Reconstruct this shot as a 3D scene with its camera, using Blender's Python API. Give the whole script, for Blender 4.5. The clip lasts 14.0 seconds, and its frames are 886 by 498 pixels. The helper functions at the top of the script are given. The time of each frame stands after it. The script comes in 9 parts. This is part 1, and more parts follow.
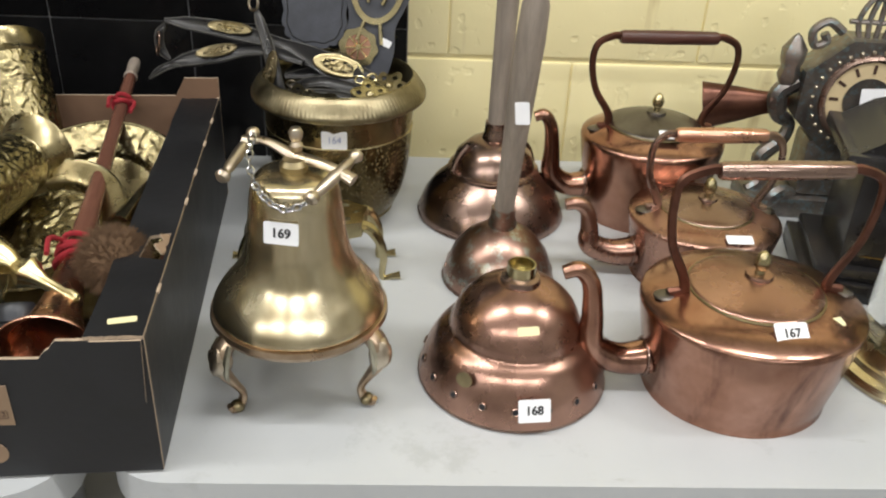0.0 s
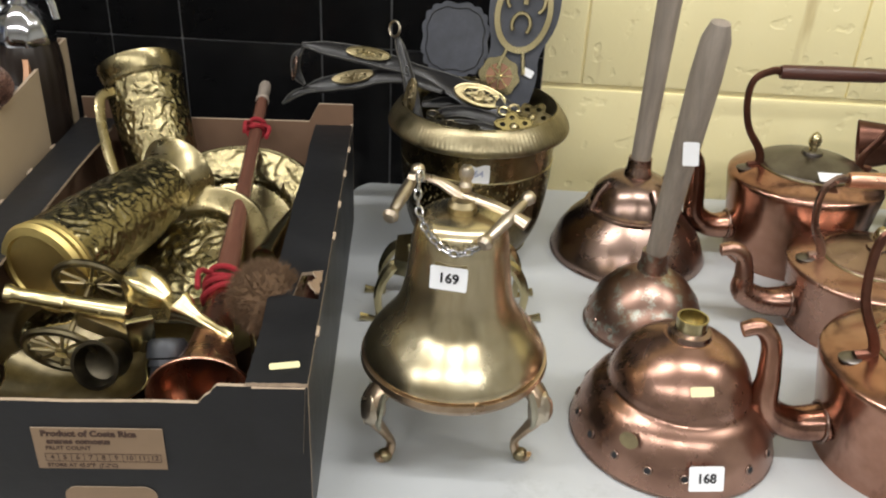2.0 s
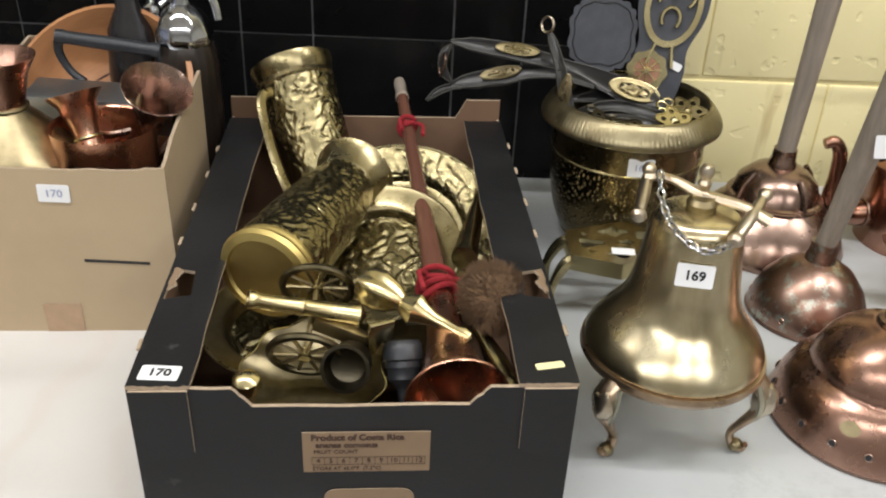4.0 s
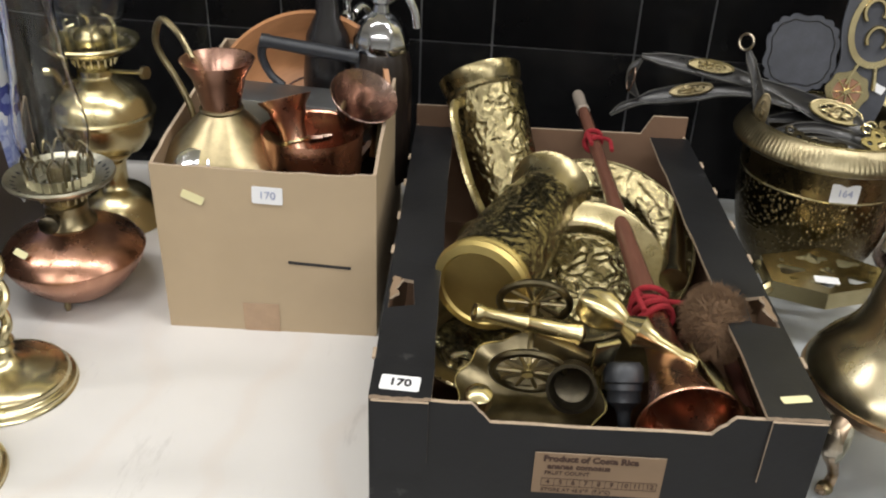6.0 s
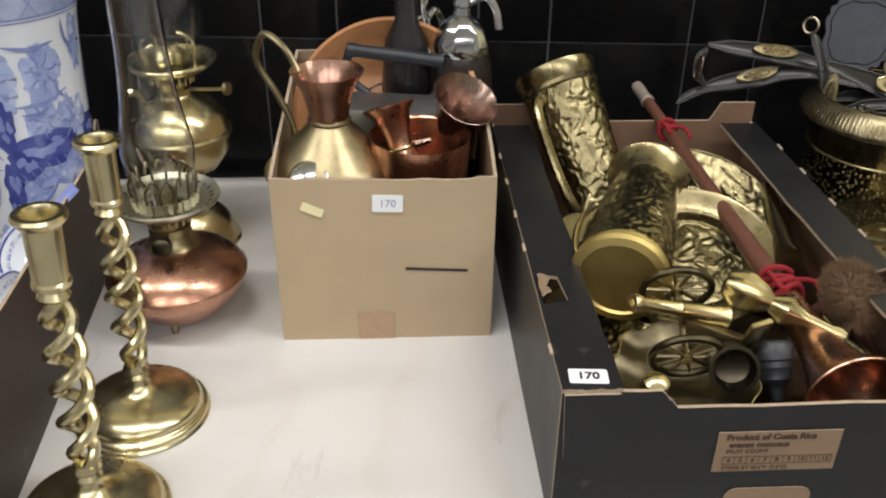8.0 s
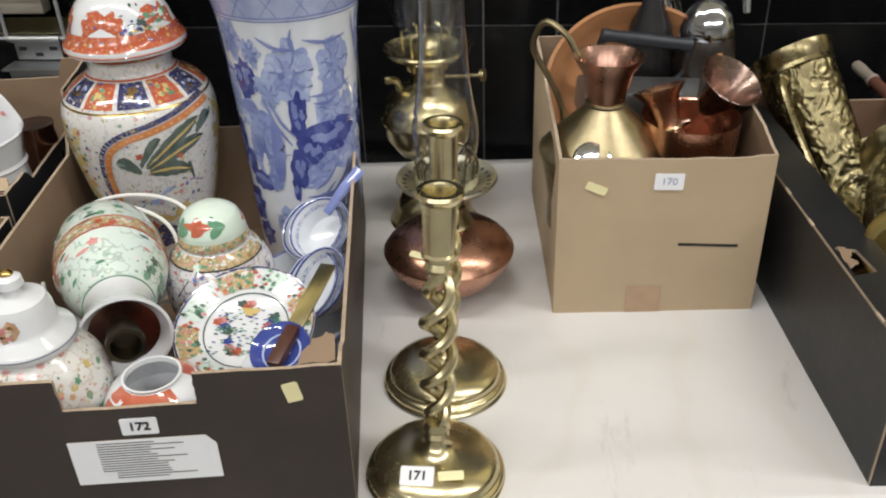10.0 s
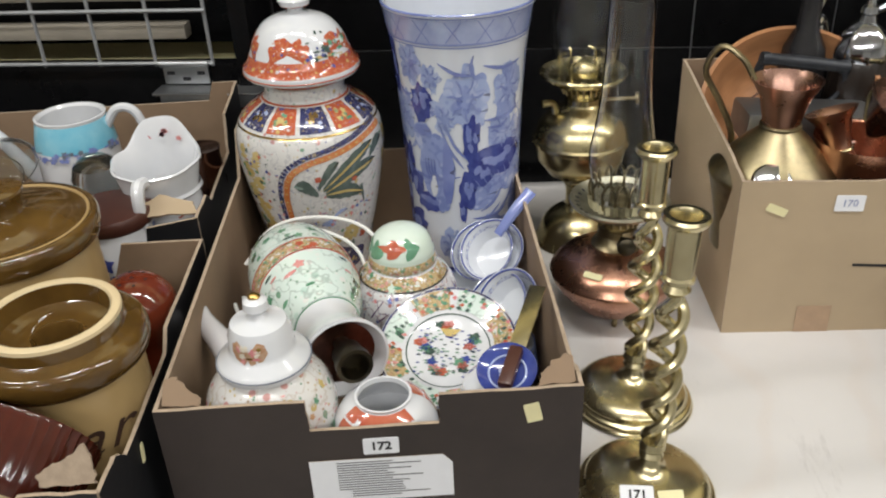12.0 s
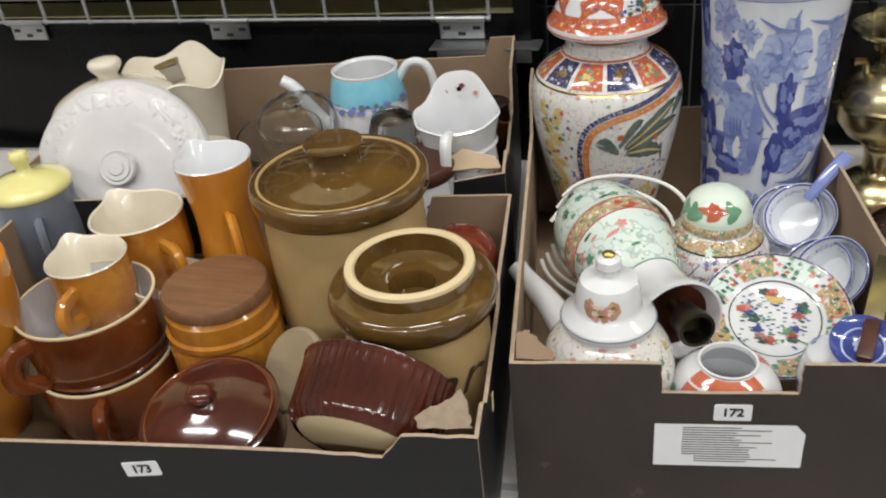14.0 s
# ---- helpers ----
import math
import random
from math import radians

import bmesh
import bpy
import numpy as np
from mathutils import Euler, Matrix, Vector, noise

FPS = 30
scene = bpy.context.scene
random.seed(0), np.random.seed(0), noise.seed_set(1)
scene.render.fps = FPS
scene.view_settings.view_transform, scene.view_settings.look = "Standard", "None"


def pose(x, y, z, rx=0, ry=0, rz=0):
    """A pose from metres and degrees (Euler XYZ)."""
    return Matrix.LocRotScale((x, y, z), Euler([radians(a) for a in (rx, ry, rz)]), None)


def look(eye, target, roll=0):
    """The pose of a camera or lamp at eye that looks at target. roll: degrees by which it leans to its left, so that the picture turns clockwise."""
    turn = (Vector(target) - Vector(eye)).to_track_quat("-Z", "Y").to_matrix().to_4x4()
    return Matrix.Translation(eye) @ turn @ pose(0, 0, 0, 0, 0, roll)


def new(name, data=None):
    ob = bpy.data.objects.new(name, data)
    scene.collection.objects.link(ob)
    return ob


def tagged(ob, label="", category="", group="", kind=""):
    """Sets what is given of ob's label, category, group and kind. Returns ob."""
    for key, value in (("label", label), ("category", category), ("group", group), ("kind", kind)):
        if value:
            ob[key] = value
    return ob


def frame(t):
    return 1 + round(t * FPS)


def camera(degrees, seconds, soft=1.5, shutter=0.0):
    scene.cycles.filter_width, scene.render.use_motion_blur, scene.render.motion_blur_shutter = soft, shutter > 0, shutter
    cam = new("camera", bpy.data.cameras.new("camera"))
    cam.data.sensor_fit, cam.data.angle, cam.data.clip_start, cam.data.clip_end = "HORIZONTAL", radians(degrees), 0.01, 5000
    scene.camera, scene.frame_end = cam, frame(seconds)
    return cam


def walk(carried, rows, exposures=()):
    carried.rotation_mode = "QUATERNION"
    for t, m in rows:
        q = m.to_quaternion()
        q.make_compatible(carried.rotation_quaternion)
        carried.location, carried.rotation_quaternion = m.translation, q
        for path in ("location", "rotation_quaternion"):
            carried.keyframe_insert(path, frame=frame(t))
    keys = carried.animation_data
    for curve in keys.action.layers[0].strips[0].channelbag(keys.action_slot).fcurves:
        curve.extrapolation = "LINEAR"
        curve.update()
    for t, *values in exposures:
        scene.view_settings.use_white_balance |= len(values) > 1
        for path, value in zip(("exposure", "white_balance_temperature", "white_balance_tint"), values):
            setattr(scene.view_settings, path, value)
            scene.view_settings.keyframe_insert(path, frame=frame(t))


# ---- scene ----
cam = camera(53.7, 14.0, 2.1)
PATH = [
    (0, (0.337, 0.324, 1.402), (0.439, 2.048, 0.393), 3.0),
    (0.5, (0.31, 0.352, 1.412), (0.327, 2.103, 0.446), 3.0),
    (1, (0.315, 0.401, 1.402), (0.254, 2.142, 0.419), 3.9),
    (1.5, (0.283, 0.406, 1.389), (0.206, 2.146, 0.406), 3.7),
    (2, (0.229, 0.388, 1.394), (0.189, 2.131, 0.413), 2.8),
    (2.5, (0.177, 0.4, 1.393), (0.195, 2.132, 0.393), 3.2),
    (3, (0.118, 0.412, 1.39), (0.14, 2.139, 0.382), 3.2),
    (3.5, (0.042, 0.4, 1.398), (0.053, 2.129, 0.393), 2.9),
    (4, (-0.03, 0.378, 1.402), (-0.013, 2.105, 0.393), 2.6),
    (4.2, (-0.056, 0.368, 1.405), (-0.044, 2.092, 0.392), 2.3),
    (6.3, (-0.182, 0.394, 1.395), (-0.358, 2.12, 0.399), 2.8),
    (6.5, (-0.184, 0.404, 1.39), (-0.354, 2.136, 0.404), 3.3),
    (7, (-0.229, 0.396, 1.386), (-0.317, 2.117, 0.373), 1.3),
    (7.5, (-0.313, 0.377, 1.391), (-0.371, 2.093, 0.365), 0.6),
    (8, (-0.386, 0.359, 1.401), (-0.417, 2.09, 0.399), 0.6),
    (8.5, (-0.484, 0.337, 1.412), (-0.593, 2.06, 0.403), -0.2),
    (9, (-0.557, 0.311, 1.42), (-0.728, 2.018, 0.391), -1.5),
    (9.2, (-0.585, 0.299, 1.42), (-0.781, 1.997, 0.382), -2.0),
    (11.3, (-0.769, 0.284, 1.433), (-0.864, 2.011, 0.427), -1.9),
    (11.5, (-0.803, 0.278, 1.436), (-0.937, 2.002, 0.432), -2.4),
    (12, (-0.859, 0.262, 1.445), (-1.057, 1.984, 0.448), -2.6),
    (12.5, (-0.904, 0.259, 1.444), (-1.157, 1.974, 0.446), -3.1),
    (13, (-0.949, 0.259, 1.446), (-1.295, 1.951, 0.436), -3.9),
    (13.5, (-0.997, 0.25, 1.446), (-1.439, 1.917, 0.433), -5.3),
    (14, (-1.047, 0.235, 1.454), (-1.583, 1.847, 0.398), -6.3),
]
walk(cam, [(t, look(eye, target, roll)) for t, eye, target, roll in PATH], [(0, 0.31), (4, 0.31), (6.5, 0.23), (9, 0.14), (11.5, 0.03), (14, 0.06)])

# ---- world, lamps, exposure ----
world = bpy.data.worlds.new("world")
scene.world = world
world.use_nodes = True
world.node_tree.nodes["Background"].inputs[0].default_value = (0.9, 0.95, 1.0, 1)
world.node_tree.nodes["Background"].inputs[1].default_value = 0.25


# ---- small builders ----
def part(name, bm, material, parent=None, label="", smooth=True, angle=38):
    """Links a bmesh as one mesh object under a thing or a part."""
    bmesh.ops.recalc_face_normals(bm, faces=bm.faces)
    me = bpy.data.meshes.new(name)
    bm.to_mesh(me)
    bm.free()
    me.materials.append(material)
    if smooth:
        me.shade_smooth()
        me.set_sharp_from_angle(angle=radians(angle))
    ob = new(name, me)
    if parent is not None:
        ob.parent = parent
    if label:
        ob["label"] = label
    return ob


def thing(name, m, label, category, group="", kind=""):
    ob = new(name)
    ob.empty_display_size = 0.02
    ob.matrix_basis = m
    return tagged(ob, label, category, group, kind)


def curve_points(pts, n=6):
    """A smooth line through the points."""
    p = [Vector(q) for q in pts]
    p = [2 * p[0] - p[1]] + p + [2 * p[-1] - p[-2]]
    out = []
    for i in range(1, len(p) - 2):
        a, b, c, d = p[i - 1:i + 3]
        for k in range(n):
            t = k / n
            out.append(0.5 * (2 * b + (c - a) * t + (2 * a - 5 * b + 4 * c - d) * t * t + (3 * b - a - 3 * c + d) * t ** 3))
    out.append(p[-2])
    return out


def lathe(profile, seg=44, sx=1.0, sy=1.0, smooth=0, bm=None, m=None, dent=0.0, seed=0, lobes=0, lobe=0.0):
    """Turns (radius, height) pairs round z."""
    if smooth:
        profile = [(max(q[0], 0.0), q[1]) for q in curve_points([(r, z, 0) for r, z in profile], smooth)]
    bm = bm or bmesh.new()
    m = m or Matrix.Identity(4)
    rings = []
    for r, z in profile:
        if r < 1e-5:
            rings.append([bm.verts.new(m @ Vector((0, 0, z)))])
            continue
        ring = []
        for i in range(seg):
            a = 2 * math.pi * i / seg
            rr = r
            if dent:
                rr *= 1 + dent * noise.noise(Vector((math.cos(a) * 2 + seed, math.sin(a) * 2, z * 18 + seed)))
            if lobes:
                rr *= 1 + lobe * math.cos(lobes * a)
            ring.append(bm.verts.new(m @ Vector((rr * sx * math.cos(a), rr * sy * math.sin(a), z))))
        rings.append(ring)
    for a, b in zip(rings, rings[1:]):
        if len(a) == 1 and len(b) == 1:
            continue
        for i in range(seg):
            j = (i + 1) % seg
            if len(a) == 1:
                bm.faces.new((a[0], b[j], b[i]))
            elif len(b) == 1:
                bm.faces.new((a[i], a[j], b[0]))
            else:
                bm.faces.new((a[i], a[j], b[j], b[i]))
    return bm


def tube(pts, radius, seg=10, smooth=5, bm=None, flat=1.0, caps=True):
    """A round bar along a line; radius is one number or one per point."""
    radii = radius if isinstance(radius, (list, tuple)) else [radius] * len(pts)
    if smooth:
        rad = [q.x for q in curve_points([(r, 0, 0) for r in radii], smooth)]
        line = curve_points(pts, smooth)
    else:
        rad, line = list(radii), [Vector(q) for q in pts]
    bm = bm or bmesh.new()
    rings = []
    side = None
    for i, q in enumerate(line):
        way = (line[min(i + 1, len(line) - 1)] - line[max(i - 1, 0)]).normalized()
        if side is None:
            side = way.orthogonal().normalized() if abs(way.z) > 0.95 else way.cross(Vector((0, 0, 1))).normalized()
        side = (side - way * side.dot(way)).normalized()
        up = way.cross(side)
        rings.append([bm.verts.new(q + rad[i] * (side * math.cos(2 * math.pi * k / seg) + flat * up * math.sin(2 * math.pi * k / seg))) for k in range(seg)])
    for a, b in zip(rings, rings[1:]):
        for k in range(seg):
            bm.faces.new((a[k], a[(k + 1) % seg], b[(k + 1) % seg], b[k]))
    if caps:
        bm.faces.new(rings[0])
        bm.faces.new(rings[-1])
    return bm


def block(w, d, h, bevel=0.0, at=(0, 0, 0), bm=None, m=None, seg=2):
    """A box with rounded edges, its base centre at the place given."""
    bm = bm or bmesh.new()
    mm = (m or Matrix.Identity(4)) @ Matrix.Translation((at[0], at[1], at[2] + h / 2)) @ Matrix.Diagonal((w, d, h, 1))
    made = bmesh.ops.create_cube(bm, size=1, matrix=mm)["verts"]
    if bevel:
        edges = list({e for v in made for e in v.link_edges})
        bmesh.ops.bevel(bm, geom=edges, offset=bevel, segments=seg, affect="EDGES", profile=0.6)
    return bm


def sheet(outline, thick, m=None, bm=None, holes=()):
    """A board cut to an outline in x and y, standing thick along z."""
    bm = bm or bmesh.new()
    m = m or Matrix.Identity(4)
    loops = [outline, *holes]
    faces = []
    for z in (0, thick):
        edges = []
        for loop in loops:
            vs = [bm.verts.new(m @ Vector((x, y, z))) for x, y in loop]
            edges += [bm.edges.new((vs[i], vs[(i + 1) % len(vs)])) for i in range(len(vs))]
            faces.append(vs)
        bmesh.ops.triangle_fill(bm, edges=edges, use_beauty=True)
    half = len(loops)
    for a, b in zip(faces[:half], faces[half:]):
        for i in range(len(a)):
            j = (i + 1) % len(a)
            bm.faces.new((a[i], a[j], b[j], b[i]))
    return bm


def emboss(bm, amp=0.0016, freq=34.0, seed=0.0, pick=None):
    """Raises leafy relief on a finely cut surface."""
    bm.normal_update()
    for v in bm.verts:
        if pick and not pick(v.co):
            continue
        p = v.co * freq + Vector((seed, seed * 2, 0))
        w = noise.noise(p * 0.6) * 1.4
        h = 1 - abs(noise.noise(p + Vector((w, -w, w)))) * 2.4
        h = max(0, h) ** 0.7 + 0.5 * max(0, noise.noise(p * 2.3))
        v.co += v.normal * amp * h
    return bm


def ball(r, at=(0, 0, 0), bm=None, stretch=(1, 1, 1), seg=16):
    bm = bm or bmesh.new()
    bmesh.ops.create_uvsphere(bm, u_segments=seg, v_segments=max(6, seg // 2), radius=r, matrix=Matrix.Translation(at) @ Matrix.Diagonal((*stretch, 1)))
    return bm


def ring(big, small, at=(0, 0, 0), m=None, seg=40, rim=8, bm=None):
    prof = [(big + small * math.cos(2 * math.pi * k / rim), at[2] + small * math.sin(2 * math.pi * k / rim)) for k in range(rim + 1)]
    return lathe(prof, seg, bm=bm, m=(m or Matrix.Identity(4)) @ Matrix.Translation((at[0], at[1], 0)))


def word(text, size, m, material, parent, name="lettering", bold=0.0, shear=0.0, label=""):
    """Flat lettering, centred, in the x-y plane of m."""
    data = bpy.data.curves.new(name, "FONT")
    data.body, data.size, data.align_x, data.align_y = text, size, "CENTER", "CENTER"
    data.offset, data.shear, data.extrude, data.resolution_u = bold, shear, 0.0002, 3
    tmp = bpy.data.objects.new(name, data)
    scene.collection.objects.link(tmp)
    me = bpy.data.meshes.new_from_object(tmp.evaluated_get(bpy.context.evaluated_depsgraph_get()))
    bpy.data.objects.remove(tmp)
    me.name = name
    me.materials.clear()
    me.materials.append(material)
    ob = new(name, me)
    ob.matrix_basis = m
    ob.parent = parent
    if label:
        ob["label"] = label
    return ob


def facing(at, normal, spin=0.0):
    """A pose whose z looks along normal and whose y leans upwards."""
    n = Vector(normal).normalized()
    x = Vector((0, 0, 1)).cross(n)
    x = x.normalized() if x.length > 1e-4 else Vector((1, 0, 0))
    y = n.cross(x)
    return Matrix.Translation(at) @ Matrix((x, y, n)).transposed().to_4x4() @ Matrix.Rotation(radians(spin), 4, "Z")


def aim(at, way):
    """A pose whose z runs along way."""
    return Matrix.Translation(at) @ Vector(way).normalized().to_track_quat("Z", "Y").to_matrix().to_4x4()


def rounded(w, h, r, n=4):
    out = []
    for cx, cy, a0 in ((w / 2 - r, h / 2 - r, 0), (-w / 2 + r, h / 2 - r, 90), (-w / 2 + r, -h / 2 + r, 180), (w / 2 - r, -h / 2 + r, 270)):
        for k in range(n + 1):
            a = radians(a0 + 90 * k / n)
            out.append((cx + r * math.cos(a), cy + r * math.sin(a)))
    return out


def ellipse(rx, ry, n=24, cx=0, cy=0):
    return [(cx + rx * math.cos(2 * math.pi * k / n), cy + ry * math.sin(2 * math.pi * k / n)) for k in range(n)]


# ---- materials ----
class Nodes:
    def __init__(self, name):
        self.mat = bpy.data.materials.new(name)
        self.mat.use_nodes = True
        self.nt = self.mat.node_tree
        self.bsdf = self.nt.nodes["Principled BSDF"]
        self.co = self.nt.nodes.new("ShaderNodeTexCoord").outputs["Object"]

    def add(self, kind, **values):
        n = self.nt.nodes.new(kind)
        for k, v in values.items():
            setattr(n, k, v)
        return n

    def link(self, a, b):
        self.nt.links.new(a, b)

    def noise(self, scale, detail=3.0, rough=0.55, co=None, stretch=None):
        n = self.add("ShaderNodeTexNoise")
        n.inputs["Scale"].default_value, n.inputs["Detail"].default_value, n.inputs["Roughness"].default_value = scale, detail, rough
        src = co or self.co
        if stretch:
            mp = self.add("ShaderNodeMapping")
            mp.inputs["Scale"].default_value = stretch
            self.link(src, mp.inputs["Vector"])
            src = mp.outputs["Vector"]
        self.link(src, n.inputs["Vector"])
        return n.outputs["Fac"]

    def ramp(self, fac, stops, kind="LINEAR"):
        r = self.add("ShaderNodeValToRGB")
        r.color_ramp.interpolation = kind
        e = r.color_ramp.elements
        while len(e) < len(stops):
            e.new(0.5)
        for q, (pos, col) in zip(e, stops):
            q.position = pos
            q.color = (*col, 1) if len(col) == 3 else col
        self.link(fac, r.inputs["Fac"])
        return r.outputs["Color"]

    def mix(self, fac, a, b, mode="MIX"):
        n = self.add("ShaderNodeMix", data_type="RGBA", blend_type=mode)
        for sock, v in ((n.inputs[0], fac), (n.inputs[6], a), (n.inputs[7], b)):
            if hasattr(v, "links"):
                self.link(v, sock)
            elif isinstance(v, (int, float)):
                sock.default_value = v
            else:
                sock.default_value = (*v, 1)
        return n.outputs[2]

    def math(self, op, a, b=0.0):
        n = self.add("ShaderNodeMath", operation=op)
        for sock, v in ((n.inputs[0], a), (n.inputs[1], b)):
            if hasattr(v, "links"):
                self.link(v, sock)
            else:
                sock.default_value = v
        return n.outputs[0]

    def color(self, c):
        if hasattr(c, "links"):
            self.link(c, self.bsdf.inputs["Base Color"])
        else:
            self.bsdf.inputs["Base Color"].default_value = (*c, 1)

    def gloss(self, r, metal=0.0, coat=0.0):
        if hasattr(r, "links"):
            self.link(r, self.bsdf.inputs["Roughness"])
        else:
            self.bsdf.inputs["Roughness"].default_value = r
        self.bsdf.inputs["Metallic"].default_value = metal
        self.bsdf.inputs["Coat Weight"].default_value = coat
        self.bsdf.inputs["Coat Roughness"].default_value = 0.06

    def bump(self, height, strength=0.3, distance=0.002):
        b = self.add("ShaderNodeBump")
        b.inputs["Strength"].default_value, b.inputs["Distance"].default_value = strength, distance
        self.link(height, b.inputs["Height"])
        self.link(b.outputs["Normal"], self.bsdf.inputs["Normal"])

    def around(self):
        """Angle round z (0 to 1) and height."""
        s = self.add("ShaderNodeSeparateXYZ")
        self.link(self.co, s.inputs[0])
        a = self.math("ARCTAN2", s.outputs["Y"], s.outputs["X"])
        return self.math("MULTIPLY_ADD", a, 1 / (2 * math.pi)), s.outputs["Z"]


def metal(name, base, dark, rough=0.25, spots=None, scale=9, amount=0.5, bump=0.0, fine=60, dull=0.18):
    n = Nodes(name)
    big = n.noise(scale, 5, 0.62)
    small = n.noise(fine, 4, 0.6)
    c = n.mix(n.ramp(big, [(0.36, (min(1, amount + 0.35),) * 3), (0.62, (0,) * 3)]), base, dark)
    c = n.mix(n.math("MULTIPLY", small, 0.45), c, dark)
    if spots:
        v = n.noise(scale * 3.5, 6, 0.7)
        c = n.mix(n.ramp(v, [(0.52, (0,) * 3), (0.60, (0.8,) * 3)]), c, spots)
    n.color(c)
    r = n.math("ADD", n.math("MULTIPLY", big, dull), rough - dull / 2)
    n.gloss(n.math("ADD", r, n.math("MULTIPLY", small, 0.08)), 1.0)
    n.bump(n.mix(0.5, big, small), 0.10 + bump, 0.001 + bump * 0.002)
    return n.mat


def embossed(name, base, dark, kind="leaf", scale=45, strength=0.9, rough=0.24):
    n = Nodes(name)
    v = n.add("ShaderNodeTexVoronoi", feature="SMOOTH_F1" if kind == "leaf" else "F1")
    v.inputs["Scale"].default_value = scale
    w = n.noise(scale * 0.5, 3, 0.6)
    mp = n.mix(0.16 if kind == "leaf" else 0.0, n.co, n.add("ShaderNodeTexNoise").outputs["Color"])
    n.link(mp, v.inputs["Vector"])
    h = v.outputs["Distance"]
    if kind == "leaf":
        h = n.mix(0.45, h, w)
    else:
        h = n.ramp(h, [(0.15, (1,) * 3), (0.42, (0,) * 3)])
    c = n.mix(n.ramp(h, [(0.25, (0,) * 3), (0.75, (1,) * 3)]), dark if kind != "leaf" else base, base if kind != "leaf" else dark)
    c = n.mix(n.math("MULTIPLY", n.noise(12, 4), 0.6), c, dark)
    n.color(c)
    n.gloss(rough, 1.0)
    n.bump(h, strength, 0.004)
    return n.mat


def ceramic(name, base, second=None, rough=0.12, scale=14, speck=None, coat=0.6):
    n = Nodes(name)
    f = n.noise(scale, 4, 0.55)
    c = n.mix(n.ramp(f, [(0.35, (0,) * 3), (0.72, (1,) * 3)]), base, second or tuple(0.88 * q for q in base))
    if speck:
        c = n.mix(n.ramp(n.noise(160, 2), [(0.66, (0,) * 3), (0.72, (0.6,) * 3)]), c, speck)
    n.color(c)
    n.gloss(rough, 0, coat)
    n.bump(f, 0.05, 0.001)
    return n.mat


def chintz(name, base, palette, scale=150, cover=0.34, ink=(0.10, 0.05, 0.06), lines=0.5, rough=0.14):
    """Glaze covered closely with small painted flowers, leaves and pencilled lines."""
    n = Nodes(name)
    nz = n.add("ShaderNodeTexNoise")
    nz.inputs["Scale"].default_value, nz.inputs["Detail"].default_value = scale * 0.5, 2
    n.link(n.co, nz.inputs["Vector"])
    vec = n.mix(0.008, n.co, nz.outputs["Color"])
    c = base
    step = 1.0 / len(palette)
    for k, (sc, cov) in enumerate(((scale, cover), (scale * 2.3, cover * 0.8))):
        v = n.add("ShaderNodeTexVoronoi")
        v.inputs["Scale"].default_value = sc
        n.link(vec, v.inputs["Vector"])
        s = n.add("ShaderNodeSeparateColor")
        n.link(v.outputs["Color"], s.inputs[0])
        pal = n.ramp(s.outputs[k], [(step * i, q) for i, q in enumerate(palette)], "CONSTANT")
        c = n.mix(n.ramp(v.outputs["Distance"], [(cov, (0.9,) * 3), (cov + 0.07, (0,) * 3)]), c, pal)
    pencil = n.ramp(n.noise(scale * 0.7, 2, 0.5), [(0.47, (0,) * 3), (0.495, (lines,) * 3), (0.505, (lines,) * 3), (0.53, (0,) * 3)])
    c = n.mix(pencil, c, ink)
    n.color(c)
    n.gloss(rough, 0, 0.6)
    return n.mat


def plain(name, base, rough=0.6, var=0.15, scale=20, bump=0.1, metallic=0.0, stretch=None, spec=None):
    n = Nodes(name)
    f = n.noise(scale, 4, 0.6, stretch=stretch)
    g = n.noise(scale * 7, 3, 0.6, stretch=stretch)
    lo, hi = tuple(q * (1 - var) for q in base), tuple(min(1, q * (1 + var)) for q in base)
    c = n.mix(n.ramp(f, [(0.3, (0,) * 3), (0.7, (1,) * 3)]), lo, hi)
    c = n.mix(n.math("MULTIPLY", g, 0.4 * var / 0.15), c, lo)
    n.color(c)
    n.gloss(n.math("ADD", n.math("MULTIPLY", f, 0.14), rough - 0.07), metallic)
    if spec is not None:
        n.bsdf.inputs["Specular IOR Level"].default_value = spec
    n.bump(n.mix(0.5, f, g), bump, 0.002)
    return n.mat


BRASS = metal("brass", (0.66, 0.58, 0.35), (0.34, 0.29, 0.16), 0.18)
BRASS_BRIGHT = metal("bright_brass", (0.80, 0.70, 0.42), (0.54, 0.45, 0.24), 0.21, amount=0.35)


def streaked(name, base, dark, rough):
    """Metal polished up and down, with long faint streaks."""
    n = Nodes(name)
    s = n.noise(30, 4, 0.6, stretch=(1, 1, 0.10))
    big = n.noise(11, 4, 0.6, stretch=(1, 1, 0.5))
    c = n.mix(n.ramp(s, [(0.38, (0.9,) * 3), (0.62, (0,) * 3)]), base, dark)
    c = n.mix(n.ramp(big, [(0.40, (0.6,) * 3), (0.62, (0,) * 3)]), c, dark)
    n.color(c)
    n.gloss(n.math("ADD", n.math("MULTIPLY", s, 0.12), rough - 0.06), 1.0)
    n.bump(n.mix(0.5, s, big), 0.10, 0.0012)
    return n.mat


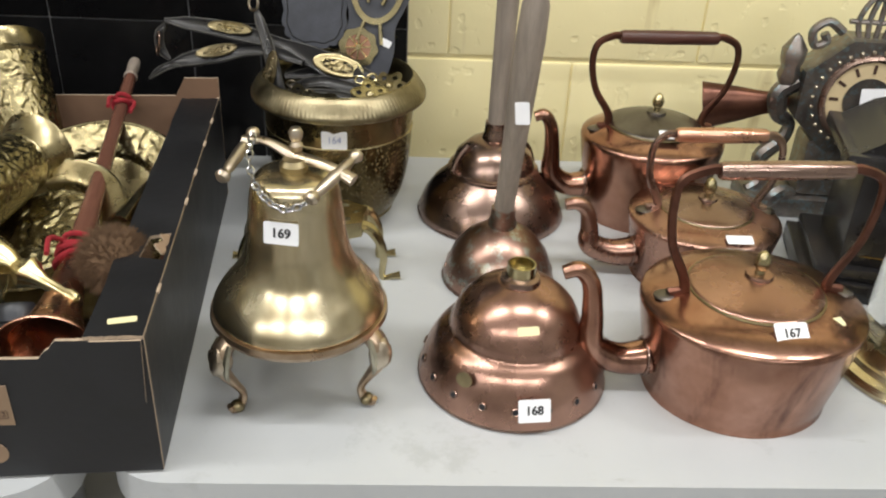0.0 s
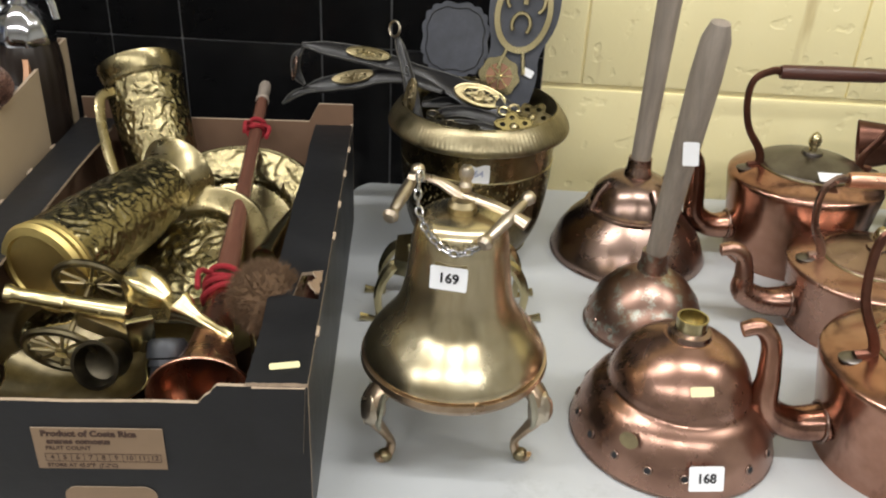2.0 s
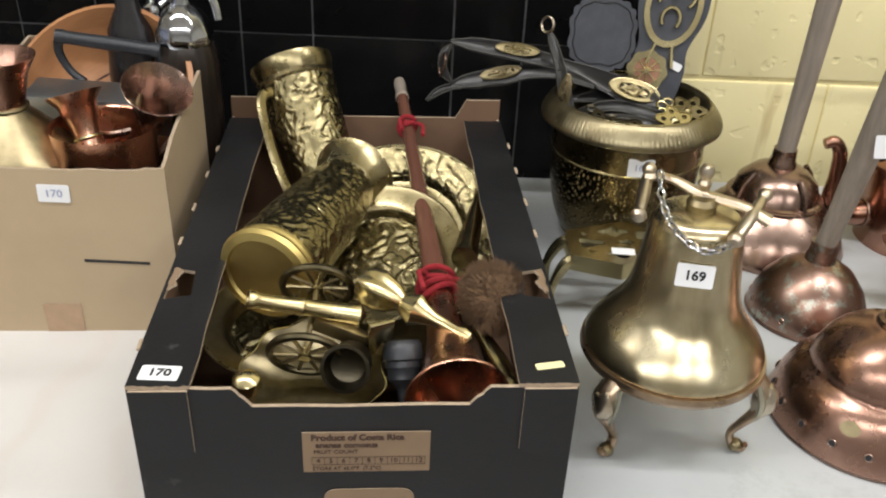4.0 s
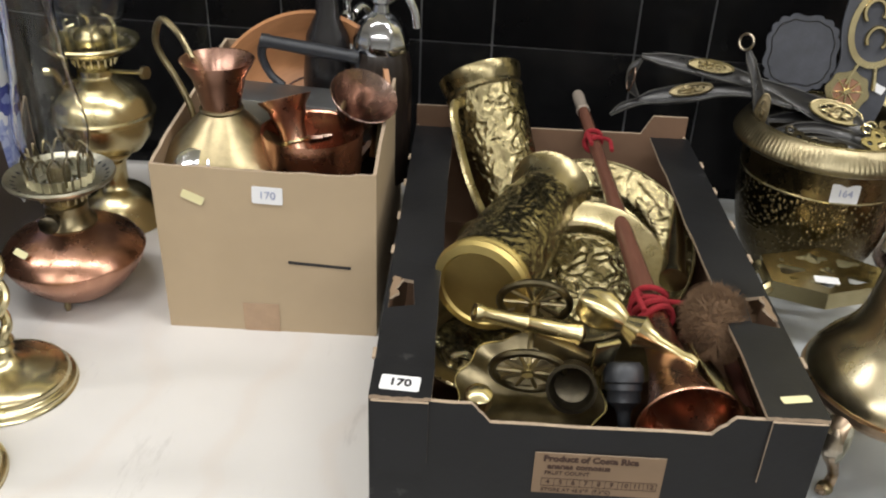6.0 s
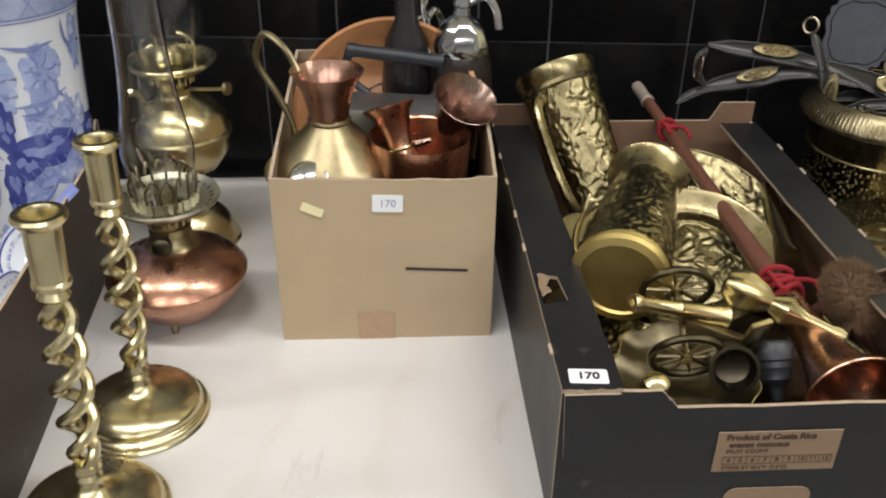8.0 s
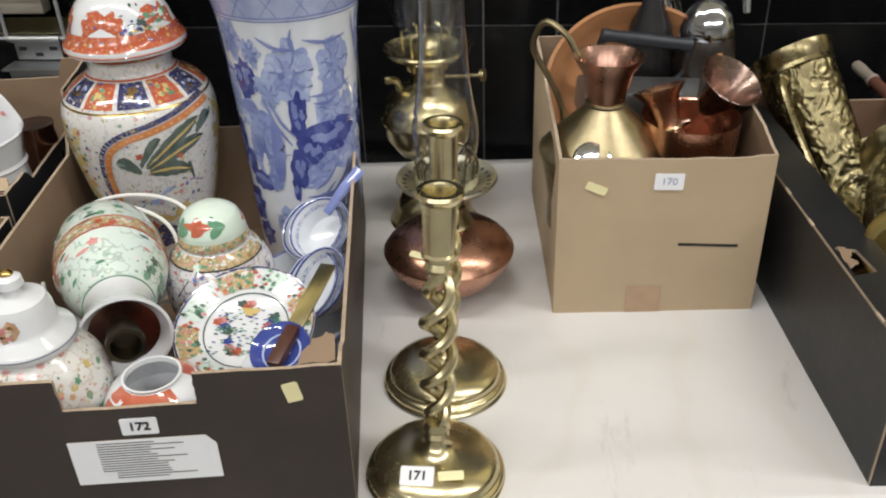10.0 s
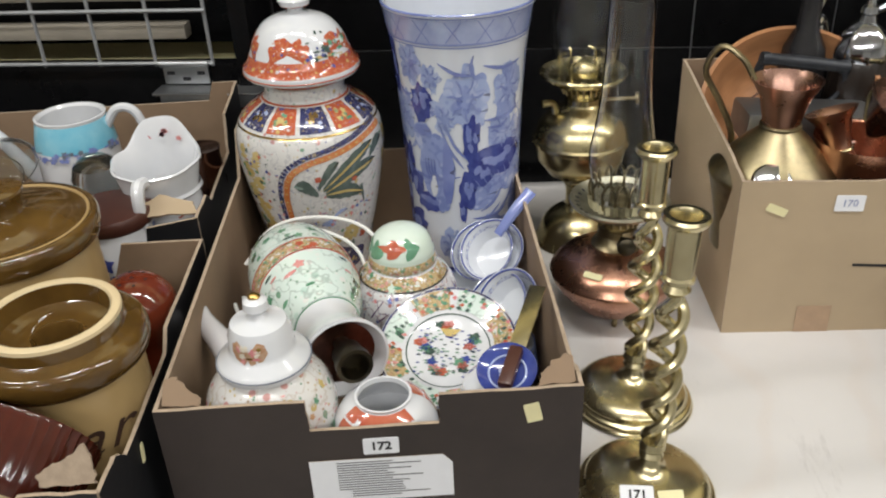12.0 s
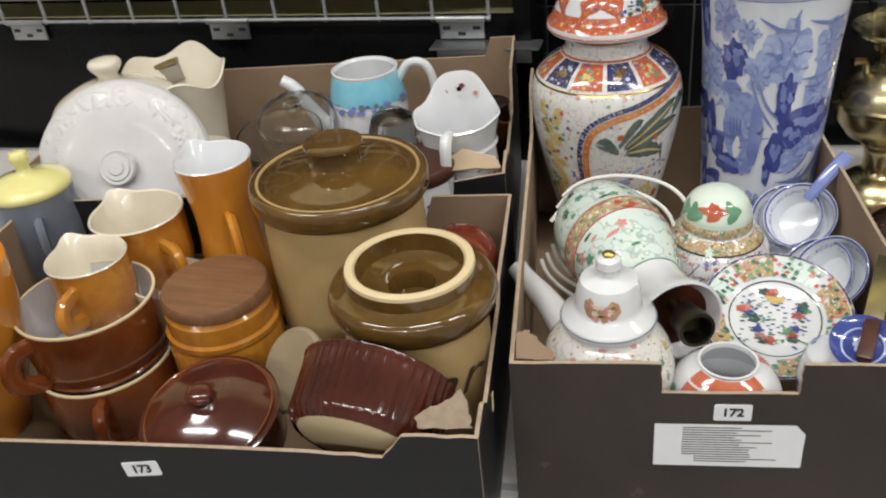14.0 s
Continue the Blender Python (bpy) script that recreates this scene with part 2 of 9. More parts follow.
BRASS_BELL = streaked("bell_brass", (0.70, 0.62, 0.43), (0.46, 0.385, 0.24), 0.26)
RED_BRASS = metal("reddish_brass", (0.62, 0.49, 0.36), (0.34, 0.24, 0.16), 0.26, scale=20)
BRASS_STICK = metal("candlestick_brass", (0.74, 0.665, 0.43), (0.48, 0.41, 0.24), 0.22, amount=0.4)
BRASS_SATIN = metal("satin_brass", (0.66, 0.53, 0.21), (0.46, 0.35, 0.13), 0.40)
BRASS_DARK = metal("blackened_brass", (0.12, 0.103, 0.068), (0.04, 0.035, 0.027), 0.30, scale=20)
BRASS_OLD = metal("tarnished_brass", (0.43, 0.36, 0.21), (0.16, 0.13, 0.08), 0.30, scale=16)
BRASS_POT = embossed("hammered_brass", (0.36, 0.28, 0.13), (0.10, 0.075, 0.035), "dot", 165, 0.55, 0.24)
BRASS_POT_PLAIN = metal("dark_plain_brass", (0.26, 0.20, 0.10), (0.11, 0.085, 0.045), 0.24, scale=14)
BRASS_REL = embossed("leaf_relief_brass", (0.34, 0.295, 0.165), (0.19, 0.16, 0.085), "leaf", 70, 0.18, 0.27)
BRASS_RIM = metal("rubbed_brass", (0.44, 0.375, 0.22), (0.20, 0.165, 0.085), 0.24, scale=24)
BRASS_BROWN = metal("brown_tarnished_brass", (0.24, 0.20, 0.12), (0.08, 0.068, 0.042), 0.30, scale=20)
BRASS_FLUTE = metal("fluted_brass", (0.36, 0.315, 0.20), (0.16, 0.13, 0.075), 0.30, scale=30)
STEELY = metal("worn_nickel", (0.62, 0.56, 0.47), (0.42, 0.34, 0.24), 0.26, scale=25)
BRASS_PALE = metal("pale_verdigris_brass", (0.56, 0.53, 0.42), (0.26, 0.25, 0.19), 0.33, scale=30)
CHROME = metal("chrome", (0.75, 0.76, 0.78), (0.45, 0.46, 0.5), 0.08, dull=0.05)
COPPER = metal("copper", (0.47, 0.285, 0.22), (0.31, 0.18, 0.138), 0.24, scale=10, bump=0.05)
COPPER_BRIGHT = metal("bright_copper", (0.68, 0.40, 0.29), (0.45, 0.24, 0.16), 0.24)
COPPER_DULL = metal("dull_copper", (0.38, 0.27, 0.225), (0.25, 0.17, 0.14), 0.23, scale=12, bump=0.05)


def stained_reflecting(name, base, dark, warm, rough):
    """Handled copper: rubbed patches, dark upright stains and painted reflection streaks, fine scratches."""
    n = Nodes(name)
    up = n.noise(17, 5, 0.65, stretch=(1, 1, 0.28))
    blot = n.noise(9, 5, 0.62)
    fine = n.noise(70, 4, 0.6)
    c = n.mix(n.ramp(blot, [(0.35, (0,) * 3), (0.62, (1,) * 3)]), base, warm)
    # upright streaks: reflections drawn in the colour, together with dark stains
    c = n.mix(n.ramp(up, [(0.52, (0,) * 3), (0.66, (0.85,) * 3)]), c, dark)
    c = n.mix(n.math("MULTIPLY", fine, 0.35), c, dark)
    n.color(c)
    n.gloss(n.math("ADD", n.math("MULTIPLY", blot, 0.14), rough - 0.05), 1.0)
    n.bump(n.mix(0.5, n.noise(28, 3, 0.5), fine), 0.13, 0.0012)
    return n.mat


COPPER_STAIN_REFLECT = stained_reflecting("stained_reflecting_copper", (0.48, 0.28, 0.21), (0.12, 0.06, 0.045), (0.35, 0.18, 0.12), 0.19)
COPPER_RED = metal("warm_copper", (0.64, 0.36, 0.25), (0.36, 0.18, 0.12), 0.24, scale=11)
COPPER_BLACK = metal("dark_copper", (0.22, 0.10, 0.07), (0.08, 0.04, 0.03), 0.32, scale=18)
COPPER_GREY = metal("grey_green_copper", (0.19, 0.175, 0.16), (0.10, 0.085, 0.075), 0.28, scale=18)
COPPER_GREEN = metal("verdigris_copper", (0.37, 0.235, 0.185), (0.24, 0.15, 0.12), 0.28, spots=(0.40, 0.43, 0.38), scale=18)
IRON = plain("dark_iron", (0.035, 0.038, 0.045), 0.42, 0.3, 30, 0.15, 0.3)
SLATE = plain("black_slate", (0.018, 0.017, 0.018), 0.25, 0.3, 12, 0.05)
SPELTER = metal("patinated_spelter", (0.34, 0.30, 0.27), (0.15, 0.135, 0.13), 0.42, spots=(0.26, 0.34, 0.36), scale=26)
LEATHER = plain("black_leather", (0.016, 0.0155, 0.0165), 0.30, 0.5, 40, 0.35, spec=0.5)
# paler than the leather: the highlight along stitched edges, put into the colour
LEATHER_HIGHLIGHT = plain("highlit_leather_edge", (0.085, 0.08, 0.07), 0.45, 0.5, 60, 0.3)
LEATHER_GREY = plain("worn_grey_leather", (0.050, 0.054, 0.068), 0.6, 0.3, 45, 0.25)
WOOD_GREY = plain("weathered_wood", (0.29, 0.245, 0.205), 0.6, 0.3, 12, 0.25, stretch=(9, 9, 0.7))
WOOD_RED = plain("varnished_wood", (0.15, 0.066, 0.045), 0.25, 0.3, 10, 0.1, stretch=(6, 6, 0.6))
WOOD_BOWL = plain("turned_wood", (0.42, 0.20, 0.09), 0.38, 0.25, 9, 0.1, stretch=(1, 1, 7))
WOOD_LID = plain("teak_lid", (0.225, 0.105, 0.048), 0.45, 0.4, 14, 0.12, stretch=(1, 9, 1))
SYPHON_DARK = plain("dark_ribbed_body", (0.020, 0.014, 0.011), 0.3, 0.3, 20, 0.15, stretch=(4, 4, 0.5))
WOOD_DARK = plain("dark_wood", (0.075, 0.026, 0.018), 0.35, 0.3, 14, 0.1)


def worn_card(name, base, scratch, rough):
    """Printed card with rubbed patches and fine pale scratches."""
    n = Nodes(name)
    f, g = n.noise(6, 5, 0.65), n.noise(60, 3, 0.6)
    c = n.mix(n.ramp(f, [(0.35, (0,) * 3), (0.70, (1,) * 3)]), tuple(0.75 * q for q in base), tuple(1.3 * q for q in base))
    s1 = n.ramp(n.noise(14, 5, 0.7, stretch=(1, 1, 7)), [(0.66, (0,) * 3), (0.70, (0.5,) * 3)])
    s2 = n.ramp(n.noise(22, 6, 0.75, stretch=(5, 5, 1)), [(0.67, (0,) * 3), (0.71, (0.4,) * 3)])
    c = n.mix(n.math("MAXIMUM", s1, s2), c, scratch)
    n.color(c)
    n.gloss(n.math("ADD", n.math("MULTIPLY", f, 0.3), rough - 0.15))
    n.bump(n.mix(0.6, f, g), 0.22, 0.003)
    return n.mat


CARD_BLACK = worn_card("black_printed_card", (0.0095, 0.0098, 0.0115), (0.06, 0.058, 0.056), 0.46)
CARD_BROWN = worn_card("dark_brown_printed_card", (0.040, 0.030, 0.026), (0.11, 0.09, 0.075), 0.56)
CARD_KRAFT = plain("kraft_card", (0.43, 0.33, 0.215), 0.75, 0.08, 5, 0.08, stretch=(1, 1, 6))
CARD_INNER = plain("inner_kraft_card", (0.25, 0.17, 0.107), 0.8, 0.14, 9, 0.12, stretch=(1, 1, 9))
TRAY_INNER = plain("red_brown_inner_card", (0.165, 0.095, 0.057), 0.8, 0.16, 9, 0.12, stretch=(1, 1, 9))
CARD_EDGE = plain("torn_card_edge", (0.40, 0.31, 0.225), 0.9, 0.2, 90, 0.5)
PAPER = plain("white_paper", (0.80, 0.81, 0.84), 0.6, 0.03, 30, 0.02)
PAPER_YELLOW = plain("cream_sticker", (0.78, 0.72, 0.42), 0.6, 0.05, 40, 0.02)
INK = plain("black_ink", (0.012, 0.012, 0.015), 0.6, 0.1)
INK_FAINT = plain("faint_blue_ink", (0.30, 0.34, 0.52), 0.6, 0.1)
INK_BROWN = plain("brown_print", (0.06, 0.03, 0.02), 0.6, 0.2)
TAPE = plain("clear_packing_tape", (0.40, 0.27, 0.17), 0.16, 0.12, 60, 0.4)
CORD_RED = plain("crimson_cord", (0.33, 0.012, 0.022), 0.85, 0.35, 260, 0.8)
HAIR = plain("coarse_brown_bristle", (0.20, 0.115, 0.06), 0.9, 0.5, 300, 1.0)


def table_plastic():
    n = Nodes("grey_plastic_table")
    f, g = n.noise(5, 5, 0.6), n.noise(420, 2, 0.5)
    c = n.mix(n.ramp(f, [(0.3, (0,) * 3), (0.7, (1,) * 3)]), (0.43, 0.45, 0.465), (0.475, 0.495, 0.51))
    stain = n.ramp(n.noise(7, 6, 0.7), [(0.60, (0,) * 3), (0.68, (0.45,) * 3)])
    c = n.mix(stain, c, (0.33, 0.34, 0.34))
    rub = n.ramp(n.noise(9, 6, 0.75, stretch=(1, 6, 1)), [(0.64, (0,) * 3), (0.69, (0.35,) * 3)])
    c = n.mix(rub, c, (0.27, 0.27, 0.265))
    n.color(c)
    n.gloss(n.math("ADD", n.math("MULTIPLY", f, 0.2), 0.34))
    n.bump(n.mix(0.6, f, g), 0.10, 0.0015)
    return n.mat


TABLE_TOP = table_plastic()
PAINT_BLACK = plain("black_gloss_paint", (0.0065, 0.0065, 0.0070), 0.19, 0.4, 8, 0.03, spec=0.16)
JOINT_GREY = plain("grey_joint", (0.15, 0.15, 0.155), 0.6, 0.4, 40, 0.2)
ZINC = metal("zinc_plate", (0.48, 0.49, 0.50), (0.30, 0.31, 0.32), 0.38)
WIRE_GREY = plain("grey_wire", (0.33, 0.34, 0.35), 0.4, 0.15, 40, 0.1, 0.4)
BOARD = plain("pale_board", (0.30, 0.27, 0.22), 0.7, 0.2, 12, 0.15, stretch=(1, 8, 8))
FLOOR_GREY = plain("grey_floor", (0.29, 0.285, 0.28), 0.5, 0.2, 4, 0.1)
HALL_WALL = plain("grey_green_hall_paint", (0.58, 0.58, 0.56), 0.7, 0.12, 3, 0.1)
PLASTER = plain("white_plaster", (0.74, 0.73, 0.70), 0.85, 0.06, 4, 0.1)
WHITE = ceramic("white_glaze", (0.70, 0.71, 0.73), (0.64, 0.66, 0.69))
WHITE_GREY = ceramic("grey_white_glaze", (0.56, 0.55, 0.56), (0.48, 0.47, 0.49), 0.25)
WHITE_SOFT = ceramic("soft_white_glaze", (0.58, 0.57, 0.57), (0.52, 0.51, 0.52), 0.42, 20, coat=0.15)
CREAM = ceramic("cream_glaze", (0.76, 0.70, 0.58))
BROWN = ceramic("olive_brown_glaze", (0.128, 0.070, 0.016), (0.060, 0.030, 0.008), 0.08, 16)
TAN = ceramic("tan_stoneware", (0.45, 0.315, 0.145), (0.39, 0.265, 0.115), 0.3, 10, coat=0.25)
BISCUIT = ceramic("cream_biscuit", (0.66, 0.53, 0.32), None, 0.55, coat=0.0)
OCHRE = ceramic("ochre_glaze", (0.52, 0.225, 0.028), (0.33, 0.105, 0.016), 0.12, 22)
ORANGE = ceramic("orange_glaze", (0.60, 0.24, 0.03), (0.50, 0.18, 0.02), 0.14, 8)
REDBROWN = ceramic("red_brown_glaze", (0.175, 0.046, 0.012), (0.085, 0.020, 0.007), 0.12, 16, coat=0.5)
OXBLOOD = ceramic("dark_maroon_glaze", (0.072, 0.015, 0.008), (0.036, 0.008, 0.006), 0.13, 14, coat=0.4)
BLUE = ceramic("cobalt_glaze", (0.03, 0.045, 0.23), (0.07, 0.10, 0.34), 0.1, 30)
BLUE_MID = ceramic("mid_blue_glaze", (0.14, 0.18, 0.44), (0.25, 0.30, 0.56), 0.1, 24)
BLUE_PALE = ceramic("pale_blue_glaze", (0.34, 0.42, 0.68), (0.50, 0.56, 0.76), 0.1, 24)
TURQ = ceramic("turquoise_glaze", (0.24, 0.55, 0.68), (0.14, 0.46, 0.62), 0.1, 40)
RED = ceramic("iron_red_glaze", (0.42, 0.085, 0.045), (0.52, 0.16, 0.09), 0.12, 40)
GREEN = ceramic("green_enamel", (0.09, 0.24, 0.14), (0.16, 0.34, 0.22), 0.15, 40)
DARKGREEN = ceramic("dark_green_enamel", (0.05, 0.085, 0.075), (0.08, 0.13, 0.10), 0.15, 40)
YELLOW = ceramic("yellow_enamel", (0.55, 0.40, 0.14), (0.62, 0.50, 0.22), 0.15, 40)
PALE_YELLOW = ceramic("pale_yellow_glaze", (0.76, 0.71, 0.30))
GREYBLUE = ceramic("slate_blue_glaze", (0.13, 0.15, 0.19), (0.18, 0.20, 0.24), 0.2)
PINK = ceramic("pink_enamel", (0.60, 0.20, 0.22), (0.66, 0.34, 0.30), 0.15, 40)
GOLD = metal("gilding", (0.75, 0.52, 0.20), (0.5, 0.33, 0.1), 0.2)
CELADON = ceramic("pale_celadon_glaze", (0.60, 0.72, 0.62), (0.68, 0.76, 0.70), 0.12, 20)
FLEX = plain("white_flex", (0.72, 0.71, 0.68), 0.4, 0.05)

Q_RED, Q_BLUE, Q_GREEN, Q_YELLOW, Q_PINK, Q_WHITE = (0.45, 0.10, 0.05), (0.08, 0.10, 0.30), (0.13, 0.28, 0.17), (0.58, 0.44, 0.15), (0.58, 0.28, 0.26), (0.70, 0.69, 0.66)
JAR_GROUND = chintz("jar_enamels", (0.68, 0.67, 0.65), [Q_YELLOW, Q_WHITE, Q_WHITE, Q_PINK, Q_WHITE, Q_GREEN, Q_BLUE], 85, 0.20, (0.22, 0.22, 0.28), 0.35)
GOLD_GROUND = chintz("gold_brocade_enamels", (0.50, 0.37, 0.19), [Q_GREEN, Q_WHITE, Q_GREEN, Q_PINK, (0.30, 0.18, 0.08), Q_WHITE], 150, 0.40, (0.20, 0.12, 0.06))
GREEN_GROUND = chintz("famille_verte_enamels", (0.62, 0.72, 0.67), [Q_WHITE, (0.46, 0.62, 0.55), Q_WHITE, Q_GREEN, Q_WHITE], 60, 0.22, (0.10, 0.16, 0.13), 0.4)
BRANCH_GROUND = chintz("prunus_enamels", (0.69, 0.68, 0.69), [Q_BLUE, Q_PINK, Q_RED, Q_WHITE], 90, 0.20, (0.16, 0.07, 0.12), 0.75)
SPRAY_GROUND = chintz("gilt_spray_enamels", (0.70, 0.69, 0.67), [Q_YELLOW, Q_PINK, Q_WHITE, (0.36, 0.24, 0.13), Q_GREEN, Q_WHITE], 75, 0.26, (0.40, 0.28, 0.17), 0.35)
LID_GROUND = chintz("iron_red_scrolls", (0.46, 0.10, 0.045), [Q_WHITE, Q_RED, Q_YELLOW, Q_RED, Q_BLUE], 110, 0.26, (0.60, 0.30, 0.16), 0.5)
BLUE_PANEL = chintz("dark_blue_brocade", (0.035, 0.04, 0.12), [Q_YELLOW, Q_BLUE, (0.05, 0.06, 0.16), Q_WHITE, Q_BLUE], 130, 0.26, (0.30, 0.24, 0.14), 0.4)
BLUE_SOFT = chintz("washed_blue_glaze", (0.27, 0.33, 0.58), [(0.18, 0.23, 0.48), (0.36, 0.42, 0.64), (0.24, 0.30, 0.55), (0.42, 0.47, 0.66)], 40, 0.40, (0.09, 0.12, 0.38), 0.45)
RICE_BLUE = chintz("blue_fret_border", (0.62, 0.66, 0.76), [Q_BLUE, (0.20, 0.25, 0.50), Q_WHITE], 260, 0.36, (0.10, 0.13, 0.36), 0.5)


def glass_material(name, tint, rough=0.0):
    n = Nodes(name)
    n.color(tint)
    n.gloss(rough)
    n.bsdf.inputs["Transmission Weight"].default_value = 1.0
    n.bsdf.inputs["IOR"].default_value = 1.45
    return n.mat


GLASS = glass_material("clear_glass", (0.97, 0.98, 0.98))


def wall_paint():
    n = Nodes("yellow_wall_paint")
    f, g = n.noise(6, 5, 0.6), n.noise(55, 5, 0.65)
    pits = n.ramp(n.noise(38, 2, 0.4), [(0.30, (0,) * 3), (0.38, (1,) * 3)])
    info = n.add("ShaderNodeObjectInfo")
    c = n.mix(f, (0.84, 0.755, 0.42), (0.89, 0.81, 0.51))
    c = n.mix(n.math("MULTIPLY", info.outputs["Random"], 0.25), c, (0.76, 0.65, 0.31))
    c = n.mix(n.ramp(n.noise(3, 4, 0.7, stretch=(4, 4, 0.6)), [(0.62, (0,) * 3), (0.75, (0.5,) * 3)]), c, (0.42, 0.30, 0.12))
    n.color(c)
    n.gloss(0.42)
    n.bump(n.mix(0.5, n.mix(0.5, f, g), pits), 0.5, 0.004)
    return n.mat


YELLOW_WALL = wall_paint()


def cloth_material():
    n = Nodes("cream_marbled_cloth")
    w = n.add("ShaderNodeTexWave")
    w.inputs["Scale"].default_value, w.inputs["Distortion"].default_value, w.inputs["Detail"].default_value = 1.6, 14, 4
    n.link(n.co, w.inputs["Vector"])
    vein = n.ramp(w.outputs["Fac"], [(0.0, (1,) * 3), (0.10, (0.2,) * 3), (0.3, (0,) * 3)])
    f = n.noise(4, 5, 0.6)
    c = n.mix(f, (0.57, 0.55, 0.535), (0.64, 0.625, 0.61))
    c = n.mix(n.math("MULTIPLY", vein, 0.13), c, (0.55, 0.42, 0.33))
    scuff = n.ramp(n.noise(5, 6, 0.75, stretch=(5, 1, 1)), [(0.60, (0,) * 3), (0.68, (0.4,) * 3)])
    c = n.mix(scuff, c, (0.42, 0.40, 0.39))
    n.color(c)
    n.gloss(0.38)
    n.bump(n.noise(9, 3), 0.12, 0.004)
    return n.mat


CLOTH = cloth_material()

# ---- the room ----
TOP = 0.74


def wall(name, w, d, h, at, material, label):
    ob = part(name, block(w, d, h), material, None, smooth=False)
    ob.matrix_basis = Matrix.Translation(at)
    return tagged(ob, label, "wall", kind="structure")


floor = part("floor", block(11, 8, 0.1), FLOOR_GREY, smooth=False)
floor.matrix_basis = Matrix.Translation((-0.6, -1.9, -0.1))
tagged(floor, "grey concrete hall floor", "floor", kind="structure")
ceiling = part("ceiling", block(11, 8, 0.1), PLASTER, smooth=False)
ceiling.matrix_basis = Matrix.Translation((-0.6, -1.9, 3.4))
tagged(ceiling, "white plastered hall ceiling", "ceiling", kind="structure")
wall("wall_south", 11, 0.15, 3.4, (-0.6, -5.9, 0), HALL_WALL, "plain grey wall behind the camera")
wall("wall_east", 0.15, 8, 3.4, (4.9, -1.9, 0), HALL_WALL, "plain grey end wall")
wall("wall_west", 0.15, 8, 3.4, (-6.1, -1.9, 0), HALL_WALL, "plain grey end wall")
back = wall("wall_north", 11, 0.12, 3.4, (-0.6, 1.908, 0), YELLOW_WALL, "yellow painted concrete block wall")

# strip lights on the ceiling
LIGHTS = [(-2.6, 0.6, 25), (-0.9, 0.6, 25), (0.8, 0.6, 25), (2.5, 0.6, 25), (-3.4, -2.3, 42), (-1.5, -2.3, 42), (0.4, -2.3, 42), (2.3, -2.3, 42)]


def strip_light(x, y, watts):
    t = thing("strip_light", Matrix.Translation((x, y, 3.4)), "white fluorescent strip light fixed to the ceiling", "ceiling light", "ceiling strip lights")
    part("housing", block(1.25, 0.14, 0.06, 0.01, (0, 0, -0.06)), PLASTER, t)
    lamp = bpy.data.lights.new("tube", "AREA")
    lamp.shape, lamp.size, lamp.size_y, lamp.energy, lamp.color = "RECTANGLE", 1.2, 0.1, watts, (1.0, 0.985, 0.96)
    ob = new("lamp", lamp)
    ob.matrix_basis = Matrix.Translation((x, y, 3.4 - 0.065))


for x, y, watts in LIGHTS:
    strip_light(x, y, watts)

# painted block courses over the table
BLOCK_W, BLOCK_H, GAP = 0.446, 0.215, 0.009
block_mesh = None
for row in range(-2, 5):
    z0 = 0.910 + GAP / 2 + row * (BLOCK_H + GAP) - (BLOCK_H + GAP)
    for k in range(5):
        x0 = 0.416 - BLOCK_W / 2 + (k - 0.5) * (BLOCK_W + 0.003) + (0 if row % 2 == 0 else (BLOCK_W + 0.003) / 2)
        if x0 < 0.1 or x0 > 2.0:
            continue
        if block_mesh is None:
            b = part("block", block(BLOCK_W, 0.012, BLOCK_H, 0.0045), YELLOW_WALL, back)
            block_mesh = b.data
        else:
            b = new("block", block_mesh)
            b.parent = back
        b.matrix_basis = Matrix.Translation((x0 + 0.6, 1.849 - 1.908, z0))

# black panelling with grey joints
panelling = part("wall_panelling", block(1.66, 0.03, 1.9), JOINT_GREY, smooth=False)
panelling.matrix_basis = Matrix.Translation((0.345 - 0.83, 1.79, 0.4))
tagged(panelling, "black gloss panelling with thin grey joints", "wall panel", kind="structure")
xs = [-1.315, -1.06, -0.936, -0.713, -0.588, -0.358, -0.242, -0.015, 0.098, 0.345]
zs = [0.40, 0.978, 1.30, 1.64, 2.30]
for x0, x1 in zip(xs, xs[1:]):
    for z0, z1 in zip(zs, zs[1:]):
        p = part("panel", block(x1 - x0 - 0.0032, 0.012, z1 - z0 - 0.0032, 0.0012), PAINT_BLACK, panelling)
        p.matrix_basis = Matrix.Translation(((x0 + x1) / 2 - 0.345 + 0.83, 1.7765 - 1.79, z0 + 0.0013 - 0.4))


# ---- tables ----
def folding_table(m, w, d, label, r=0.07):
    t = thing("folding_table", m, label, "table", "trestle tables")
    bm = sheet(rounded(w, d, r, 8), 0.045, Matrix.Translation((0, 0, TOP - 0.045)))
    bmesh.ops.bevel(bm, geom=[e for e in bm.edges if len(e.link_faces) == 2 and abs(e.calc_face_angle(0)) > 1.2], offset=0.009, segments=3, affect="EDGES")
    part("tabletop", bm, TABLE_TOP, t)
    for x in (-w / 2 + 0.25, w / 2 - 0.25):
        for y in (-d / 2 + 0.12, d / 2 - 0.12):
            part("leg", tube([(x, y, 0), (x, y, TOP - 0.045)], 0.014, smooth=0), ZINC, t)
        part("crossbar", tube([(x, -d / 2 + 0.12, 0.25), (x, d / 2 - 0.12, 0.25)], 0.012, smooth=0), ZINC, t)
    return t


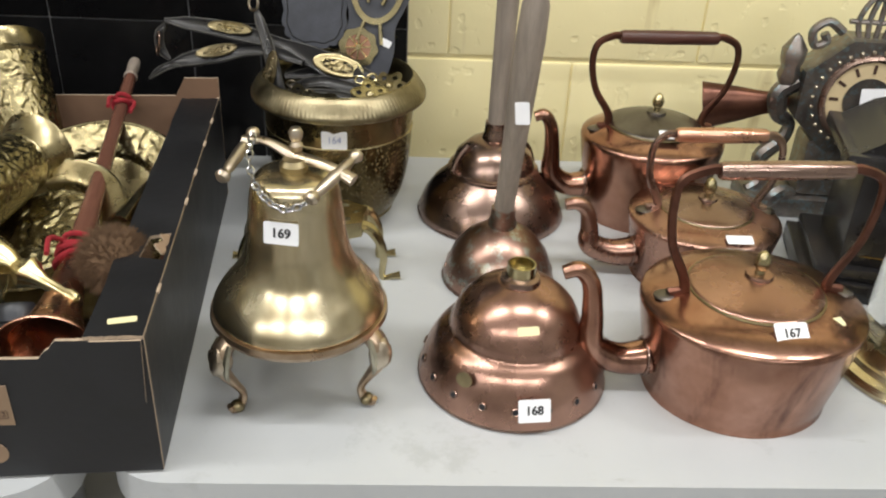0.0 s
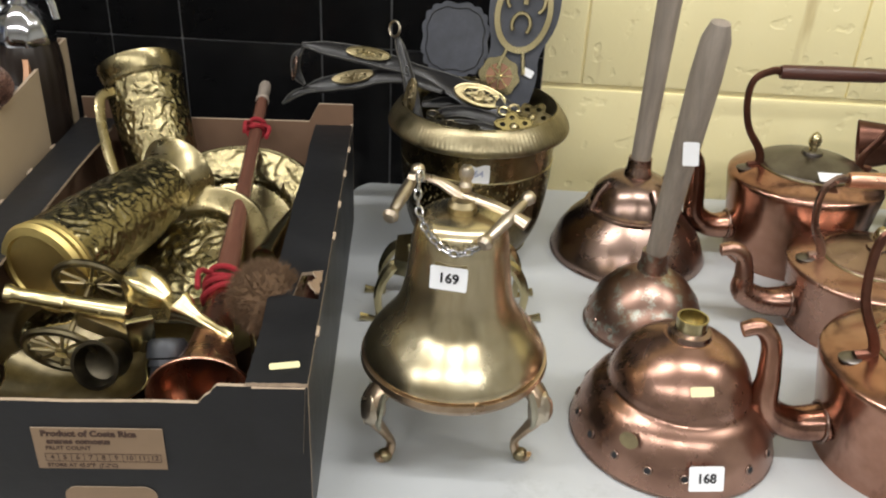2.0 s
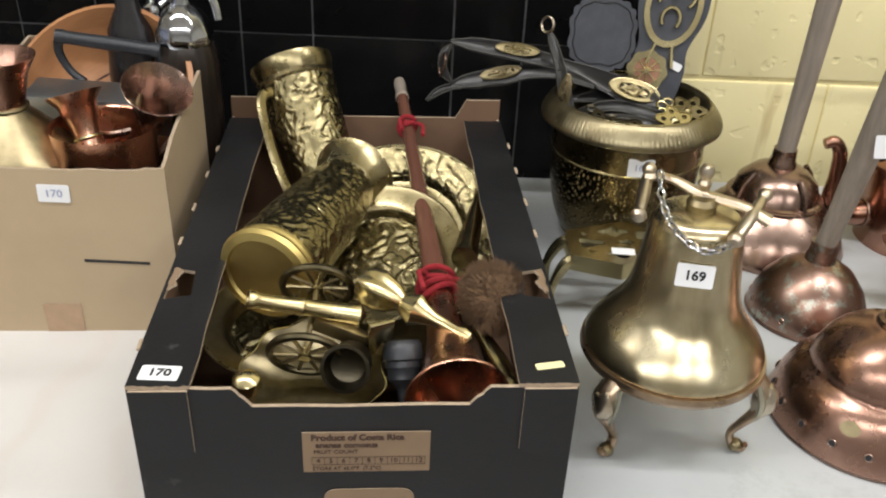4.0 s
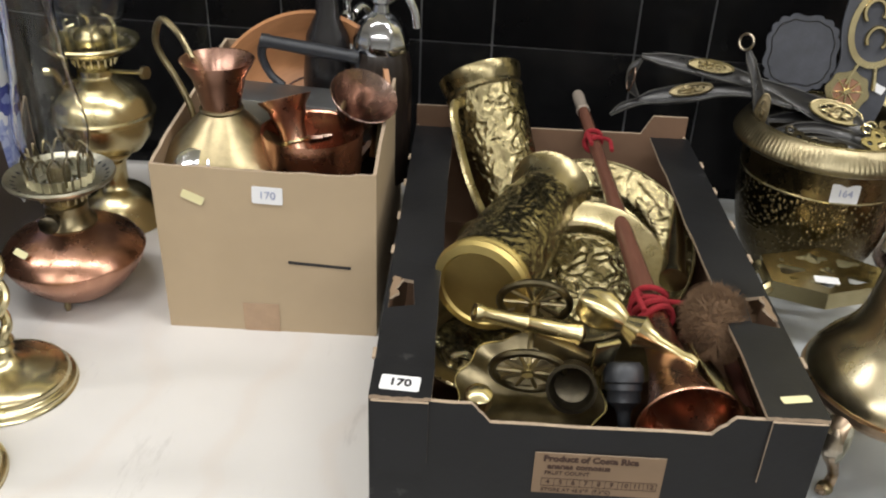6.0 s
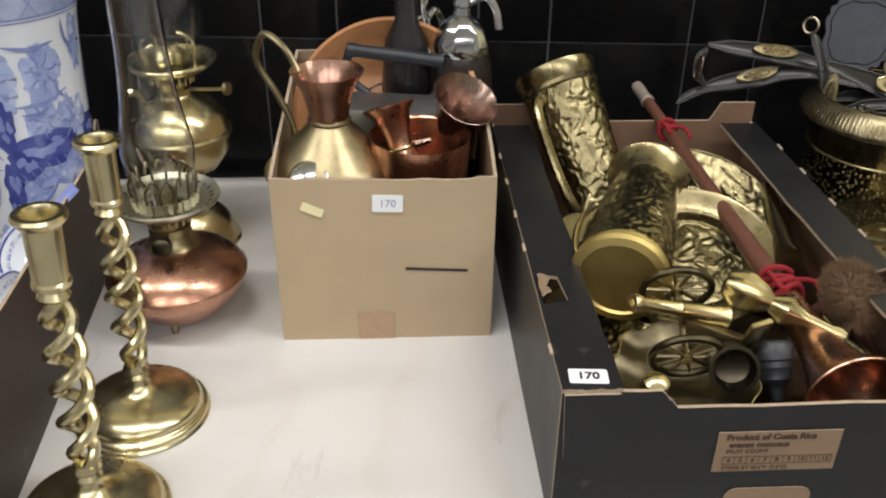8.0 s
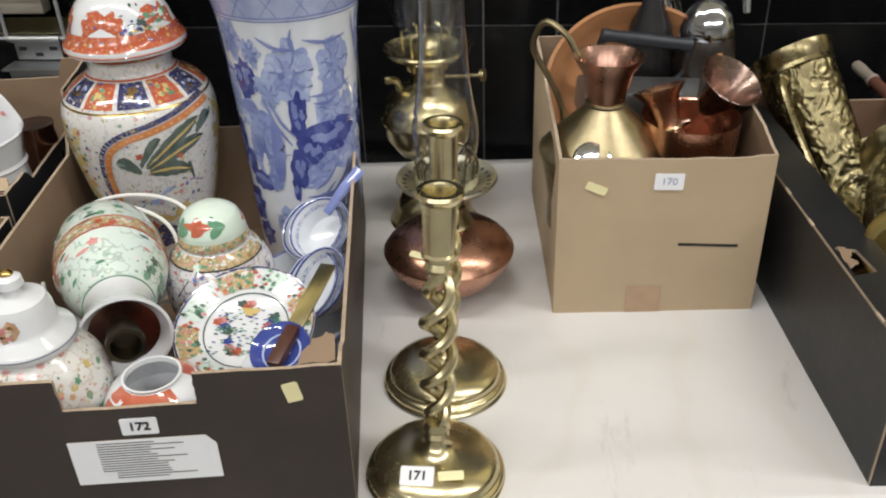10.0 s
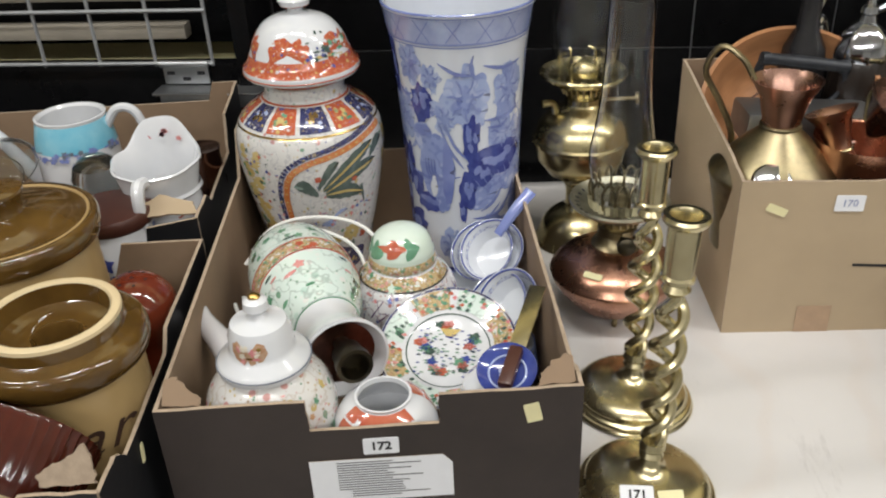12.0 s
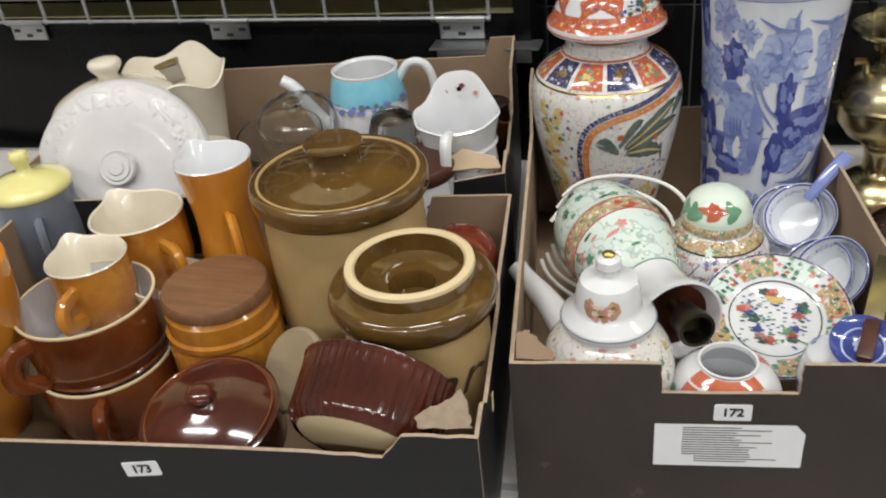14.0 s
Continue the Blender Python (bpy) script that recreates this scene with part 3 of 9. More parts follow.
folding_table(Matrix.Translation((0.95, 1.38, 0)), 1.826, 0.81, "pale grey plastic folding table with rounded corners")
LEFT = Matrix.Translation((0.015, 0.958, 0)) @ Matrix.Rotation(radians(4.3), 4, "Z")
folding_table(LEFT @ Matrix.Translation((-0.92, 0.395, 0)), 1.83, 0.79, "pale grey folding table under a cream marbled cloth")
folding_table(LEFT @ Matrix.Translation((-2.78, 0.395, 0)), 1.83, 0.79, "pale grey folding table under a cream marbled cloth")


def tablecloth():
    bm = bmesh.new()
    nx, ny = 90, 40
    grid = []
    for j in range(ny + 1):
        line = []
        for i in range(nx + 1):
            u, v = -3.6 + 3.52 * i / nx, -0.05 + 0.875 * j / ny
            z = TOP + 0.003 + 0.0012 * noise.noise(Vector((u * 5, v * 5, 0))) + 0.0022 * max(0, noise.noise(Vector((u * 2.2 + v * 7, v * 1.5 - u, 4))) - 0.25)
            y = max(v, -0.003)
            if v < 0:
                z = TOP + 0.002 + v * 2.6
            if v > 0.71:
                z = TOP + 0.003
            line.append(bm.verts.new(LEFT @ Vector((u, y, z))))
        grid.append(line)
    for a, b in zip(grid, grid[1:]):
        for i in range(nx):
            bm.faces.new((a[i], a[i + 1], b[i + 1], b[i]))
    ob = part("tablecloth", bm, CLOTH)
    mod = ob.modifiers.new("thickness", "SOLIDIFY")
    mod.thickness, mod.offset = 0.0015, 1
    return tagged(ob, "cream marbled vinyl tablecloth spread over the trestle tables", "tablecloth")


tablecloth()


# ---- stickers ----
def sticker(m, w=0.035, h=0.0225, text="", material=None, ink=None, parent=None, size=0.0135, r=0.002):
    """A paper label lying on a surface; z of m points off the surface."""
    ob = part("lot_label", sheet(rounded(w, h, r), 0.0006), material or PAPER, parent, "small white printed lot number label" if text else "small blank paper price sticker", smooth=False)
    ob.matrix_basis = m
    if parent is None:
        tagged(ob, category="label")
    if text:
        word(text, size, Matrix.Translation((0, 0, 0.0009)), ink or INK, ob, "number", 0.0004 if (ink is None) else 0)
    return ob


# ---- cartons ----
def card(name, outline, m, parent, outer, inner, thick=0.004, holes=(), label=""):
    """A piece of corrugated card: printed outside, kraft inside, pale cut edges."""
    bm = sheet(outline, thick, None, None, holes)
    bmesh.ops.recalc_face_normals(bm, faces=bm.faces)
    for f in bm.faces:
        f.material_index = 0 if f.normal.z > 0.9 else 1 if f.normal.z < -0.9 else 2
    ob = part(name, bm, outer, parent, label, smooth=False)
    ob.data.materials.append(inner)
    ob.data.materials.append(CARD_EDGE)
    ob.matrix_basis = m
    return ob


def rect(x0, y0, x1, y1):
    return [(x0, y0), (x1, y0), (x1, y1), (x0, y1)]


def jagged(pts, amount=0.0012, seed=1, n=5):
    """Roughens a cut line."""
    rnd = random.Random(seed)
    out = []
    for a, b in zip(pts, pts[1:]):
        for k in range(n):
            t = k / n
            out.append((a[0] + (b[0] - a[0]) * t + rnd.uniform(-amount, amount) * (k > 0), a[1] + (b[1] - a[1]) * t + rnd.uniform(-amount, amount) * (k > 0)))
    out.append(pts[-1])
    return out


T4 = 0.004


def carton(name, m, w, d, label, outer, front, back, left, right, group="", inner=None):
    """An open carton; each side is its top line, as points along it and heights."""
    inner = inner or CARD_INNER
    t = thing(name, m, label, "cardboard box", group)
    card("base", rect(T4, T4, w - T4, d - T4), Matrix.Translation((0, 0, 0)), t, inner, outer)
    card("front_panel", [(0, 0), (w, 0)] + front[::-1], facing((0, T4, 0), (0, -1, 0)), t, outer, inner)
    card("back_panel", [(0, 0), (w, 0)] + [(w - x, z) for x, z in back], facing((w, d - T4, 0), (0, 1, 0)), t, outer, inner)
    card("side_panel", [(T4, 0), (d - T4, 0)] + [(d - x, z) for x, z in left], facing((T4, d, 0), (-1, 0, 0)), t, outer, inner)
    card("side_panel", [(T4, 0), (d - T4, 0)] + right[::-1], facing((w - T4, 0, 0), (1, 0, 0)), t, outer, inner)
    return t


# the black fruit tray
W1, D1, H1 = 0.395, 0.63, 0.165
TRAY = Matrix.Translation((-0.291, 0.961, 0.7435)) @ Matrix.Rotation(radians(4.2), 4, "Z")
tray = carton("fruit_tray", TRAY, W1, D1, "black printed cardboard fruit tray filled with brassware", CARD_BLACK,
              jagged([(0, H1), (0.089, H1), (0.106, H1 - 0.02), (0.298, H1 - 0.02), (0.316, H1), (W1, H1)], 0.0008, 3),
              [(0, H1 + 0.03), (0.05, H1 + 0.03), (0.075, H1 + 0.002), (0.33, H1 + 0.002), (0.345, H1 + 0.03), (W1, H1 + 0.03)],
              [(T4, H1), (D1 - T4, H1)], [(T4, H1), (D1 - T4, H1)], "cardboard boxes", TRAY_INNER)
for s in (0, 1):
    x = W1 if s else 0.0
    k = -1 if s else 1
    hole = [(x + k * 0.004, 0.135), (x + k * 0.030, 0.142), (x + k * 0.026, 0.187), (x + k * 0.004, 0.193)]
    card("top_flange", jagged([(x, 0.0), (x + k * 0.054, 0.0), (x + k * 0.054, D1 - 0.02), (x, D1 - 0.02)], 0.0012, 5 + s, 14), Matrix.Translation((0, 0, H1)), tray, CARD_BLACK, CARD_INNER, holes=[hole])
    card("corner_tab", [(0.002, 0), (0.052, 0), (0.052, -0.07), (0.046, -0.08), (0.012, -0.08), (0.006, -0.074)] if not s else [(0.346, 0), (W1 - 0.002, 0), (W1 - 0.006, -0.074), (W1 - 0.012, -0.08), (0.352, -0.08), (0.346, -0.07)],
         facing((0, -0.0005, H1), (0, -1, 0)), tray, CARD_BLACK, CARD_INNER, 0.0025)
    card("torn_flap", jagged([(0, 0), (0.040, 0), (0.037, 0.010), (0.024, 0.006), (0.012, 0.013), (0, 0.004), (0, 0)], 0.0015, 9 + s), Matrix.Translation((x + k * 0.005, 0.19 if s == 0 else 0.145, H1 + 0.0035)) @ Matrix.Rotation(radians(-90 if s == 0 else 90), 4, "Z") @ Matrix.Rotation(radians(24), 4, "X"), tray, CARD_INNER, CARD_INNER, 0.0022, label="torn kraft flap")
    for y in (0.06, 0.25, 0.33, 0.42, 0.5):
        chip = part("scuff", block(0.0035, 0.016, 0.003, 0.001, (x - k * 0.0012, y + 0.02 * s, H1 + 0.0022)), CARD_EDGE, tray, "white torn card edge")
# the printed panel on its front
lab = card("printed_panel", rect(0, 0, 0.116, 0.048), facing((0.148, -0.0008, 0.068), (0, -1, 0)), tray, CARD_INNER, CARD_INNER, 0.0008, label="kraft panel with dark printing")
for txt, y, s, bold in (("Product of Costa Rica", 0.0415, 0.0094, 0.0005), ("ananas comosus", 0.0325, 0.0086, 0.0004), ("FRUIT COUNT", 0.0245, 0.0062, 0.0001), ("STORE AT 45.0°F  (7.2°C)", 0.004, 0.0058, 0.0001)):
    w_ = word(txt, s, Matrix.Translation((0.050 if y > 0.04 else 0.040 if y > 0.03 else 0.03 if y > 0.02 else 0.04, y, 0.001)), INK_BROWN, lab, "printing", bold)
bm = bmesh.new()
for k in range(10):
    block(0.0005, 0.009, 0.0003, 0, (0.008 + k * 0.0115, 0.0135, 0.0009), bm)
for y in (0.009, 0.018):
    block(0.1035, 0.0005, 0.0003, 0, (0.0598, y, 0.0009), bm)
part("count_grid", bm, INK_BROWN, lab, smooth=False)
for k, txt in enumerate("4 5 6 7 8 9 10 11 12".split()):
    word(txt, 0.0075, Matrix.Translation((0.0138 + k * 0.0115, 0.0135, 0.001)), INK_BROWN, lab, "count", 0.0001)
card("hand_hole", rounded(0.085, 0.026, 0.012), facing((0.208, -0.0006, 0.032), (0, -1, 0)), tray, CARD_INNER, CARD_INNER, 0.0006, label="torn kraft hand hole")
sticker(TRAY @ Matrix.Translation((0.026, 0.017, H1 + 0.0048)) @ Matrix.Rotation(radians(-4), 4, "Z"), 0.035, 0.020, "170").name = "lot_label"
sticker(TRAY @ Matrix.Translation((0.372, 0.024, H1 + 0.0048)) @ Matrix.Rotation(radians(10), 4, "Z"), 0.027, 0.009, material=PAPER_YELLOW)


# ---- brassware in the tray ----
def jug(name, m, label, h=0.21, r=0.052, handle=True):
    """An embossed jug whose base is at the origin, axis along z."""
    t = thing(name, m, label, "jug", "embossed brass jugs")
    body = [(0, 0.004), (r * 0.78, 0.003), (r * 0.82, 0.0), (r * 0.98, 0.002), (r * 1.03, 0.008), (r * 0.98, 0.014), (r * 1.0, 0.018), (r * 0.95, 0.022), (r * 0.96, 0.026)]
    part("base", lathe(body, 48), BRASS_SATIN, t, "plain satin brass base")
    part("body", emboss(lathe([(r * 0.95, 0.024), (r * 0.93, h * 0.3), (r * 0.86, h * 0.6), (r * 0.74, h * 0.84), (r * 0.72, h * 0.86)], 300, smooth=40), 0.0015, 80, 3), BRASS_REL, t, "brass body embossed with foliage")
    part("neck", lathe([(r * 0.74, h * 0.85), (r * 0.77, h * 0.865), (r * 0.73, h * 0.88), (r * 0.80, h * 0.93), (r * 0.97, h * 1.0), (r * 1.0, h * 1.005), (r * 0.95, h * 1.0), (r * 0.78, h * 0.93), (r * 0.68, h * 0.86), (r * 0.6, h * 0.5), (0, h * 0.45)], 48), BRASS_RIM, t, "flared plain brass lip")
    if handle:
        part("handle", tube([(-r * 0.72, 0, h * 0.88), (-r * 1.35, 0, h * 0.9), (-r * 1.6, 0, h * 0.7), (-r * 1.35, 0, h * 0.4), (-r * 0.9, 0, h * 0.25)], 0.0045, 8, 6), BRASS, t)
    return t


def tankard(m):
    """A tall embossed vase standing mouth up."""
    t = thing("tankard", m, "tall embossed brass tankard leaning in the black tray", "tankard", "embossed brass jugs")
    part("body", emboss(lathe([(0, 0), (0.046, 0), (0.05, 0.008), (0.047, 0.014), (0.048, 0.02), (0.050, 0.06), (0.052, 0.11), (0.0545, 0.155), (0.057, 0.2)], 290, smooth=26), 0.0019, 80, 8, lambda c: c.z > 0.02), BRASS_REL, t, "brass body embossed with foliage")
    part("rim", lathe([(0.057, 0.199), (0.060, 0.203), (0.058, 0.209), (0.061, 0.216), (0.064, 0.226), (0.064, 0.231), (0.060, 0.231), (0.055, 0.2), (0.045, 0.02), (0, 0.02)], 56), BRASS_RIM, t, "plain banded brass rim")
    part("handle", tube([(-0.055, 0, 0.19), (-0.082, 0.0, 0.175), (-0.088, 0, 0.10), (-0.075, 0, 0.04), (-0.047, 0, 0.03)], [0.004, 0.005, 0.005, 0.005, 0.004], 8, 6, flat=1.6), BRASS_RIM, t)
    return t


def through_points(a, b, spin=0):
    return aim(a, Vector(b) - Vector(a)) @ Matrix.Rotation(radians(spin), 4, "Z")


tankard(through_points((-0.168, 1.462, 0.800), (-0.250, 1.600, 0.988), 205) @ Matrix.Diagonal((0.93, 0.93, 1.06, 1)))
jug("brass_jug", through_points((-0.211, 1.160, 0.902), (-0.138, 1.402, 0.909), 150), "embossed brass jug lying on its side on a brass plate", 0.250, 0.053)


def charger(m, r, label, name="charger", mat=None, relief="rim"):
    t = thing(name, m, label, "brass plate", "brass plates")
    rim = lathe([(r * 0.66, 0.004), (r * 0.72, 0.012), (r * 0.96, 0.018), (r, 0.019), (r, 0.016), (r * 0.72, 0.008), (r * 0.66, 0.001)], 220, smooth=10)
    part("rim", emboss(rim, 0.0022, 70, r) if relief == "rim" else rim, mat or (BRASS_REL if relief == "rim" else BRASS_RIM), t, "embossed brass rim" if relief == "rim" else "plain brass rim")
    part("well", lathe([(0, 0.001), (r * 0.3, 0.002), (r * 0.55, -0.002), (r * 0.64, 0.0), (r * 0.68, 0.007), (r * 0.66, -0.003), (0, -0.005)], 64), mat or BRASS_RIM, t, "plain brass well")
    k = 1.0 if relief == "rim" else 1.65
    part("boss", emboss(lathe([(0, 0.004), (r * 0.2 * k, 0.0035), (r * 0.34 * k, 0.0015), (r * 0.36 * k, -0.001), (0, -0.002)], 150, smooth=24), 0.0022, 60, 2), BRASS_REL, t, "embossed centre")
    part("edge_roll", ring(r * 0.995, 0.002, (0, 0, 0.0175), seg=72), BRASS_RIM, t)
    return t


charger(facing((-0.080, 1.408, 0.818), (-0.05, -0.62, 1), 10), 0.136, "large round brass charger with an embossed rim")
charger(facing((-0.100, 1.292, 0.850), (-0.12, -0.42, 1), 40), 0.102, "round brass plate with an embossed centre", relief="centre")
charger(facing((-0.203, 1.185, 0.812), (0.05, -0.15, 1), 80), 0.086, "round brass dish under a brass jug", mat=BRASS_OLD, relief="centre")


def coaching_horn():
    a, b = Vector((-0.099, 1.726, 0.922)), Vector((-0.004, 1.022, 0.864))
    t = thing("coaching_horn", through_points(a, b), "long copper coaching horn with red cords across the tray", "horn")
    n = (b - a).length
    part("mouthpiece", lathe([(0, 0), (0.0085, 0), (0.0095, 0.012), (0.0085, 0.05), (0.0105, 0.055), (0.0105, 0.06), (0.009, 0.062)], 20), WOOD_GREY, t, "worn brown mouthpiece")
    part("pipe", lathe([(0.009, 0.06), (0.0095, 0.2), (0.0110, 0.4), (0.0140, n - 0.18), (0.0140, n - 0.17)], 24), WOOD_RED, t, "varnished red-brown pipe")
    part("bell", lathe([(0.0142, n - 0.175), (0.0170, n - 0.12), (0.023, n - 0.065), (0.036, n - 0.018), (0.049, n), (0.0505, n + 0.001), (0.048, n + 0.0015), (0.034, n - 0.02), (0.021, n - 0.07), (0.014, n - 0.15), (0, n - 0.15)], 48, smooth=3), COPPER_BRIGHT, t, "flared polished copper bell")
    for z0, r0, k in ((0.145, 0.0115, 5), (n - 0.185, 0.0195, 8)):
        part("cord", tube([((r0 + 0.002 * math.sin(i)) * math.cos(i * 0.7), (r0 + 0.002 * math.sin(i)) * math.sin(i * 0.7), z0 + 0.0036 * i * 0.7 / 2.2 + 0.004 * math.sin(i * 1.3)) for i in range(9 * k // 2)], 0.0034, 7, 3), CORD_RED, t, "crimson cord binding")
        for s in (0.4, 2.2):
            part("tassel", tube([(r0 * math.cos(s), r0 * math.sin(s), z0 + 0.01), (1.9 * r0 * math.cos(s), 1.9 * r0 * math.sin(s), z0 + 0.025), (1.7 * r0 * math.cos(s), 1.9 * r0 * math.sin(s), z0 + 0.055)], 0.003, 7, 4), CORD_RED, t, "hanging crimson cord end")
    return t


coaching_horn()


def bristle_brush():
    t = thing("brush", aim((0.032, 1.140, 0.902), (0.3, -0.55, 0.7)) @ Matrix.Scale(1.24, 4), "round coarse brown bristle brush head among the brassware", "brush")
    rnd = random.Random(4)
    bm = ball(0.027, seg=20, stretch=(1, 1, 0.6))
    for k in range(3200):
        v = Vector((rnd.gauss(0, 1), rnd.gauss(0, 1), rnd.gauss(0, 1))).normalized()
        v.z *= 0.6
        q = (v + 0.25 * Vector((rnd.gauss(0, 1), rnd.gauss(0, 1), rnd.gauss(0, 1)))).normalized()
        s = v.orthogonal().normalized() * 0.0006
        a, b, c = bm.verts.new(v * 0.025 + s), bm.verts.new(v * 0.025 - s), bm.verts.new(v * 0.027 + q * rnd.uniform(0.004, 0.011))
        bm.faces.new((a, b, c))
    part("bristles", bm, HAIR, t)
    part("handle", lathe([(0, -0.05), (0.006, -0.05), (0.008, -0.02), (0.024, -0.014), (0.024, -0.008), (0, -0.006)], 20), WOOD_RED, t)


bristle_brush()


def wheel(parent, m, r):
    w = part("wheel", ring(r, 0.0042, m=m, seg=36), BRASS_BROWN, parent)
    for k in range(10):
        a = 2 * math.pi * k / 10
        part("spoke", tube([m @ Vector((0.004 * math.cos(a), 0.004 * math.sin(a), 0)), m @ Vector((r * math.cos(a), r * math.sin(a), 0))], 0.0020, 6, 0), BRASS_OLD, w)
    part("hub", lathe([(0, -0.006), (0.006, -0.005), (0.007, 0), (0.006, 0.005), (0, 0.006)], 14, m=m), BRASS, w)


def model_cannon():
    t = thing("model_cannon", Matrix.Identity(4), "small brass model field gun on spoked wheels", "model cannon")
    a, b = Vector((-0.211, 1.088, 0.922)), Vector((-0.098, 1.118, 0.886))
    n = (b - a).length
    part("barrel", lathe([(0, 0.004), (0.004, 0.004), (0.0045, 0), (0.009, 0), (0.010, 0.004), (0.009, 0.008), (0.0075, 0.012), (0.0085, 0.05), (0.010, 0.054), (0.0085, 0.058), (0.0105, n - 0.014), (0.0125, n - 0.010), (0.0105, n - 0.006), (0, n)], 24, m=aim(a, b - a)), BRASS_BRIGHT, t)
    axle = Vector((0.0, -0.075, -0.032))
    wheel(t, aim((-0.152, 1.146, 0.901), axle), 0.036)
    wheel(t, aim((-0.154, 1.068, 0.872), axle), 0.035)
    part("axle", tube([(-0.152, 1.146, 0.901), (-0.154, 1.068, 0.872)], 0.003, 8, 0), BRASS_OLD, t)
    part("trail", block(0.012, 0.016, 0.075, 0.002, m=aim((-0.15, 1.107, 0.885), (0.9, -0.15, -0.25))), BRASS_OLD, t)
    part("trail_plate", block(0.026, 0.006, 0.045, 0.001, m=aim((-0.085, 1.095, 0.86), (0.1, -0.2, 0.8))), BRASS, t)


model_cannon()


def small_brass(name, a, b, profile, mat, label, category, seg=24, lobes=0, lobe=0.0):
    t = thing(name, through_points(a, b), label, category)
    part("body", lathe(profile, seg, lobes=lobes, lobe=lobe), mat, t)
    return t


small_brass("brass_finial", (-0.108, 1.138, 0.918), (0.012, 1.086, 0.883), [(0, 0), (0.013, 0.003), (0.019, 0.014), (0.020, 0.026), (0.015, 0.042), (0.009, 0.052), (0.013, 0.06), (0.017, 0.068), (0.011, 0.078), (0.007, 0.09), (0.006, 0.115), (0.008, 0.122), (0.006, 0.130), (0, 0.132)], BRASS_BRIGHT, "leaf-cast polished brass finial lying across the horn", "brass fitting", 28, 5, 0.10)
small_brass("lens_cup", (-0.108, 1.085, 0.858), (-0.113, 1.040, 0.876), [(0, 0), (0.017, 0), (0.021, 0.012), (0.022, 0.034), (0.0245, 0.04), (0.0245, 0.044), (0.021, 0.044), (0.017, 0.03), (0, 0.024)], BRASS_DARK, "small dark tarnished metal cup on its side", "cup", 32)
small_brass("turned_handle", (-0.06, 1.10, 0.872), (-0.052, 1.045, 0.795), [(0, 0), (0.016, 0.001), (0.020, 0.006), (0.0205, 0.02), (0.018, 0.022), (0.0185, 0.028), (0.0165, 0.031), (0.017, 0.04), (0.009, 0.047), (0.007, 0.052), (0.005, 0.085), (0, 0.087)], IRON, "black turned wooden knob on a brass screw", "handle", 28)
small_brass("ball_ornament", (-0.198, 1.012, 0.845), (-0.198, 1.006, 0.882), [(0, 0), (0.006, 0), (0.005, 0.02), (0.009, 0.025), (0.0135, 0.036), (0.0125, 0.046), (0.007, 0.051), (0, 0.0525)], BRASS_BRIGHT, "round polished brass knob", "knob")
small_brass("brass_tube", (0.030, 1.435, 0.889), (0.003, 1.245, 0.880), [(0, 0), (0.006, 0), (0.008, 0.004), (0.0085, 0.06), (0.0125, 0.12), (0.014, 0.17), (0.0155, 0.176), (0.0155, 0.186), (0, 0.187)], BRASS, "tapered tarnished brass nozzle", "nozzle")
small_brass("brass_pipe", (0.012, 1.15, 0.868), (0.060, 1.048, 0.838), [(0, 0), (0.004, 0), (0.007, 0.02), (0.011, 0.06), (0.012, 0.09), (0.0145, 0.094), (0.0145, 0.11), (0, 0.112)], BRASS, "polished tapered brass spigot", "spigot")
small_brass("brass_pipe", (0.055, 1.30, 0.84), (0.066, 1.08, 0.835), [(0, 0), (0.009, 0), (0.010, 0.1), (0.0085, 0.105), (0.0085, 0.215), (0, 0.216)], WOOD_DARK, "dark turned wooden rod in the tray", "rod")
scalloped = small_brass("scalloped_dish", (-0.149, 1.083, 0.820), (-0.151, 1.071, 0.862), [(0, 0), (0.04, 0.001), (0.066, 0.012), (0.072, 0.018), (0.073, 0.020), (0.064, 0.015), (0.04, 0.005), (0, 0.004)], BRASS_BROWN, "scalloped tarnished brass dish", "dish", 64, 10, 0.045)
part("gilt_edge", tube([(0.0735 * (1 + 0.045 * math.cos(10 * a)) * math.cos(a), 0.0735 * (1 + 0.045 * math.cos(10 * a)) * math.sin(a), 0.0195) for a in [2 * math.pi * k / 80 for k in range(81)]], 0.0011, 6, 0, caps=False), BRASS, scalloped, "rubbed bright edge")
small_brass("brass_lamp_part", (-0.215, 1.405, 0.80), (-0.235, 1.375, 0.86), [(0, 0), (0.03, 0), (0.034, 0.012), (0.02, 0.02), (0.016, 0.04), (0.024, 0.046), (0.024, 0.052), (0.0, 0.053)], BRASS, "small turned brass lamp part", "lamp part")
small_brass("brass_bowl", (-0.10, 1.21, 0.765), (-0.1, 1.22, 0.81), [(0, 0), (0.06, 0.002), (0.10, 0.03), (0.105, 0.034), (0.098, 0.03), (0.06, 0.008), (0, 0.006)], BRASS_BROWN, "shallow tarnished brass bowl at the bottom of the tray", "bowl", 48)


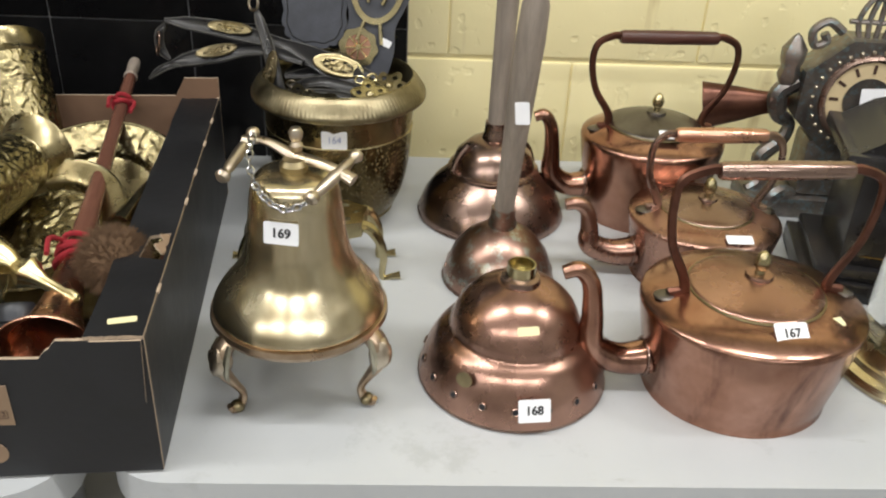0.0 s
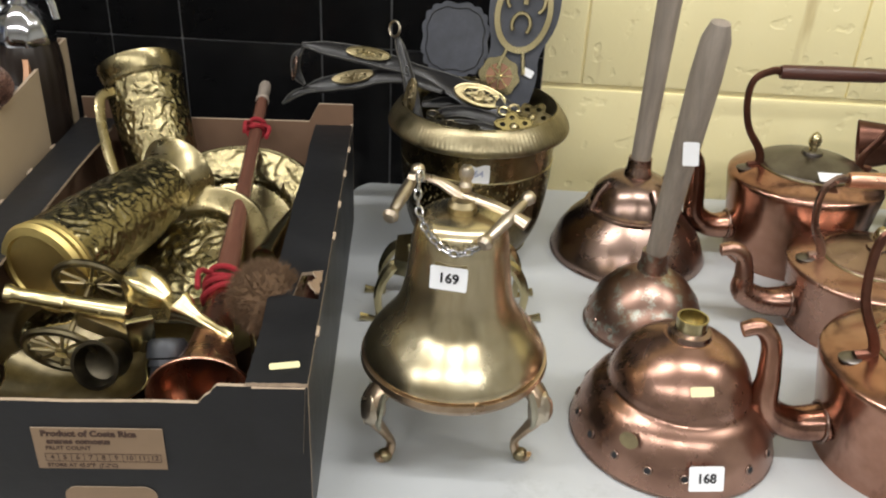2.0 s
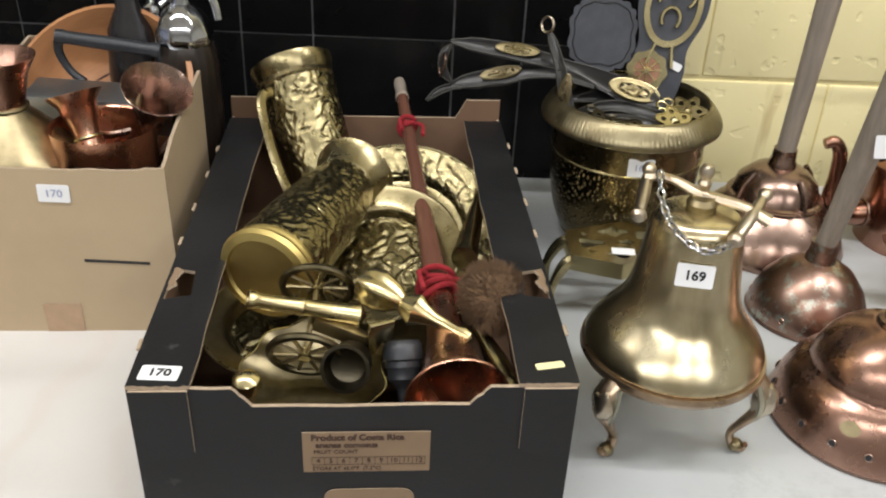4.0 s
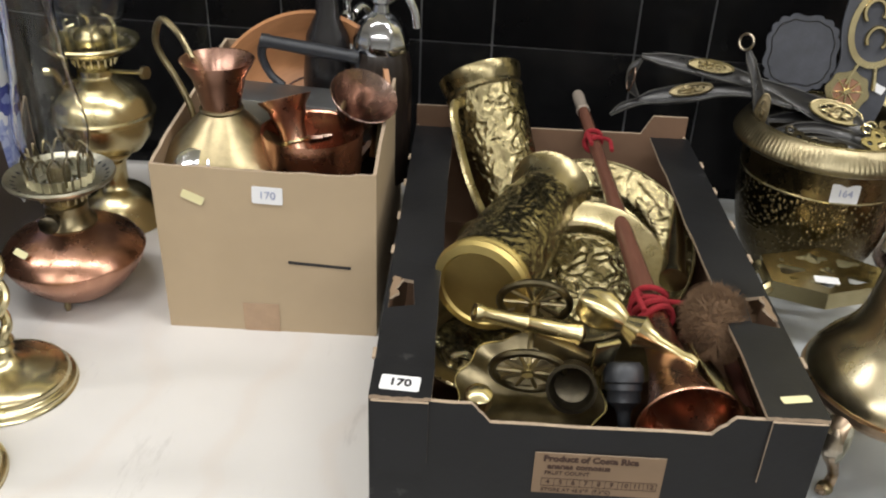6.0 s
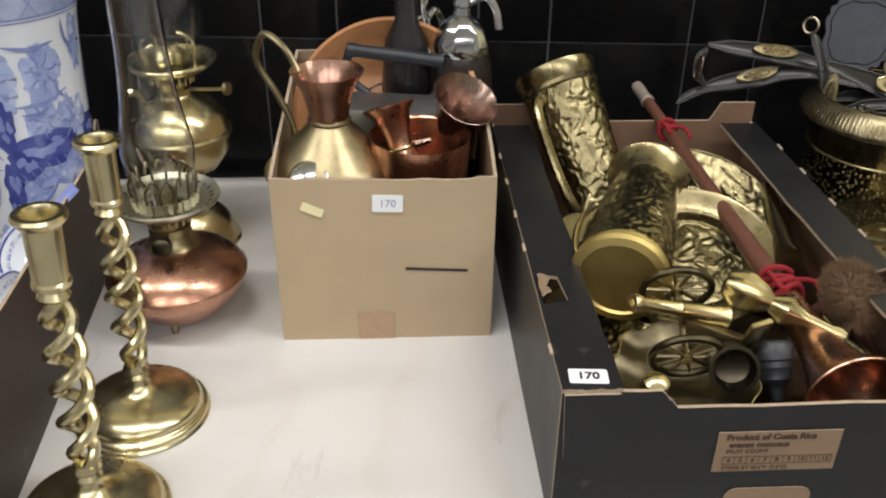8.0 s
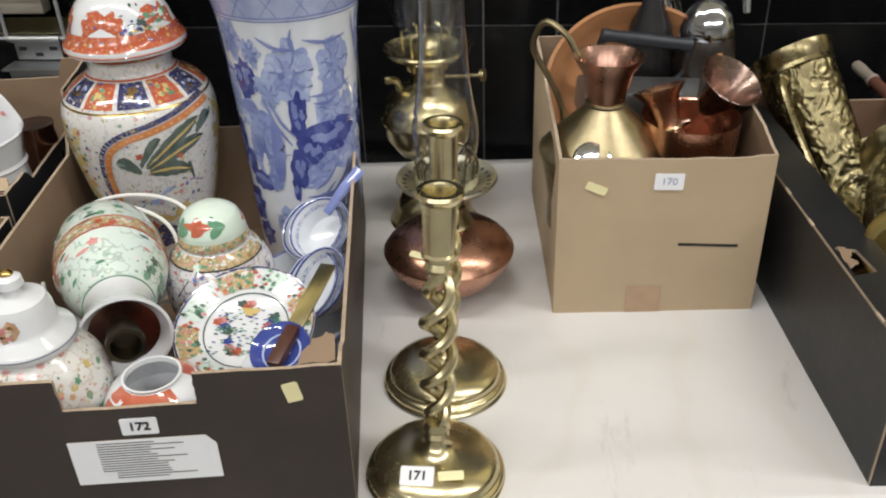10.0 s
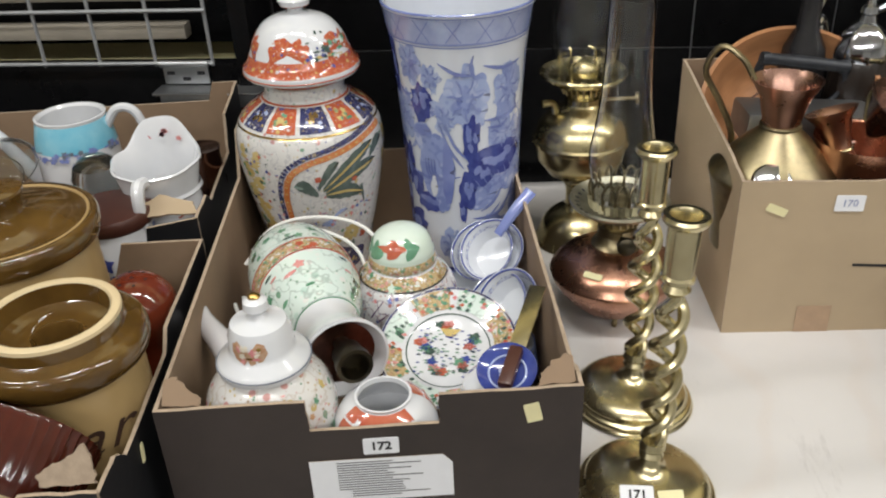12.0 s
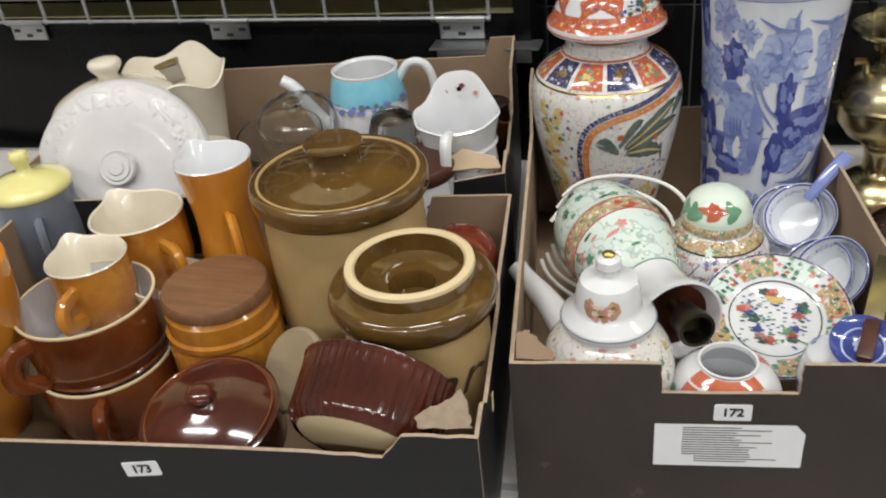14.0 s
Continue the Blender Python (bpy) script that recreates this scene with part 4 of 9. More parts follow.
# ---- the bell on its stand ----
def table_bell():
    t = thing("bell", Matrix.Translation((0.2285, 1.143, 0)), "polished brass bell resting on a cast brass stand", "bell")
    z = TOP
    body = [(0.0850, z + 0.111), (0.0935, z + 0.111), (0.0945, z + 0.116), (0.0915, z + 0.124), (0.0838, z + 0.136), (0.0735, z + 0.149), (0.0645, z + 0.162), (0.0585, z + 0.176), (0.0545, z + 0.192), (0.0520, z + 0.210), (0.0497, z + 0.227), (0.0478, z + 0.243), (0.0455, z + 0.255), (0.0430, z + 0.263), (0.0350, z + 0.270), (0.0175, z + 0.273), (0.0136, z + 0.273), (0, z + 0.273)]
    part("bell_body", lathe(body, 72, smooth=4), BRASS_BELL, t)
    part("hub", lathe([(0.014, z + 0.271), (0.015, z + 0.280), (0.011, z + 0.285), (0, z + 0.285)], 24), BRASS_OLD, t)
    sticker(facing((-0.009, -0.0508, z + 0.226), (-0.16, -1, 0.14), 0), 0.036, 0.024, "169", parent=t)
    # cross bar with turned arms and a chain
    c = Vector((0, 0.010, z + 0.284))
    part("cross_bar", tube([c + Vector((-0.054, 0.014, 0.010)), c + Vector((-0.03, 0.010, 0.011)), c, c + Vector((0.035, -0.018, -0.002)), c + Vector((0.062, -0.03, -0.012))], [0.0065, 0.0055, 0.008, 0.0065, 0.0085], 10, 4, flat=0.75), STEELY, t)
    for a, b in (((-0.045, 0.035, 0.012), (-0.068, -0.042, -0.008)), ((0.066, 0.002, 0.004), (0.020, -0.062, -0.020))):
        a, b = c + Vector(a), c + Vector(b)
        n = (b - a).length
        part("arm", lathe([(0, 0), (0.006, 0.001), (0.0075, 0.005), (0.006, 0.010), (0.004, 0.012), (0.0055, 0.018), (0.0065, n * 0.5), (0.0055, n - 0.018), (0.004, n - 0.012), (0.0065, n - 0.009), (0.008, n - 0.004), (0.0055, n), (0, n + 0.001)], 16, m=aim(a, b - a)), STEELY, t)
    part("knob", lathe([(0, 0), (0.006, 0), (0.007, 0.006), (0.0045, 0.010), (0.007, 0.015), (0.0075, 0.02), (0.005, 0.025), (0, 0.027)], 16, m=Matrix.Translation(c + Vector((0.002, 0.0, 0.006)))), STEELY, t)
    pts = curve_points([c + Vector((-0.042, 0.006, 0.020)), c + Vector((-0.043, -0.020, 0.004)), c + Vector((-0.036, -0.040, -0.012)), c + Vector((-0.022, -0.055, -0.024)), c + Vector((-0.002, -0.063, -0.030)), c + Vector((0.018, -0.062, -0.022))], 3)
    for i in range(len(pts) - 1):
        a, b = pts[i], pts[i + 1]
        m = aim((a + b) / 2, b - a) @ Matrix.Rotation(radians(90 * (i % 2)), 4, "Z")
        k = (b - a).length * 0.62
        part("chain_link", tube([m @ Vector((0.0033 * math.cos(q), 0, k * math.sin(q))) for q in [2 * math.pi * j / 12 for j in range(13)]], 0.0013, 6, 0, caps=False), CHROME, t)
    # stand
    part("stand_ring", lathe([(0.084, z + 0.100), (0.095, z + 0.098), (0.0985, z + 0.104), (0.0975, z + 0.110), (0.084, z + 0.111), (0.084, z + 0.100)], 64), RED_BRASS, t, "reddish cast brass ring")
    for a in (221, 331, 96):
        d = Vector((math.cos(radians(a)), math.sin(radians(a)), 0))
        s = Vector((-d.y, d.x, 0))
        line = [d * 0.088 + Vector((0, 0, z + 0.104)), d * 0.103 + Vector((0, 0, z + 0.086)), d * 0.102 + Vector((0, 0, z + 0.064)), d * 0.089 + Vector((0, 0, z + 0.040)), d * 0.080 + Vector((0, 0, z + 0.022)), d * 0.084 + Vector((0, 0, z + 0.009)), d * 0.094 + Vector((0, 0, z + 0.0065)), d * 0.098 + Vector((0, 0, z + 0.013))]
        leg = part("leg", tube(line, [0.012, 0.0125, 0.0105, 0.0070, 0.0058, 0.0062, 0.0062, 0.0042], 10, 5, flat=0.75), RED_BRASS, t)
        part("claw", ball(0.0078, d * 0.088 + Vector((0, 0, z + 0.0078)), stretch=(1.1, 1.1, 1), seg=12), BRASS_OLD, leg)
        mask = ball(0.0125, d * 0.104 + Vector((0, 0, z + 0.078)), stretch=(0.9, 0.9, 1.45), seg=16)
        part("mask", emboss(mask, 0.003, 150, a), STEELY, leg, "cast leaf mask")
        for k in (-1, 1):
            part("leaf_edge", tube([d * 0.097 + s * k * 0.010 + Vector((0, 0, z + 0.100)), d * 0.104 + s * k * 0.0125 + Vector((0, 0, z + 0.082)), d * 0.103 + s * k * 0.009 + Vector((0, 0, z + 0.062)), d * 0.096 + s * k * 0.004 + Vector((0, 0, z + 0.048))], [0.003, 0.004, 0.003, 0.002], 6, 4), BRASS_PALE, leg)


table_bell()


def trivet():
    t = thing("trivet", Matrix.Translation((0.222, 1.392, 0)) @ Matrix.Rotation(radians(5), 4, "Z"), "fretted brass trivet stand on cabriole legs", "trivet")
    z = TOP + 0.088
    hexa = [(-0.080, -0.034), (-0.018, -0.060), (0.062, -0.034), (0.072, 0.010), (0.010, 0.056), (-0.076, 0.030)]
    holes = [[(x + w * math.cos(2 * math.pi * k / 16) * (1 + 0.28 * math.cos(q * 2 * math.pi * k / 16)), y + w * 0.62 * math.sin(2 * math.pi * k / 16) * (1 + 0.28 * math.cos(q * 2 * math.pi * k / 16))) for k in range(16)] for x, y, w, q in ((-0.048, -0.004, 0.017, 3), (-0.010, 0.026, 0.018, 4), (-0.012, -0.032, 0.017, 4), (0.030, 0.016, 0.015, 3), (0.030, -0.024, 0.015, 3), (0.002, -0.002, 0.010, 4), (-0.050, 0.020, 0.006, 3), (-0.050, -0.026, 0.006, 3), (0.056, -0.004, 0.006, 3))]
    part("top_plate", sheet(hexa, 0.005, Matrix.Translation((0, 0, z)), holes=holes), BRASS, t)
    part("apron", sheet([(1.0 * x, 1.0 * y) for x, y in hexa], 0.018, Matrix.Translation((0, 0, z - 0.018)), holes=[[(0.95 * x, 0.95 * y) for x, y in hexa]]), BRASS, t)
    for x, y in ((-0.062, -0.024), (0.054, -0.022), (-0.058, 0.022), (0.052, 0.020)):
        k = 1 if x > 0 else -1
        part("leg", tube([(x, y, z - 0.005), (x + 0.022 * k, y * 1.2, z - 0.012), (x + 0.038 * k, y * 1.35, z - 0.045), (x + 0.037 * k, y * 1.4, z - 0.085), (x + 0.05 * k, y * 1.5, TOP + 0.005), (x + 0.062 * k, y * 1.5, TOP + 0.0065)], [0.008, 0.0085, 0.006, 0.0045, 0.0045, 0.006], 8, 5), BRASS, t)
    sticker(Matrix.Translation((-0.010, -0.028, z + 0.0055)) @ Matrix.Rotation(radians(-8), 4, "Z"), 0.030, 0.016, parent=t)


trivet()


# ---- hammered pot with horse brasses ----
def jardiniere():
    t = thing("jardiniere", Matrix.Translation((0.244, 1.572, TOP)), "hammered brass pot with a fluted rim, full of leather straps", "brass pot")
    part("body", lathe([(0, 0), (0.060, 0), (0.072, 0.006), (0.080, 0.016), (0.096, 0.050), (0.105, 0.090), (0.109, 0.130), (0.1095, 0.152)], 72, smooth=4), BRASS_POT, t, "hammered body")
    part("neck", lathe([(0.1095, 0.151), (0.1100, 0.165), (0.1115, 0.198)], 72, smooth=2), BRASS_POT_PLAIN, t, "plain dark band under the rim")
    part("band", ring(0.1095, 0.0016, (0, 0, 0.153), seg=64), BRASS, t)
    part("foot_band", ring(0.0815, 0.0013, (0, 0, 0.018), seg=56), BRASS, t)
    prof = [(0.111, 0.193), (0.119, 0.194), (0.1275, 0.198), (0.1290, 0.203), (0.1255, 0.211), (0.118, 0.222), (0.113, 0.2275), (0.1105, 0.229), (0.107, 0.227), (0.104, 0.217), (0.100, 0.18), (0.09, 0.06), (0.0, 0.05)]
    bm = lathe(prof, 480, smooth=3)
    # slanting leaves beaten into the rim
    for v in bm.verts:
        r = math.hypot(v.co.x, v.co.y)
        if v.co.z > 0.195 and r > 0.112:
            a = math.atan2(v.co.y, v.co.x)
            f = (v.co.z - 0.196) / 0.032
            w = math.sin(62 * a + 1.9 * f)
            k = 1 + 0.011 * (abs(w) ** 0.5 - 0.5) * math.sin(math.pi * min(1, max(0, f)))
            v.co.x *= k
            v.co.y *= k
    part("rim", bm, BRASS_FLUTE, t, "rim beaten with slanting leaves")
    part("rim_bead", ring(0.1092, 0.0022, (0, 0, 0.2285), seg=72), BRASS_RIM, t)
    sticker(facing((0.0, -0.1105, 0.168), (0.0, -1, 0.06)), 0.036, 0.026, "164", ink=INK_FAINT, parent=t)


jardiniere()


def strap(name, pts, width, label, mat=None):
    """A padded leather strap along a line, edge highlights painted paler, lying flat towards the viewer's side."""
    bm, rim = bmesh.new(), bmesh.new()
    line = curve_points(pts, 7)
    wide = width if isinstance(width, list) else [width] * len(pts)
    wide = [q.x for q in curve_points([(w, 0, 0) for w in wide], 7)]
    rows, edges = [], ([], [])
    last = len(line) - 1
    for i, q in enumerate(line):
        way = (line[min(i + 1, last)] - line[max(i - 1, 0)]).normalized()
        end = min(1.0, 0.40 + 0.15 * min(i, last - i))
        lean = Vector((0.08 + 0.25 * math.sin(i * 0.3 + pts[0][0] * 40), -0.66, 0.75))
        side = way.cross(lean).normalized() * wide[i] / 2 * end
        up = side.cross(way).normalized()
        up = up if up.dot(lean) > 0 else -up
        rows.append([bm.verts.new(q + side * s + up * h) for s, h in ((1, 0), (0.8, 0.0026), (0.35, 0.0040), (-0.35, 0.0040), (-0.8, 0.0026), (-1, 0), (-0.8, -0.002), (0.8, -0.002))])
        edges[0].append(q + side * 0.86 + up * 0.0024)
        edges[1].append(q - side * 0.86 + up * 0.0024)
    for a, b in zip(rows, rows[1:]):
        for k in range(8):
            bm.faces.new((a[k], a[(k + 1) % 8], b[(k + 1) % 8], b[k]))
    bm.faces.new(rows[0])
    bm.faces.new(rows[-1])
    t = thing(name, Matrix.Identity(4), label, "leather strap", "leather horse straps")
    part("leather", bm, mat or LEATHER, t)
    for e in edges:
        part("stitched_edge", tube(e, 0.0009, 5, 0), LEATHER_HIGHLIGHT, t, "stitched edge with its highlight painted on")
    return t


def medallion(parent, at, normal, rx, ry, spin=0, spokes=5, mat=None):
    """A cast oval brass: a raised frame round a small crest, pierced between."""
    m = facing(at, normal, spin)
    mat = mat or BRASS_RIM
    low = part("horse_brass", sheet(ellipse(rx, ry, 36), 0.0022, m, holes=[ellipse(rx * 0.60, ry * 0.60, 28)]), mat, parent, "pierced oval horse brass")
    for f, r in ((0.96, 0.0014), (0.64, 0.0009)):
        part("brass_edge", tube([m @ Vector((rx * f * math.cos(2 * math.pi * k / 36), ry * f * math.sin(2 * math.pi * k / 36), 0.0024)) for k in range(37)], r, 6, 0, caps=False), mat, low)
    bm = lathe([(0, 0.0042), (0.4, 0.0036), (0.85, 0.0024), (1.0, 0.0006)], 44, smooth=8)
    for v in bm.verts:
        a, r = math.atan2(v.co.y, v.co.x), math.hypot(v.co.x, v.co.y)
        k = 0.46 * (1 + 0.26 * math.cos(spokes * a))
        v.co = m @ Vector((v.co.x * rx * k, v.co.y * ry * k * 1.15, v.co.z + 0.0009 * math.sin(9 * r + 3 * a)))
    part("crest", bm, mat, low, "small cast crest")
    for k in range(spokes):
        a = 2 * math.pi * (k + 0.5) / spokes
        part("fretwork", tube([m @ Vector((rx * 0.28 * math.cos(a), ry * 0.28 * math.sin(a), 0.0016)), m @ Vector((rx * 0.66 * math.cos(a + 0.12), ry * 0.66 * math.sin(a + 0.12), 0.0018))], 0.0013, 6, 0), mat, low)
    return low


s1 = strap("leather_strap", [(-0.020, 1.640, 1.017), (0.03, 1.640, 1.012), (0.085, 1.636, 1.005), (0.15, 1.625, 0.992), (0.20, 1.605, 0.982), (0.245, 1.575, 0.972), (0.285, 1.550, 0.960)], [0.016, 0.026, 0.030, 0.022, 0.036, 0.044, 0.030], "black leather strap with oval horse brasses, hanging out of the pot")
medallion(s1, (0.078, 1.632, 1.0115), (0.05, -0.66, 0.75), 0.033, 0.0095, -8, 7)
medallion(s1, (0.243, 1.570, 0.9785), (0.1, -0.66, 0.75), 0.038, 0.017, -18, 4)
s2 = strap("leather_strap", [(-0.016, 1.640, 0.952), (0.015, 1.638, 0.960), (0.06, 1.634, 0.971), (0.10, 1.628, 0.980), (0.145, 1.61, 0.984), (0.19, 1.59, 0.975)], [0.016, 0.026, 0.032, 0.024, 0.020, 0.020], "black leather strap with a brass mount, looped over the pot rim")
medallion(s2, (0.056, 1.628, 0.9765), (-0.05, -0.66, 0.75), 0.032, 0.0095, 16, 6, BRASS_OLD)
s3 = strap("leather_strap", [(-0.018, 1.642, 1.012), (-0.030, 1.640, 0.996), (-0.030, 1.638, 0.975), (-0.018, 1.636, 0.958)], [0.010, 0.014, 0.014, 0.010], "narrow black leather loop with a brass buckle")
part("buckle", ring(0.011, 0.0016, m=facing((-0.031, 1.630, 0.985), (-0.9, -0.5, 0.2)) @ Matrix.Diagonal((0.6, 1.5, 1, 1)), seg=24), COPPER_DULL, s3, "thin oval buckle")
strap("leather_strap", [(-0.052, 1.640, 0.925), (-0.034, 1.640, 0.940), (-0.008, 1.638, 0.950), (0.03, 1.634, 0.952)], [0.008, 0.013, 0.011, 0.008], "frayed end of a black leather strap")
s4 = strap("leather_strap", [(0.120, 1.62, 1.045), (0.130, 1.605, 1.020), (0.142, 1.59, 0.985), (0.152, 1.575, 0.945), (0.160, 1.565, 0.915)], [0.012, 0.016, 0.020, 0.022, 0.022], "stiff black leather strap standing up in the pot")
part("ring", ring(0.011, 0.0018, m=facing((0.117, 1.62, 1.054), (-0.7, -0.7, 0.2)), seg=20), STEELY, s4)
medallion(s4, (0.146, 1.572, 0.970), (-0.6, -1, 0.35), 0.009, 0.028, 0, 4, BRASS_OLD)
for pts in ([(0.16, 1.63, 0.945), (0.2, 1.62, 0.968), (0.26, 1.6, 0.965), (0.31, 1.6, 0.945)], [(0.17, 1.58, 0.940), (0.22, 1.56, 0.958), (0.28, 1.545, 0.950), (0.32, 1.55, 0.935)], [(0.16, 1.53, 0.935), (0.22, 1.52, 0.948), (0.27, 1.50, 0.942)], [(0.16, 1.60, 0.950), (0.22, 1.61, 0.956), (0.3, 1.63, 0.950)], [(0.16, 1.555, 0.930), (0.20, 1.535, 0.946), (0.25, 1.53, 0.946), (0.30, 1.515, 0.935)]):
    strap("leather_strap", pts, 0.019, "black leather harness strap coiled in the pot")


def scalloped_leather():
    t = thing("leather_apron", facing((0.203, 1.655, 1.034), (-0.1, -1, 0.25)), "worn grey leather apron with a scalloped edge", "leather")
    pts = []
    for k in range(112):
        a = 2 * math.pi * k / 112
        r = 1 + 0.075 * abs(math.sin(a * 8))
        pts.append((0.047 * r * math.copysign(abs(math.cos(a)) ** 0.7, math.cos(a)), 0.050 * r * math.copysign(abs(math.sin(a)) ** 0.7, math.sin(a))))
    part("leather", sheet(pts, 0.004), LEATHER_GREY, t)
    part("stitched_edge", tube([(0.86 * x, 0.86 * y, 0.0042) for x, y in pts[::4] + pts[:1]], 0.0009, 6, 3, caps=False), LEATHER, t, "dark stitched line")
    t2 = thing("horse_brass_plaque", facing((0.294, 1.645, 1.045), (-0.1, -1, 0.25), -8), "grey leather backing with a brass horseshoe badge", "horse brass")
    out = [(0.046, 0.09), (0.05, 0.03), (0.036, -0.02), (0.04, -0.06), (0.03, -0.11), (0, -0.13), (-0.03, -0.11), (-0.04, -0.06), (-0.036, -0.02), (-0.05, 0.03), (-0.046, 0.09), (0, 0.12)]
    part("backing", sheet([(q.x, q.y) for q in curve_points([(x, y, 0) for x, y in out + out[:1]], 4)[:-1]], 0.004), LEATHER_GREY, t2)
    frame_ = part("badge", sheet(ellipse(0.041, 0.058, 32, 0, 0.035), 0.004, Matrix.Translation((0, 0, 0.0045)), holes=[ellipse(0.033, 0.049, 32, 0, 0.035)]), BRASS_BRIGHT, t2, "bright brass oval badge")
    for cx, cy, a0 in ((-0.014, 0.052, 20), (0.014, 0.052, -20), (0.0, 0.018, 0)):
        part("horseshoe", tube([(cx + 0.013 * math.cos(radians(a0 + a)), cy + 0.016 * math.sin(radians(a0 + a)), 0.0075) for a in range(-40, 221, 26)], 0.0032, 6, 2), BRASS_BRIGHT, frame_)
    for x in (-0.012, 0.012):
        part("bar", tube([(x, -0.02, 0.007), (x * 1.6, -0.05, 0.007)], 0.003, 6, 0), BRASS_BRIGHT, frame_)
    low = part("round_badge", sheet([(-0.014 + 0.029 * (1 + 0.05 * math.cos(8 * a)) * math.cos(a), -0.060 + 0.029 * (1 + 0.05 * math.cos(8 * a)) * math.sin(a)) for a in [2 * math.pi * k / 64 for k in range(64)]], 0.003, Matrix.Translation((0, 0, 0.006)), holes=[ellipse(0.019, 0.019, 28, -0.014, -0.060)]), BRASS, t2, "round crossed brass badge")
    part("copper_wheel", sheet(ellipse(0.0195, 0.0195, 28, -0.014, -0.060), 0.002, Matrix.Translation((0, 0, 0.0045))), COPPER_BRIGHT, low)
    sticker(Matrix.Translation((0.026, -0.046, 0.006)) @ Matrix.Rotation(radians(-15), 4, "Z"), 0.016, 0.011, parent=t2)
    for a in (12, 52, 95, 140):
        part("bar", tube([(-0.014 + 0.021 * math.cos(radians(a)), -0.060 + 0.021 * math.sin(radians(a)), 0.0085), (-0.014 - 0.021 * math.cos(radians(a)), -0.060 - 0.021 * math.sin(radians(a)), 0.0085)], 0.0016, 6, 0), BRASS_BRIGHT, low)


scalloped_leather()
def loose_horse_brass(at, normal, r, lobes, spin, mat):
    """A pierced brass with a lobed outline."""
    t = thing("loose_horse_brass", facing(at, normal, spin), "loose pierced horse brass lying on the straps", "horse brass", "loose horse brasses")
    out = [(r * (1 + 0.20 * math.cos(lobes * a)) * math.cos(a), r * (1 + 0.20 * math.cos(lobes * a)) * math.sin(a)) for a in [2 * math.pi * k / 60 for k in range(60)]]
    holes = [ellipse(r * 0.17, r * 0.17, 10, r * 0.68 * math.cos(2 * math.pi * k / lobes), r * 0.68 * math.sin(2 * math.pi * k / lobes)) for k in range(lobes)]
    part("plate", sheet(out, 0.0028, holes=holes), mat, t)
    part("raised_edge", tube([(0.95 * x, 0.95 * y, 0.0028) for x, y in out + out[:1]], 0.0013, 6, 0, caps=False), mat, t)
    part("boss", lathe([(0, 0.008), (r * 0.16, 0.0065), (r * 0.30, 0.0028)], 20, smooth=3), mat, t)
    part("hanger", ring(r * 0.30, 0.002, m=Matrix.Translation((0, r * 1.3, 0.0014)), seg=20), mat, t)


loose_horse_brass((0.292, 1.512, 0.957), (0.1, -0.5, 1), 0.024, 5, 20, BRASS)
loose_horse_brass((0.318, 1.550, 0.957), (-0.2, -0.6, 1), 0.024, 6, 70, BRASS_RIM)
loose_horse_brass((0.225, 1.490, 0.950), (0.0, -0.4, 1), 0.022, 4, 45, BRASS_DARK)
loose_horse_brass((0.190, 1.512, 0.950), (0.1, -0.4, 1), 0.022, 5, 10, BRASS_DARK)


